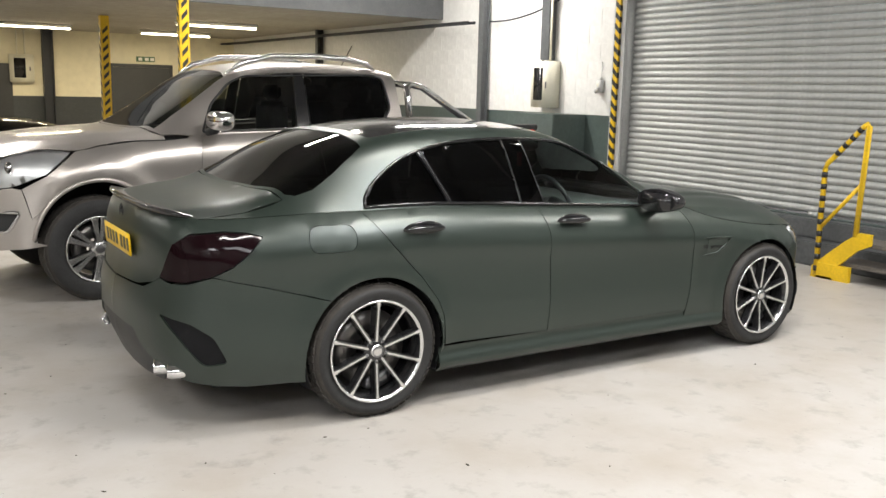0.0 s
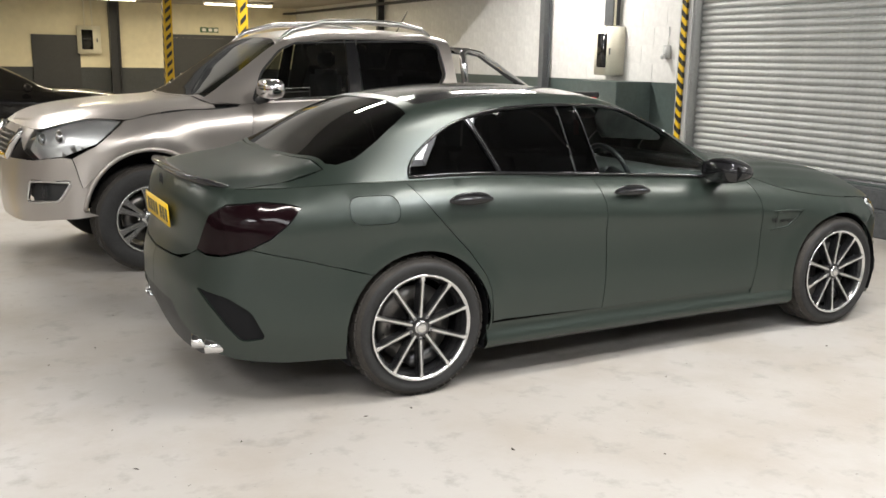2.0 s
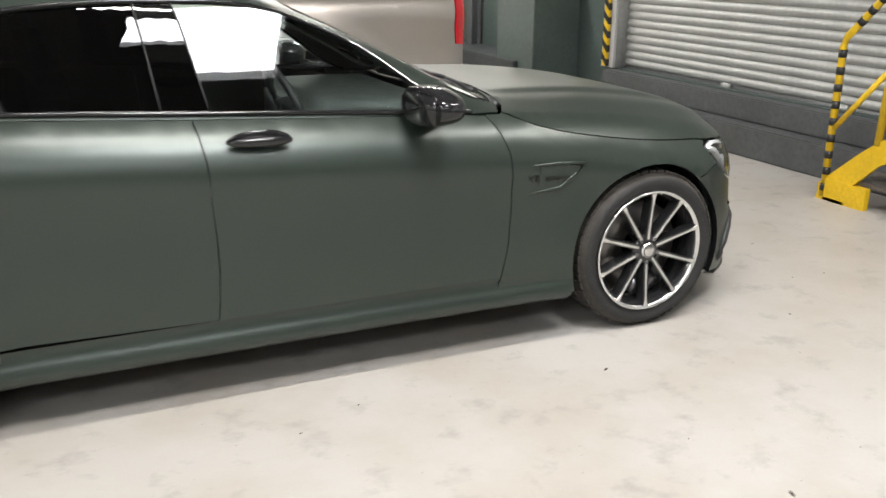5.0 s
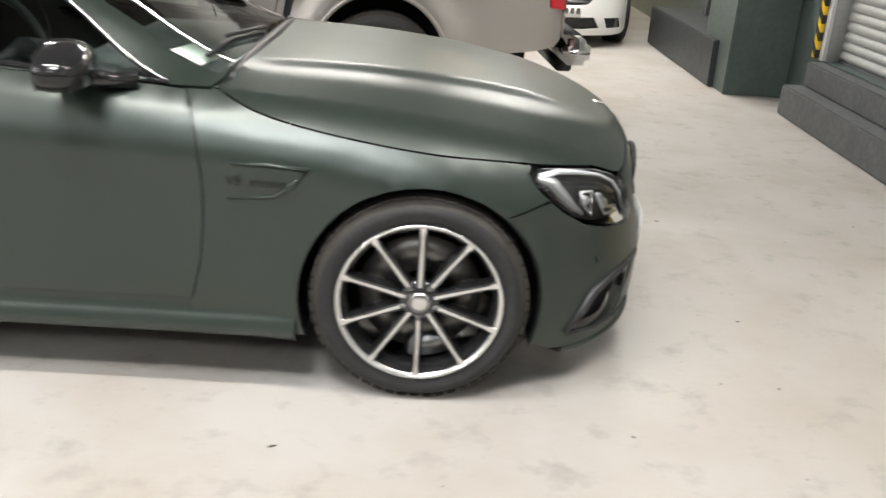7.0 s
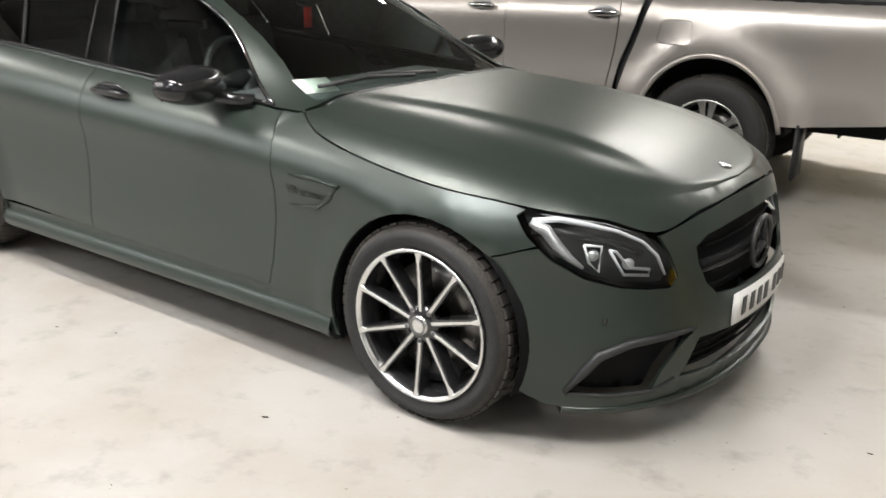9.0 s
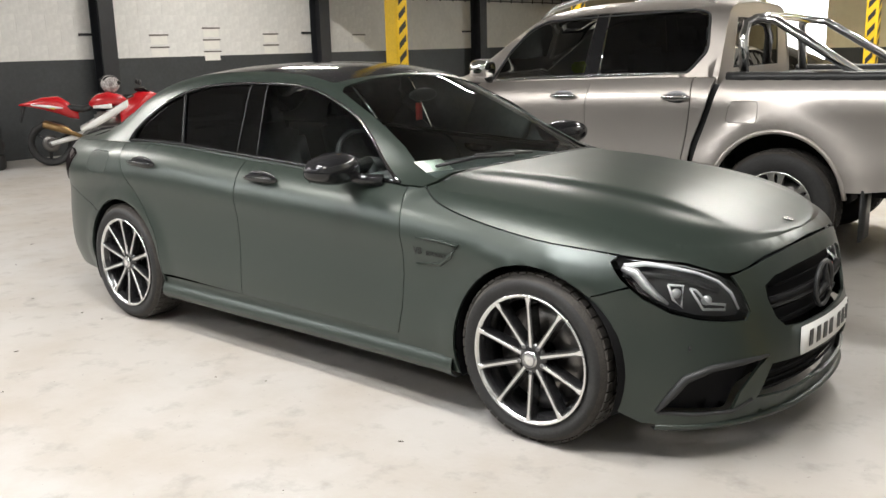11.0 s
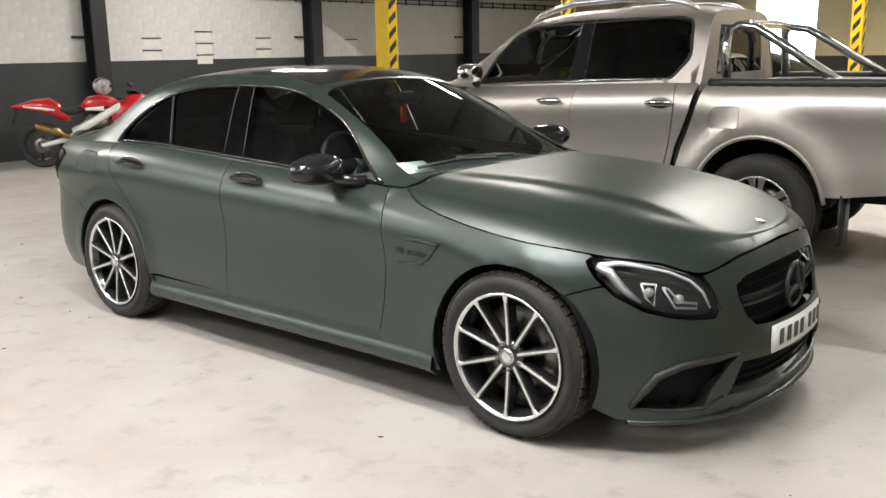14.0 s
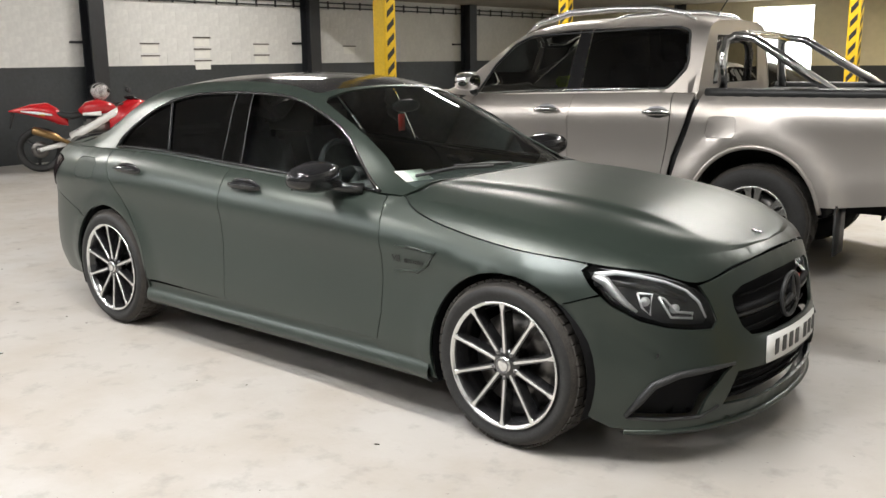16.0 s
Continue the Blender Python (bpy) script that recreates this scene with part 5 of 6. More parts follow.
def wall_box(at, rz, w, h, d, label):
    b = thing("electrical_box", at, rz, label=label, category="electrical box")
    part("case", box(-w / 2, -d, 0, w / 2, 0, h, 0.012), M_BOX, b)
    part("window", box(-w * 0.33, -d - 0.008, h * 0.16, w * 0.15, -d + 0.001, h * 0.86, 0.004), M_GLOSSBLACK, b)
    part("latch", box(w * 0.30, -d - 0.01, h * 0.42, w * 0.36, -d + 0.001, h * 0.56, 0.003), M_DARKCHROME, b)
    for dx in (-0.08, 0.08):
        part("conduit", tube([(dx, -d / 2, h), (dx, -d / 2, h + 0.9)], 0.016, 8), M_BOX, b)
    return b


wall_box((1.0, Y_NORTH, 1.55), 0, 0.5, 0.62, 0.16, "cream electrical cabinet with a dark window on the wall")
eb = wall_box((X_EAST, 5.25, 1.40), -90, 0.40, 0.62, 0.2, "cream electrical box with a dark window and conduit")
part("trunking", box(-0.12, -0.12, 0.64, 0.06, 0, 2.6, 0.006), M_GREYSTEEL, eb, smooth=False)
sw_ = thing("wall_socket", (X_EAST - 0.002, 4.22, 1.70), -90, label="small grey wall socket with a cable", category="socket")
part("case", box(-0.05, -0.06, -0.08, 0.05, 0, 0.08, 0.01), M_JAMB, sw_)
part("spout", tube([(0, -0.05, -0.04), (0, -0.11, -0.07)], 0.025, 10), M_JAMB, sw_)
part("cable", tube([(0, -0.02, 0.08), (0.01, -0.015, 0.22), (0.0, -0.015, 0.3)], 0.008, 6), M_JAMB, sw_)
cab = thing("hanging_cable", label="black cable sagging along the wall", category="cable")
part("cable", tube([(X_EAST - 0.06, 6.7 - 3.6 * t, 2.62 + 1.3 * t - 1.1 * 4 * t * (1 - t) * 0.35) for t in [k / 20 for k in range(21)]], 0.014, 6), M_BLACKSTEEL, cab)

for y in (3.95, 8.5, 13.4):
    wb = thing("wall_bracket", (X_WEST, y, 1.83), label="short black steel bracket beside the column", category="bracket", group="wall brackets")
    part("arm", box(0.0, -0.14, -0.02, 0.05, 0.14, 0.02, 0.004), M_BLACKSTEEL, wb, smooth=False)
# papers on the west wall
for y, z, n in ((5.23, 1.53, 2), (6.28, 1.44, 3), (7.6, 1.53, 2), (9.9, 1.70, 1)):
    for k in range(n):
        pz = z + 0.20 * k
        p = thing("pinned_notice", (X_WEST, y, pz), label="white paper notice pinned on the wall", category="notice", group="notices")
        part("sheet", box(0.002, -0.16, -0.07, 0.006, 0.16, 0.07), M_PAPER, p, smooth=False)
        part("holder", box(0.002, -0.18, 0.072, 0.02, 0.18, 0.095), M_WOOD, p, smooth=False)

# steps with yellow handrail
st = thing("access_steps", (5.23, -0.02, 0), label="short steps with yellow sides and worn dark treads", category="steps")
for k, (x0, z) in enumerate(((0.02, 0.17), (0.02, 0.37))):
    part("tread", box(x0, -1.0 - 0.0, z - 0.035, 0.36, 0.33 - 0.2 * k, z, 0.006), M_WOOD, st, smooth=False)
part("side_plate", add_box(box(-0.02, 0.24, 0.0, 0.02, 0.46, 0.02), -0.02, 0.08, 0.0, 0.02, 0.40, 0.14), M_YELLOW, st, smooth=False)
b = bmesh.new()
pts = [(-0.46, 0.0), (-0.34, 0.0), (-0.02, 0.30), (0.10, 0.36), (0.10, 0.46), (-0.02, 0.46), (-0.16, 0.36), (-0.46, 0.10)]
f0 = [b.verts.new((-0.012, -y, z)) for y, z in pts]
f1 = [b.verts.new((0.012, -y, z)) for y, z in pts]
b.faces.new(f0), b.faces.new(f1[::-1])
for i in range(len(pts)):
    b.faces.new((f0[i], f0[(i + 1) % 8], f1[(i + 1) % 8], f1[i]))
part("stringer", b, M_YELLOW, st, smooth=False)
rail = [(0, 0.42, 0.02), (0, 0.42, 0.98), (0, 0.40, 1.04), (0, 0.34, 1.10), (0, 0.08, 1.38), (0, 0.05, 1.40), (0, 0.03, 1.38), (0, 0.06, 0.42)]
part("handrail", tube(rail, 0.024, 12), M_YELLOW, st, "yellow tube handrail with black tape bands")
part("brace", tube([(0, 0.42, 0.45), (0, 0.05, 0.88)], 0.018, 10), M_YELLOW, st)
for a, bb, n in ((rail[0], rail[1], 9), (rail[3], rail[4], 4)):
    a, bb = Vector(a), Vector(bb)
    for k in range(n):
        p = a.lerp(bb, (k + 0.35) / n)
        q = a.lerp(bb, (k + 0.80) / n)
        part("tape_band", tube([p, q], 0.0265, 12), M_TAPEBLACK, st)

# ---- the grey pickup ----
P_PLAN = [(4.03, 0), (4.01, 0.3), (3.94, 0.58), (3.80, 0.77), (3.55, 0.88), (3.15, 0.925), (2.7, 0.91), (2.0, 0.90), (1.2, 0.90), (0.6, 0.905), (0.0, 0.925), (-0.5, 0.91), (-1.0, 0.90), (-1.16, 0.87), (-1.215, 0.70), (-1.225, 0.4), (-1.23, 0)]
P_TOP = [("f", 0, 1.0), ("f", 0.6, 1.0), ("x", 3.5, 1.055), ("x", 3.1, 1.09), ("x", 2.7, 1.115), ("x", 2.4, 1.125), ("x", 1.5, 1.15), ("x", 0.75, 1.165), ("x", 0.0, 1.165), ("x", -1.0, 1.165), ("r", 0, 1.165)]
P_SIDE = [(-0.02, 0.11), (0, 0.085), (0.03, 0.05), (0.08, 0.022), (0.14, 0.004), (0.18, 0.0), (0.25, 0.012), (0.4, 0.02), (0.55, 0.012), (0.66, 0.012), (0.74, 0.04), (0.9, 0.1)]
P_FRONT = [(-0.02, 0.16), (0, 0.12), (0.05, 0.06), (0.15, 0.03), (0.35, 0.012), (0.5, 0.0), (0.62, 0.01), (0.75, 0.08), (0.9, 0.15)]
P_REAR = [(-0.02, 0.05), (0, 0.03), (0.05, 0.012), (0.2, 0.0), (0.5, 0.0), (0.7, 0.01), (0.9, 0.05)]
P_HUBS = [(0.0, 0.39, 0.45), (3.15, 0.39, 0.45)]
P_POS, P_X, P_F, P_R, P_ZT, P_LEN = make_shell(P_PLAN, P_TOP, P_SIDE, P_FRONT, P_REAR, P_HUBS, 0.042, [(-2, 1), (2.2, 1), (2.8, 1.6), (3.5, 1.8)], 0.085)
p_by, p_bz, P_TAILX, P_NOSEX = edge_lines(P_POS, P_ZT, P_LEN)
p_crown = soft_line([(0.42, 1.72), (0.6, 1.752), (1.0, 1.77), (1.5, 1.765), (1.85, 1.72), (2.0, 1.675), (2.3, 1.46), (2.6, 1.25), (2.75, 1.165), (3.0, 1.15), (3.4, 1.115), (3.7, 1.07), (3.92, 1.0)], 0.05)
PC_POS, PC_M = make_cabin(p_by, p_bz, p_crown, [(0, 1.0), (0.3, 0.99), (0.55, 0.965), (0.66, 0.94), (0.74, 0.89), (0.79, 0.81), (0.83, 0.68), (0.88, 0.48), (0.94, 0.24), (1.0, 0.0)])
pickup = thing("pickup_truck", (2.44, 3.34, 0), -176, "bronze grey double-cab pickup with chrome roll bar", "pickup truck")
M_PGLASS = glass("pickup_privacy_glass", (0.03, 0.03, 0.032))
M_PCLEAR = glass("pickup_front_glass", (0.30, 0.32, 0.31))


def p_top_run(u0, u1, n=20):
    return [(u0 + (u1 - u0) * k / n, P_ZT(u0 + (u1 - u0) * k / n)) for k in range(n + 1)]


pfa, pra = arch(P_X, 3.15, 0.39, 0.45, 0.45), arch(P_X, 0.0, 0.39, 0.45, 0.50)
X = P_X
PD_F = [(X(2.33), 1.122), (X(2.36), 1.0), (X(2.37), 0.75), (X(2.34), 0.55), (X(2.30), 0.47)]
PD_M = [(X(1.40), 1.15), (X(1.43), 1.0), (X(1.44), 0.75), (X(1.42), 0.47)]
PD_R = [(X(0.62), 1.165), (X(0.61), 1.0), (X(0.64), 0.8), (X(0.68), 0.6), (X(0.70), 0.47)]
p_corner = [(X(0.615), 1.163), (X(0.605), 1.0), (X(0.635), 0.8), (X(0.675), 0.6), (X(0.695), 0.47), (X(0.66), 0.47), (X(0.60), 0.75), (X(0.50), 0.98), (X(0.455), 1.163)]
p_fdoor = PD_F[::-1] + p_top_run(X(2.33), X(1.40))[1:-1] + PD_M
p_rdoor = PD_M[::-1] + p_top_run(X(1.40), X(0.62))[1:-1] + PD_R
PH = [(X(3.32), 1.02), (X(3.5), 1.035), (X(3.72), 1.005), (P_F(0.62), 0.93), (P_F(0.56), 0.83), (P_F(0.66), 0.775), (X(3.72), 0.80), (X(3.5), 0.88)]
p_wing = [(X(3.30), 1.025), (X(3.1), 1.06), (X(2.85), 1.085), (X(2.62), 1.09), (X(2.45), 1.105)] + p_top_run(X(2.42), X(2.335), 3) + PD_F + [(X(2.33), 0.45)] + pfa[::-1][:20] + [(X(3.60), 0.60), (X(3.66), 0.79), (X(3.5), 0.873)]
p_bumper = [(0, 0.76), (P_F(0.5), 0.77), (P_F(0.64), 0.77), (X(3.72), 0.795), (X(3.662), 0.785), (X(3.602), 0.60)] + pfa[::-1][20:] + [(X(3.5), 0.42), (P_F(0.5), 0.36), (0, 0.36)]
fog = rounded([(P_F(0.84), 0.64), (P_F(0.62), 0.64), (P_F(0.60), 0.50), (P_F(0.80), 0.52)], 0.03)
bed = [(X(0.40), 1.163), (X(0.455), 0.98), (X(0.55), 0.75), (X(0.60), 0.58), (X(0.55), 0.50)] + pra + [(X(-0.55), 0.50), (X(-1.0), 0.55), (X(-1.13), 0.58), (P_R(0.84), 0.62), (P_R(0.84), 0.76), (P_R(0.84), 0.80), (X(-1.08), 0.80), (X(-1.06), 0.95), (X(-1.07), 1.10), (X(-1.08), P_ZT(X(-1.08)))] + p_top_run(X(-1.06), X(0.39), 20)
p_lamp = [(X(-1.085), 0.80), (X(-1.065), 0.95), (X(-1.075), 1.10), (X(-1.09), 1.155), (P_R(0.80), 1.15), (P_R(0.74), 1.0), (P_R(0.76), 0.78)]
p_flap = rounded([(X(0.32), 1.02), (X(0.13), 1.02), (X(0.13), 0.885), (X(0.36), 0.885)], 0.03)
for s, flip in ((1, True), (-1, False)):
    f = (lambda u, z, s=s: P_POS(u, z, s))
    kw = dict(flip=flip, step=0.06)
    skin("front_door", inset_poly(dense(p_fdoor, 0.04), 0.002), f, M_SILVER, pickup, **kw)
    skin("rear_door", inset_poly(dense(p_rdoor, 0.04), 0.002), f, M_SILVER, pickup, **kw)
    skin("front_wing", inset_poly(dense(p_wing, 0.04), 0.002), f, M_SILVER, pickup, **kw)
    skin("front_bumper", inset_poly(dense(p_bumper, 0.04), 0.002), f, M_SILVER, pickup, holes=[fog], **kw)
    fg = skin("fog_lamp_recess", fog, lambda u, z, s=s: P_POS(u, z, s, -0.04), M_TRIM, pickup, flip=flip)
    part("fog_trim", tube([P_POS(u, z, s, 0.004) for u, z in fog], 0.012, 8, True), M_CHROME, fg, "chrome ring")
    part("fog_lens", ellipsoid(0.03, 0.05, 0.05, P_POS(P_F(0.71), 0.575, s, -0.03), 16), M_LENS, fg)
    skin("bed_side", inset_poly(dense(bed, 0.04), 0.002), f, M_SILVER, pickup, "grey load bed side with flared arch", holes=[p_flap] if s > 0 else [], **kw)
    skin("cab_corner", p_corner, f, M_SILVER, pickup, **kw)
    if s > 0:
        skin("fuel_flap", inset_poly(p_flap, 0.003), f, M_SILVER, pickup, flip=flip)
    skin("tail_lamp", dense(p_lamp, 0.04), lambda u, z, s=s: P_POS(u, z, s, 0.006), M_REDLIGHT, pickup, "red tail lamp", flip=flip)
    hl = skin("headlamp", dense(PH, 0.04), lambda u, z, s=s: P_POS(u, z, s, -0.05), M_REFLECTOR, pickup, "clear headlamp with chrome reflector", flip=flip)
    skin("lens", dense(PH, 0.04), lambda u, z, s=s: P_POS(u, z, s, 0.002), M_LENS, hl, flip=flip, depth=0.003).visible_shadow = False
    for yy, zz in ((0.70, 0.90), (0.80, 0.92)):
        part("projector", ellipsoid(0.03, 0.042, 0.042, P_POS(P_F(yy), zz, s, -0.035), 16), M_CHROME, hl)
    # windows
    fw = [(2.30, 0.985), (2.20, 0.86), (2.02, 0.80), (1.90, 0.785), (1.46, 0.775), (1.50, 0.985)]
    rw = [(1.36, 0.985), (1.35, 0.775), (0.68, 0.785), (0.60, 0.80), (0.57, 0.92), (0.68, 0.985)]
    skin("front_window", [(x, s * m) for x, m in rounded(fw, 0.02)], lambda x, m: PC_POS(x, m, -0.008), M_PCLEAR, pickup, step=0.04, depth=0, flip=flip, edge=0.04)
    skin("rear_window", [(x, s * m) for x, m in rounded(rw, 0.02)], lambda x, m: PC_POS(x, m, -0.008), M_PGLASS, pickup, step=0.04, depth=0, flip=flip, edge=0.04)
    part("waist_trim", tube([PC_POS(x, s * 0.99, 0.004) for x in np.linspace(2.30, 0.68, 20)], 0.008, 6), M_CHROME, pickup, "chrome waist strip")
    for u0, u1 in ((1.72, 1.50), (0.82, 0.60)):
        mid = P_POS(X((u0 + u1) / 2), 1.035, s)
        h = part("door_handle", ellipsoid(0.11, 0.022, 0.022, (0, s * 0.02, 0), power=0.8), M_CHROME, pickup, "chrome door handle")
        h.matrix_local = pose(mid.x, mid.y, mid.z)
        part("handle_cup", ellipsoid(0.085, 0.006, 0.045, (0, s * 0.001, 0)), M_DARKCHROME, h)
    mr = part("door_mirror", ellipsoid(0.08, 0.135, 0.075, (0, 0, 0), 24, 0.7), M_CHROME, pickup, "chrome door mirror")
    mr.matrix_local = pose(2.26, s * 1.02, 1.245, 0, 0, s * 8)
    part("mirror_arm", tube([(2.26, s * 0.95, 1.17), (2.30, s * 0.86, 1.15)], 0.03, 8), M_TRIM, pickup)
    # roof rail
    pts = [PC_POS(x, s * 0.66) + Vector((0, 0, dz)) for x, dz in ((2.0, 0.0), (1.88, 0.05), (1.6, 0.08), (1.2, 0.085), (0.9, 0.075), (0.68, 0.045), (0.58, 0.0))]
    part("roof_rail", tube(pts, [0.012, 0.024, 0.026, 0.026, 0.026, 0.024, 0.012], 10), M_ALLOY, pickup, "silver roof rail")
    # roll bar
    part("roll_bar", tube([(0.30, s * 0.72, 1.17), (0.32, s * 0.70, 1.45), (0.31, s * 0.66, 1.55), (0.25, s * 0.63, 1.585), (0.12, s * 0.64, 1.56), (-0.45, s * 0.74, 1.175)], 0.034, 12), M_CHROME, pickup, "polished chrome roll bar")
    part("bar_foot", box(-0.55, s * 0.74 - 0.05, 1.165, -0.33, s * 0.74 + 0.05, 1.195, 0.008), M_TRIM, pickup)
    part("bed_rail_cap", tube([(x, s * (P_POS(X(x), 1.163).y * -1 - 0.01), 1.168) for x in np.linspace(0.38, -1.16, 14)], 0.034, 8), M_TRIM, pickup, "black plastic bed rail cap")
    part("mud_flap", box(-0.56, s * 0.80 - 0.12, 0.20, -0.54, s * 0.80 + 0.12, 0.52, 0.004), M_TRIM, pickup)
    for hx in (0.0, 3.15):
        w = bmesh.new()
        lathe(w, [(0.45, -0.14), (0.46, -0.1), (0.46, 0.14), (0.2, 0.2), (0.01, 0.2)], 48)
        bmesh.ops.delete(w, geom=[v for v in w.verts if v.co.z < -0.05], context="VERTS")
        o = part("wheel_housing", w, M_PILLAR, pickup)
        o.matrix_local = pose(hx, s * 0.73, 0.445, 0, 0, 0 if s < 0 else 180)
        make_wheel(pickup, (hx, s * 0.775, 0.385), 0.385, 0.25, 0.245, 12, "truck", s, M_DARKCHROME)
    for hx in (0.0, 3.15):
        lip = bmesh.new()
        add_tube(lip, [P_POS(X(hx + 0.452 * math.cos(a)), 0.39 + 0.452 * math.sin(a), s, -0.004) for a in np.linspace(0.15, math.pi - 0.15, 30)], 0.016, 8)
        part("arch_lip", lip, M_SILVER, pickup)
    part("side_step", tube([(0.62, s * 0.86, 0.40), (2.5, s * 0.86, 0.40)], 0.045, 10), M_TRIM, pickup)
pbon_u = list(np.linspace(0, X(2.62), 44))
p_seam = smooth_line([(0, 0.985), (P_F(0.5), 0.975), (P_F(0.62), 0.965), (X(3.72), 1.008), (X(3.5), 1.038), (X(3.3), 1.03), (X(3.1), 1.065), (X(2.85), 1.09), (X(2.62), 1.095)])
pstrip = [(u, p_seam(u)) for u in pbon_u] + [(u, P_ZT(u)) for u in pbon_u[::-1]]
pbx = [P_POS(u, P_ZT(u)).x for u in pbon_u]
pbt = [(x, -1.0) for x in pbx[1:]] + [(2.70, -0.9), (2.76, -0.5), (2.775, 0), (2.76, 0.5), (2.70, 0.9)] + [(x, 1.0) for x in pbx[:0:-1]] + [(pbx[0], 0.5), (pbx[0], -0.5)]
joined_skin("bonnet", [(pstrip, lambda u, z: P_POS(u, z, -1), dict(step=0.06, edge=0.08)), (pstrip, lambda u, z: P_POS(u, z, 1), dict(step=0.06, edge=0.08)), (pbt, PC_POS, dict(step=0.06, edge=0.2))], M_SILVER, pickup, "grey bonnet")
P_SCR = [(1.99, 0), (2.0, 0.5), (2.04, 0.70), (2.25, 0.745), (2.5, 0.80), (2.66, 0.86), (2.72, 0.6), (2.745, 0)]
P_SCR = P_SCR + [(x, -m) for x, m in P_SCR[-2:0:-1]]
P_DL = rounded([(2.32, 0.988), (2.21, 0.855), (2.03, 0.79), (1.90, 0.773), (0.67, 0.773), (0.575, 0.79), (0.545, 0.92), (0.67, 0.988)], 0.03)
phood = [(0.44, -0.999), (1.0, -1.0), (1.7, -1.0), (2.4, -1.0), (2.64, -0.97), (2.70, -0.85), (2.75, -0.5), (2.765, 0), (2.75, 0.5), (2.70, 0.85), (2.64, 0.97), (2.4, 1.0), (1.7, 1.0), (1.0, 1.0), (0.44, 0.999), (0.44, 0.5), (0.44, -0.5)]
skin("cab_roof", phood, lambda x, m: PC_POS(x, m), M_SILVER, pickup, "grey cab roof and pillars", holes=[P_SCR, P_DL, [(x, -m) for x, m in P_DL][::-1]], step=0.06)
skin("windscreen", inset_poly(dense(P_SCR, 0.05), 0.002), lambda x, m: PC_POS(x, m, -0.004), M_PCLEAR, pickup, step=0.06, depth=0)
for s in (-1, 1):
    skin("b_pillar", [(1.49, s * 0.985), (1.45, s * 0.778), (1.36, s * 0.778), (1.37, s * 0.985)], lambda x, m: PC_POS(x, m, -0.004), M_GLOSSBLACK, pickup, step=0.05, depth=0, flip=s > 0)
    part("window_trim", tube([PC_POS(x, s * m, 0.002) for x, m in P_DL], 0.010, 6, True), M_TRIM, pickup)
cabback = [(y, z) for y, z in ((-0.83, 0.6), (0.83, 0.6), (0.83, 1.16), (0.60, 1.66), (0.45, 1.715), (-0.45, 1.715), (-0.60, 1.66), (-0.83, 1.16))]
skin("cab_back", cabback, lambda y, z: Vector((0.445, y, z)), M_SILVER, pickup, holes=[[(-0.52, 1.22), (0.52, 1.22), (0.46, 1.60), (-0.46, 1.60)]], step=0.1, flip=True)
skin("back_window", [(-0.52, 1.22), (0.52, 1.22), (0.46, 1.60), (-0.46, 1.60)], lambda y, z: Vector((0.45, y, z)), M_PGLASS, pickup, step=0.1, flip=True)
part("cab_gap_filler", box(0.38, -0.84, 0.5, 0.62, 0.84, 1.12), M_TRIM, pickup, smooth=False)
part("roll_hoop", tube([(0.26, -0.64, 1.58), (0.27, -0.3, 1.60), (0.27, 0.3, 1.60), (0.26, 0.64, 1.58)], 0.034, 12), M_CHROME, pickup, "chrome cross hoop")
part("tonneau_cover", box(-1.18, -0.80, 1.12, 0.38, 0.80, 1.160, 0.012), M_TRIM, pickup, "black flat tonneau cover")
tg = skin("tailgate", [(P_R(0.74), 1.16), (P_LEN, 1.16), (P_LEN, 0.62), (P_R(0.76), 0.62)], lambda u, z: P_POS(u, z, 1), M_SILVER, pickup, step=0.08, flip=True)
skin("tailgate_half", [(P_R(0.74), 1.16), (P_LEN, 1.16), (P_LEN, 0.62), (P_R(0.76), 0.62)], lambda u, z: P_POS(u, z, -1), M_SILVER, tg, step=0.08)
rb = bmesh.new()
add_box(rb, -1.38, -0.86, 0.47, -1.20, 0.86, 0.62, 0.035)
part("rear_bumper", rb, M_CHROME, pickup, "chrome step bumper")
part("bumper_top", box(-1.36, -0.60, 0.615, -1.21, 0.60, 0.628, 0.004), M_TRIM, pickup)
part("tow_bracket", add_box(box(-1.36, -0.4, 0.36, -1.25, 0.4, 0.44, 0.01), -1.46, -0.04, 0.38, -1.3, 0.04, 0.48, 0.01), M_TRIM, pickup)
part("underbody", box(-1.0, -0.52, 0.42, 3.8, 0.52, 0.62, 0.02), M_PILLAR, pickup)
part("bed_tub", box(-1.17, -0.82, 0.80, 0.37, 0.82, 1.11), M_PILLAR, pickup, smooth=False)
pg = [(P_F(0.48), 0.93), (0, 0.945), (0, 0.79), (P_F(0.34), 0.79)]
grl = None
for s in (1, -1):
    o = skin("grille", pg, lambda u, z, s=s: P_POS(u, z, s, 0.004), M_TRIM, pickup, "black grille with chrome surround", flip=s > 0)
    part("grille_chrome", tube([P_POS(u, z, s, 0.012) for u, z in ((P_F(0.50), 0.955), (P_F(0.40), 0.86), (P_F(0.30), 0.775), (0, 0.77))], 0.026, 8), M_CHROME, o)
    for k in range(4):
        part("grille_slat", tube([P_POS(u, 0.81 + 0.035 * k, s, 0.01) for u in np.linspace(0, P_F(0.36), 6)], 0.007, 6), M_DARKCHROME, o)
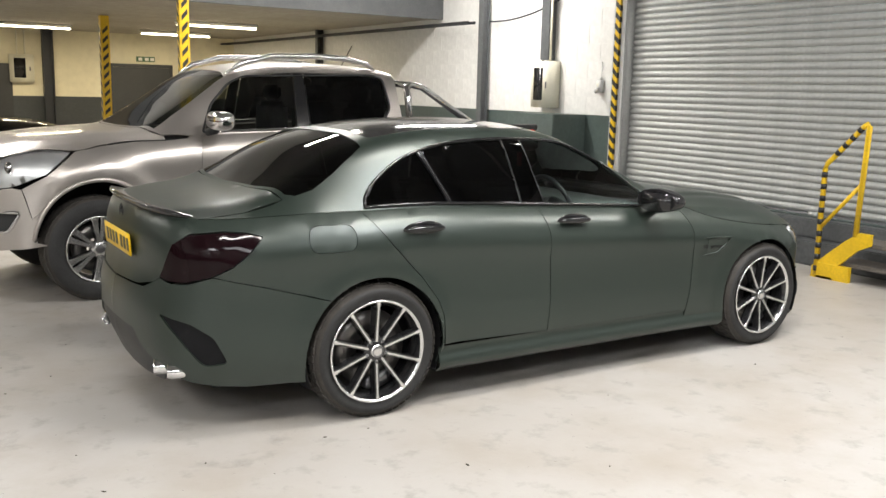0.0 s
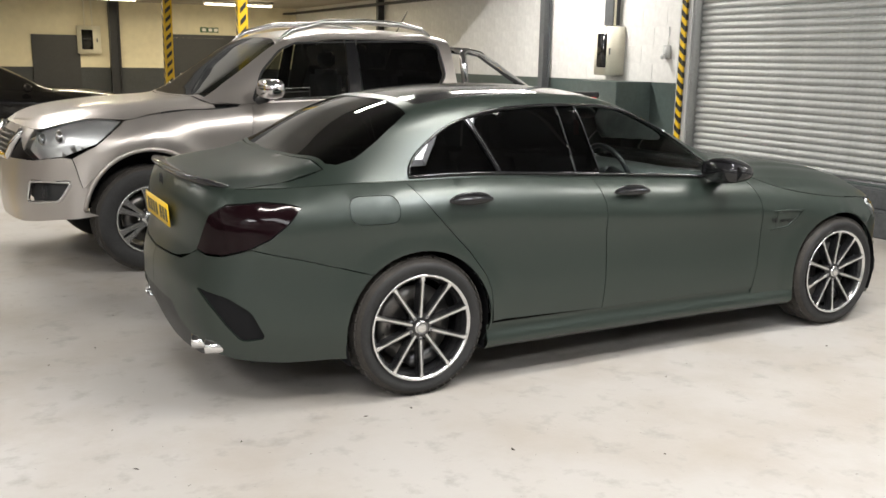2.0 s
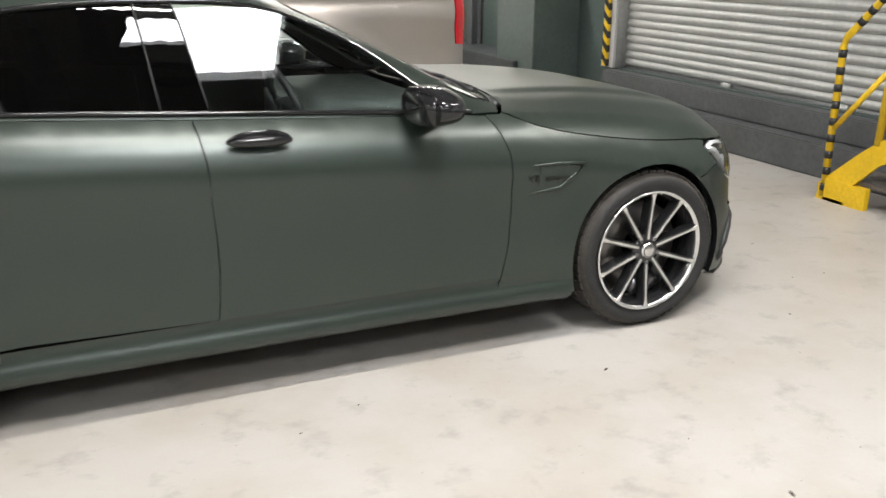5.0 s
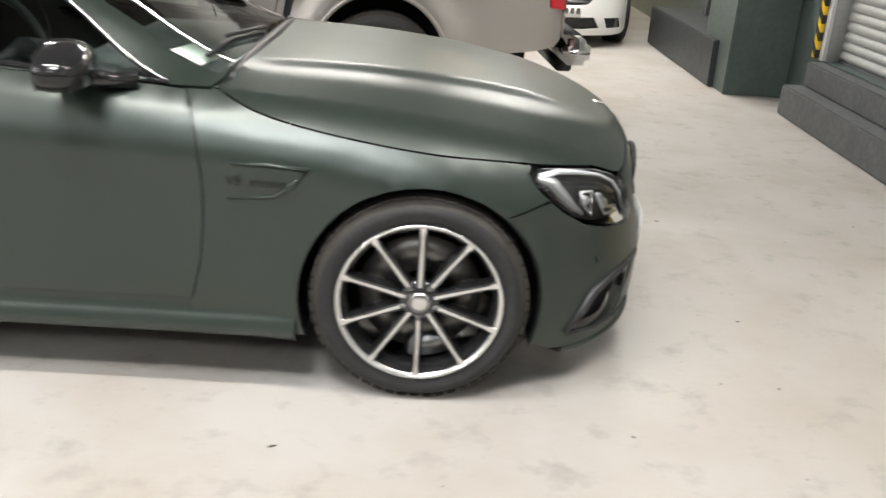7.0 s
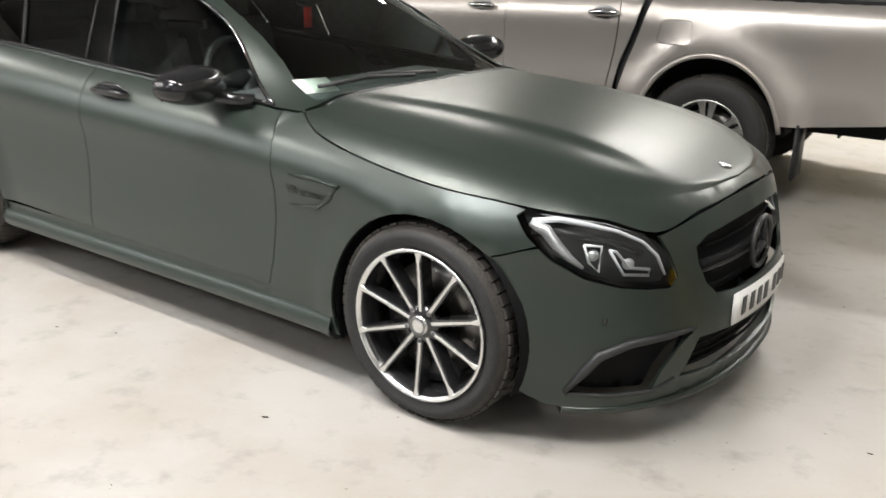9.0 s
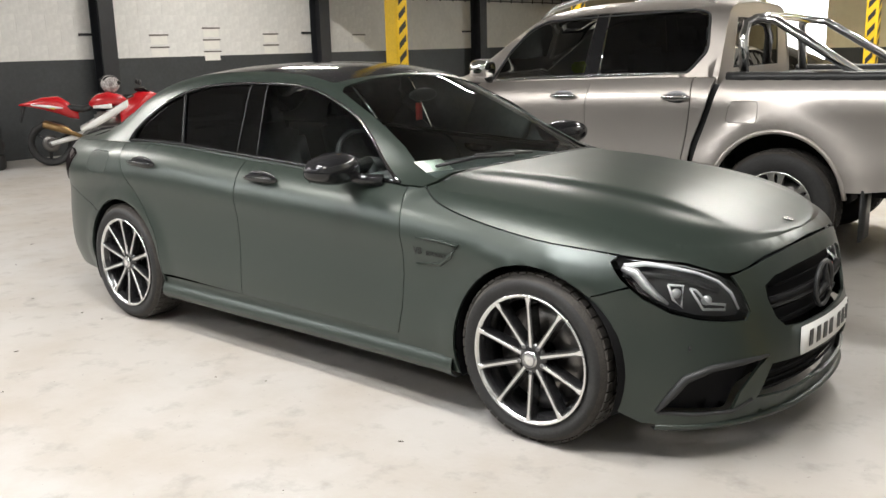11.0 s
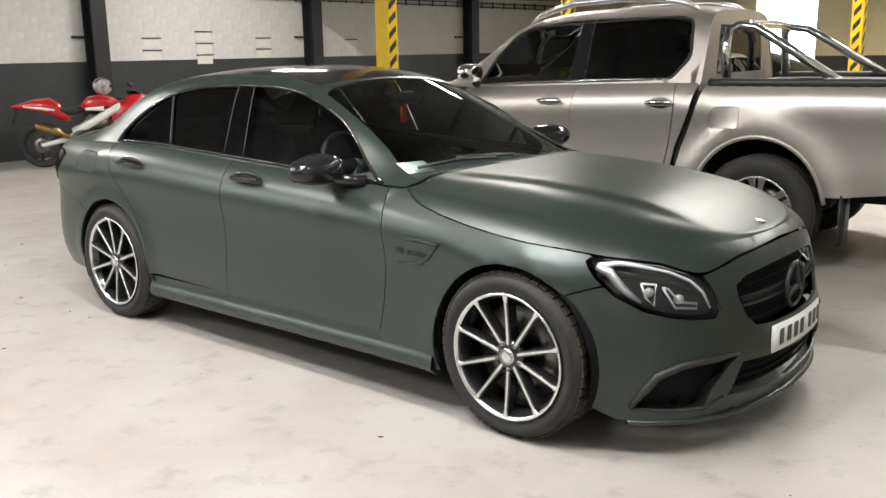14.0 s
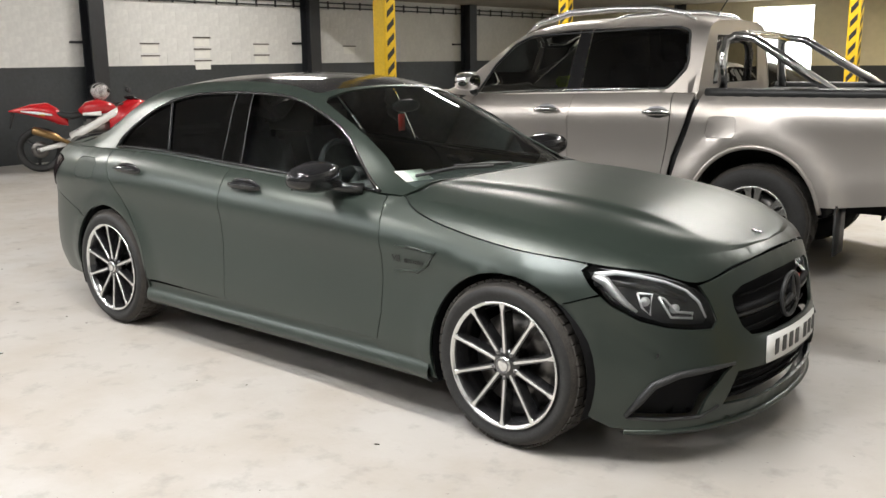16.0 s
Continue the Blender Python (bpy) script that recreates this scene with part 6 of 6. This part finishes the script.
skin("bonnet_nose", [(P_F(0.62), 0.96), (P_F(0.5), 0.975), (0, 0.983), (0, 0.945), (P_F(0.48), 0.93), (P_F(0.56), 0.83), (P_F(0.5), 0.775), (P_F(0.40), 0.785), (P_F(0.50), 0.93)][:5] + [(P_F(0.55), 0.83)], lambda u, z: P_POS(u, z, 1, -0.002), M_SILVER, pickup, flip=True)
pd_ = bmesh.new()
add_box(pd_, 2.1, -0.74, 0.9, 2.62, 0.74, 1.13, 0.05)
part("dashboard", pd_, M_INTERIOR, pickup)
for y in (-0.38, 0.38):
    for x0 in (1.15, 0.62):
        sb = part("seat", box(x0, y - 0.26, 0.75, x0 + 0.5, y + 0.26, 0.95, 0.05), M_INTERIOR, pickup)
        part("seat_back", box(x0 - 0.06, y - 0.25, 0.9, x0 + 0.08, y + 0.25, 1.38, 0.05), M_INTERIOR, sb)
        part("headrest", box(x0 - 0.04, y - 0.13, 1.40, x0 + 0.05, y + 0.13, 1.56, 0.03), M_INTERIOR, sb)
part("hi_vis_vest", box(2.05, -0.35, 1.16, 2.12, -0.15, 1.26, 0.02), mat("hi_vis", (0.55, 0.7, 0.02), 0.6), pickup, "yellow-green vest on the dashboard")
part("aerial", tube([(0.62, 0, 1.755), (0.50, 0, 1.95)], 0.005, 6), M_TRIM, pickup)

# tall stance: the body above the wheels is stretched upwards
p_rise = smooth_line([(0.0, 0.0), (0.38, 0.015), (0.84, 0.06), (1.165, 0.085), (1.40, 0.075), (1.66, 0.05), (1.80, 0.045), (2.1, 0.045)])
for ob in pickup.children:
    if ob.type == "MESH" and ob.name.split(".")[0] != "wheel_housing":
        if ob.location.z > 0.05:
            ob.location.z += p_rise(ob.location.z)
        else:
            for o in [ob] + list(ob.children_recursive):
                dz = o.location.z if o is not ob else 0.0
                for v in o.data.vertices:
                    v.co.z += p_rise(v.co.z + dz)

# ---- other parked cars ----


def parked_saloon(name, at, rz, paint, label):
    """A saloon seen from afar, on the same kind of shell."""
    car = thing(name, at, rz, label, "car")
    fa_, ra_ = arch(S_X, 2.84, 0.33, 0.372, 0.22), arch(S_X, 0.0, 0.33, 0.372, 0.22)
    side_ = [(1.078, 0.742), (1.055, 0.760)] + [(u, SEAM(u)) for u in np.linspace(1.09, 2.03, 8)] + top_run(2.045, S_R(0.4), 24) + [(S_R(0.4), 0.3)] + ra_[::-1] + fa_[::-1][:-6] + [(1.09, 0.655)]
    for s in (-1, 1):
        fl = s > 0
        skin("body_side", side_, lambda u, z, s=s: S_POS(u, z, s), paint, car, step=0.12, edge=0.06, flip=fl)
        hl_ = skin("headlamp", HEADLIGHT, lambda u, z, s=s: S_POS(u, z, s, -0.01), M_REFLECTOR, car, "clear headlamp", flip=fl, step=0.1)
        part("bulb", ellipsoid(0.03, 0.05, 0.05, S_POS(0.8, 0.65, s, -0.015), 16), M_LAMPBODY, hl_)
        part("mirror", ellipsoid(0.07, 0.11, 0.07, (1.83, s * 0.93, 1.0), 16), paint, car)
        for hx in (0.0, 2.84):
            w = part("wheel", lathe(bmesh.new(), [(0.24, -0.10), (0.32, -0.11), (0.33, -0.08), (0.33, 0.1), (0.24, 0.11)], 40), M_RUBBER, car)
            w.matrix_local = pose(hx, s * 0.78, 0.33, 0, 0, 0 if s < 0 else 180)
            part("rim", lathe(bmesh.new(), [(0.24, -0.10), (0.22, -0.09), (0.05, -0.07), (0.001, -0.075)], 40), M_DARKCHROME, w)
        skin("side_window", [(x, s * m) for x, m in dense(DLO, 0.1)], lambda x, m: C_POS(x, m, 0.003), M_GLOSSBLACK, car, step=0.15, flip=fl)
    intake = [(0.88, 0.22), (0.80, 0.33), (0.55, 0.33), (0.60, 0.22)]
    skin("bumper", front_bumper, sr, paint, car, holes=[GRILLE, intake, [(-u, z) for u, z in intake][::-1], LOWER], step=0.12, edge=0.06)
    g = skin("grille", GRILLE, lambda u, z: S_POS(abs(u), z, -1 if u >= 0 else 1, -0.04), M_TRIM, car, "grey slatted grille")
    for k in range(4):
        part("grille_slat", tube([S_POS(abs(u), 0.49 + 0.05 * k, -1 if u >= 0 else 1, -0.01) for u in np.linspace(-0.37, 0.37, 9)], 0.014, 6), M_DARKCHROME, g)
    part("emblem", ellipsoid(0.02, 0.08, 0.08, S_POS(0, 0.57), 20), M_CHROME, g, "round chrome emblem")
    for s in (-1, 1):
        skin("side_intake", intake, lambda u, z, s=s: S_POS(u, z, s, -0.03), M_TRIM, car, flip=s > 0)
    skin("lower_intake", LOWER, lambda u, z: S_POS(abs(u), z, -1 if u >= 0 else 1, -0.04), M_TRIM, car)
    plate(car, pose(S_POS(0, 0.40).x + 0.006, 0, 0.40, 90, 0, 90), 0.52, 0.111, M_PLATEW, M_DARKCHROME, label="white number plate")
    joined_skin("bonnet", [(strip, srl, dict(step=0.1, edge=0.1)), (strip, sl, dict(step=0.1, edge=0.1)), (bon_top, top_f, dict(step=0.1, edge=0.2))], paint, car)
    skin("cabin", hood, lambda x, m: C_POS(x, m), paint, car, holes=[SCREEN], step=0.1, edge=0.05)
    skin("windscreen", SCREEN, lambda x, m: C_POS(x, m, -0.004), M_GLOSSBLACK, car, step=0.1)
    skin("boot", lid_top, top_f, paint, car, step=0.1, edge=0.2)
    part("underbody", box(-0.9, -0.72, 0.2, 3.4, 0.72, 0.5, 0.02), M_INTERIOR, car)
    return car


parked_saloon("white_car", (4.15, 10.25, 0), -90, M_CARWHITE, "white saloon car parked nose towards the aisle")
parked_saloon("black_car", (-2.6, 12.6, 0), 0, M_GLOSSBLACK, "black saloon car parked by the far wall")

# ---- motorbike and helmet ----
M_BIKERED = mat("bike_red", (0.50, 0.012, 0.018), 0.22, coat=0.8)
M_BIKEWHITE = mat("bike_white", (0.78, 0.78, 0.76), 0.3, coat=0.5)
M_ENGINE = mat("engine_metal", (0.30, 0.29, 0.28), 0.4, 0.8, var=0.3, scale=25)
M_EXHAUST = mat("heat_stained_pipe", (0.34, 0.22, 0.10), 0.3, 0.9, var=0.3, scale=20)
bike = thing("motorbike", (-7.82, 2.60, 0), 62, "red and white sports motorbike leaning on its stand", "motorbike")


def bike_wheel(x):
    w = part("wheel", lathe(bmesh.new(), [(0.24, -0.05), (0.28, -0.075), (0.305, -0.06), (0.315, 0), (0.305, 0.06), (0.28, 0.075), (0.24, 0.05)], 48), M_RUBBER, bike)
    w.matrix_local = pose(x, 0, 0.315)
    part("rim", lathe(bmesh.new(), [(0.24, -0.05), (0.215, -0.03), (0.215, 0.03), (0.24, 0.05)], 48), M_TRIM, w)
    for k in range(3):
        a = 2 * math.pi * k / 3 + 0.4
        part("spoke", tube([(0, 0, 0), (0.22 * math.cos(a), 0, 0.22 * math.sin(a))], [0.03, 0.02], 8), M_TRIM, w)
    part("disc", lathe(bmesh.new(), [(0.06, -0.055), (0.12, -0.055), (0.12, -0.05)], 32), M_DISC, w)
    part("hub", lathe(bmesh.new(), [(0.001, -0.09), (0.05, -0.08), (0.05, 0.08), (0.001, 0.09)], 24), M_ENGINE, w)


def loft(sections, seg=14):
    """A closed skin through (x, z, half-width, half-height) sections."""
    bm = bmesh.new()
    rings = [[bm.verts.new((x, hw * math.copysign(abs(math.cos(a)) ** 0.8, math.cos(a)), z + hh * math.copysign(abs(math.sin(a)) ** 0.8, math.sin(a)))) for a in (2 * math.pi * k / seg for k in range(seg))] for x, z, hw, hh in sections]
    for a, b in zip(rings, rings[1:]):
        for k in range(seg):
            bm.faces.new((a[k], a[(k + 1) % seg], b[(k + 1) % seg], b[k]))
    bm.faces.new(rings[0][::-1]), bm.faces.new(rings[-1])
    return bm


bike_wheel(0.0)
bike_wheel(1.40)
part("tail_fairing", loft([(-0.36, 0.86, 0.03, 0.012), (-0.25, 0.87, 0.07, 0.035), (-0.05, 0.87, 0.11, 0.09), (0.15, 0.84, 0.13, 0.13), (0.28, 0.77, 0.12, 0.12), (0.40, 0.68, 0.08, 0.05)]), M_BIKERED, bike, "red tail fairing")
for s in (-1, 1):
    part("tail_stripe", tube([(-0.20, s * 0.088, 0.86), (0.02, s * 0.128, 0.83), (0.20, s * 0.137, 0.80)], [0.008, 0.022, 0.012], 8), M_BIKEWHITE, bike, "white graphic stripe")
    part("tail_flash", tube([(-0.10, s * 0.108, 0.85), (0.10, s * 0.138, 0.80)], [0.006, 0.016], 8), M_YELLOW, bike)
part("seat", loft([(0.18, 0.86, 0.09, 0.03), (0.30, 0.80, 0.13, 0.05), (0.45, 0.77, 0.13, 0.05), (0.60, 0.80, 0.09, 0.05)]), M_TRIM, bike, "black seat")
part("fuel_tank", loft([(0.55, 0.82, 0.08, 0.06), (0.65, 0.87, 0.15, 0.10), (0.82, 0.90, 0.16, 0.11), (1.0, 0.87, 0.13, 0.08), (1.08, 0.84, 0.06, 0.04)]), M_BIKERED, bike, "red fuel tank")
for s in (-1, 1):
    part("frame_spar", tube([(0.42, s * 0.12, 0.48), (0.62, s * 0.16, 0.58), (1.02, s * 0.15, 0.80), (1.12, s * 0.06, 0.86)], [0.05, 0.055, 0.055, 0.04], 10), M_BIKEWHITE, bike, "pale alloy frame spar")
    part("tank_panel", tube([(0.60, s * 0.155, 0.80), (0.85, s * 0.165, 0.80)], [0.02, 0.035], 8), M_BIKEWHITE, bike)
    part("fork_leg", tube([(1.40, s * 0.10, 0.315), (1.18, s * 0.10, 0.92)], 0.026, 10), M_ENGINE, bike)
    part("handlebar", tube([(1.15, s * 0.10, 0.93), (1.05, s * 0.32, 0.92)], 0.016, 8), M_TRIM, bike)
    part("swing_arm", tube([(0.0, s * 0.10, 0.315), (0.45, s * 0.10, 0.42)], [0.03, 0.045], 8), M_BIKEWHITE, bike)
    part("bike_mirror", ellipsoid(0.03, 0.06, 0.04, (1.24, s * 0.30, 1.12), 14), M_TRIM, bike)
part("engine", add_box(box(0.45, -0.17, 0.28, 0.95, 0.17, 0.58, 0.05), 0.6, -0.14, 0.5, 0.98, 0.14, 0.72, 0.04), M_ENGINE, bike, "bare metal engine block")
part("front_fairing", loft([(0.95, 0.62, 0.20, 0.20), (1.15, 0.72, 0.20, 0.24), (1.30, 0.86, 0.16, 0.16), (1.45, 0.90, 0.09, 0.07), (1.52, 0.90, 0.03, 0.02)]), M_BIKERED, bike, "red front fairing")
part("front_mudguard", tube([(1.40 + 0.34 * math.cos(a), 0, 0.315 + 0.34 * math.sin(a)) for a in np.linspace(0.5, 2.4, 10)], 0.055, 8), M_BIKERED, bike)
part("screen", loft([(1.18, 1.02, 0.10, 0.02), (1.30, 1.00, 0.12, 0.05), (1.42, 0.94, 0.06, 0.02)]), M_SMOKE, bike)
part("silencer", tube([(0.50, -0.16, 0.36), (0.28, -0.20, 0.46), (0.22, -0.21, 0.50), (-0.06, -0.23, 0.60), (-0.08, -0.23, 0.605)], [0.028, 0.03, 0.055, 0.055, 0.03], 16), M_EXHAUST, bike, "bronze heat-stained silencer")
part("plate_hanger", tube([(-0.30, 0, 0.84), (-0.36, 0, 0.62)], [0.03, 0.012], 8), M_TRIM, bike)
part("side_stand", tube([(0.55, 0.12, 0.30), (0.48, 0.28, 0.02)], 0.014, 8), M_TRIM, bike)
helmet = tagged(link_mesh("helmet", ellipsoid(0.135, 0.115, 0.125, (0, 0, 0.125), 28), mat("helmet_pattern", (0.72, 0.70, 0.68), 0.25, var=0.9, scale=9, color2=(0.05, 0.02, 0.025), coat=0.6)), "white and black patterned crash helmet on the tank", "helmet")
helmet.matrix_world = bike.matrix_world @ pose(0.86, 0, 0.98, 0, 0, 20)
part("visor", ellipsoid(0.075, 0.108, 0.048, (0.070, 0, 0.135), 20), M_GLOSSBLACK, helmet)
for a in (-0.5, 0.6):
    part("helmet_stripe", tube([(0.135 * math.cos(t) * 0.9 - 0.015, 0.115 * math.sin(a), 0.125 + 0.127 * math.sin(t) * 0.86) for t in np.linspace(0.4, 2.6, 9)], 0.012, 6), M_TRIM, helmet)

# ---- tyre stacks, debris on the floor ----
tm = bmesh.new()
lathe(tm, [(0.19, -0.08), (0.21, -0.10), (0.30, -0.105), (0.325, -0.08), (0.33, 0), (0.325, 0.08), (0.30, 0.105), (0.21, 0.10), (0.19, 0.08), (0.19, -0.08)], 40)
bmesh.ops.rotate(tm, verts=tm.verts, matrix=Matrix.Rotation(math.pi / 2, 3, "X"))
for x, y, n in ((-8.2, 1.75, 5), (-8.25, 0.95, 5), (-8.2, 0.15, 4)):
    for k in range(n):
        if k == 0 and y == 1.75:
            first = tagged(link_mesh("loose_tyre", tm, M_RUBBER), "black used tyre lying in a stack", "tyre", "stacked tyres")
            first.matrix_world = pose(x, y, 0.105)
        else:
            copy_thing(first, pose(x + 0.02 * math.sin(k * 3 + y), y + 0.02 * math.cos(k * 5), 0.105 + 0.21 * k, 0, 0, 40 * k))
rng = random.Random(4)
M_CRUMB = mat("dark_crumb", (0.06, 0.05, 0.04), 0.8)
crumbs = bmesh.new()
for k in range(120):
    x, y = rng.uniform(-3, 6), rng.uniform(-4.2, 1.5)
    if -1.2 < x < 3.8 and -1.0 < y < 1.0:
        continue
    r = rng.uniform(0.002, 0.006) * (1.6 if rng.random() < 0.08 else 1)
    m = Matrix.Translation((x, y, 0.002)) @ Matrix.Rotation(rng.uniform(0, 6.3), 4, "Z") @ Matrix.Diagonal((rng.uniform(1, 3), 1, 0.35, 1))
    bmesh.ops.create_icosphere(crumbs, subdivisions=1, radius=r, matrix=m)
tagged(link_mesh("floor_debris", crumbs, M_CRUMB), "dark crumbs of dirt scattered on the concrete", "debris", kind="stuff")

# ---- block courses of the painted walls ----


def block_courses(wall, x, side, y0, y1, z0, z1, material, skip=()):
    """Painted concrete blocks in running bond, a little proud of the wall, with open joints."""
    L, H, J = 0.45, 0.225, 0.010
    full, half = box(0, J / 2, J / 2, 0.005, L - J / 2, H - J / 2, 0.002), box(0, J / 2, J / 2, 0.005, L / 2 - J / 2, H - J / 2, 0.002)
    meshes = []
    for bm in (full, half):
        me = bpy.data.meshes.new("block")
        bm.to_mesh(me)
        bm.free()
        me.materials.append(material)
        meshes.append(me)
    for row in range(int((z1 - z0) / H)):
        y = y0
        first = row % 2 == 1
        while y + L / 2 < y1:
            me, step = (meshes[1], L / 2) if first or y + L > y1 else (meshes[0], L)
            first = False
            if not any(a < y + step / 2 < b for a, b in skip):
                ob = new("block", me)
                ob.parent = wall
                ob.location = (x - 0.004 if side > 0 else x - 0.001, y, z0 + row * H)
            y += step


M_BLOCK = mat("painted_block_face", (0.74, 0.735, 0.71), 0.6, var=0.14, scale=1.8, bump=0.3, bump_scale=60)
block_courses(wall_west, X_WEST, -1, 1.5, 10.4, 1.455, 2.6, M_BLOCK)
block_courses(wall_east, X_EAST, 1, 4.05, 12.4, 1.335, 2.7, M_BLOCK)
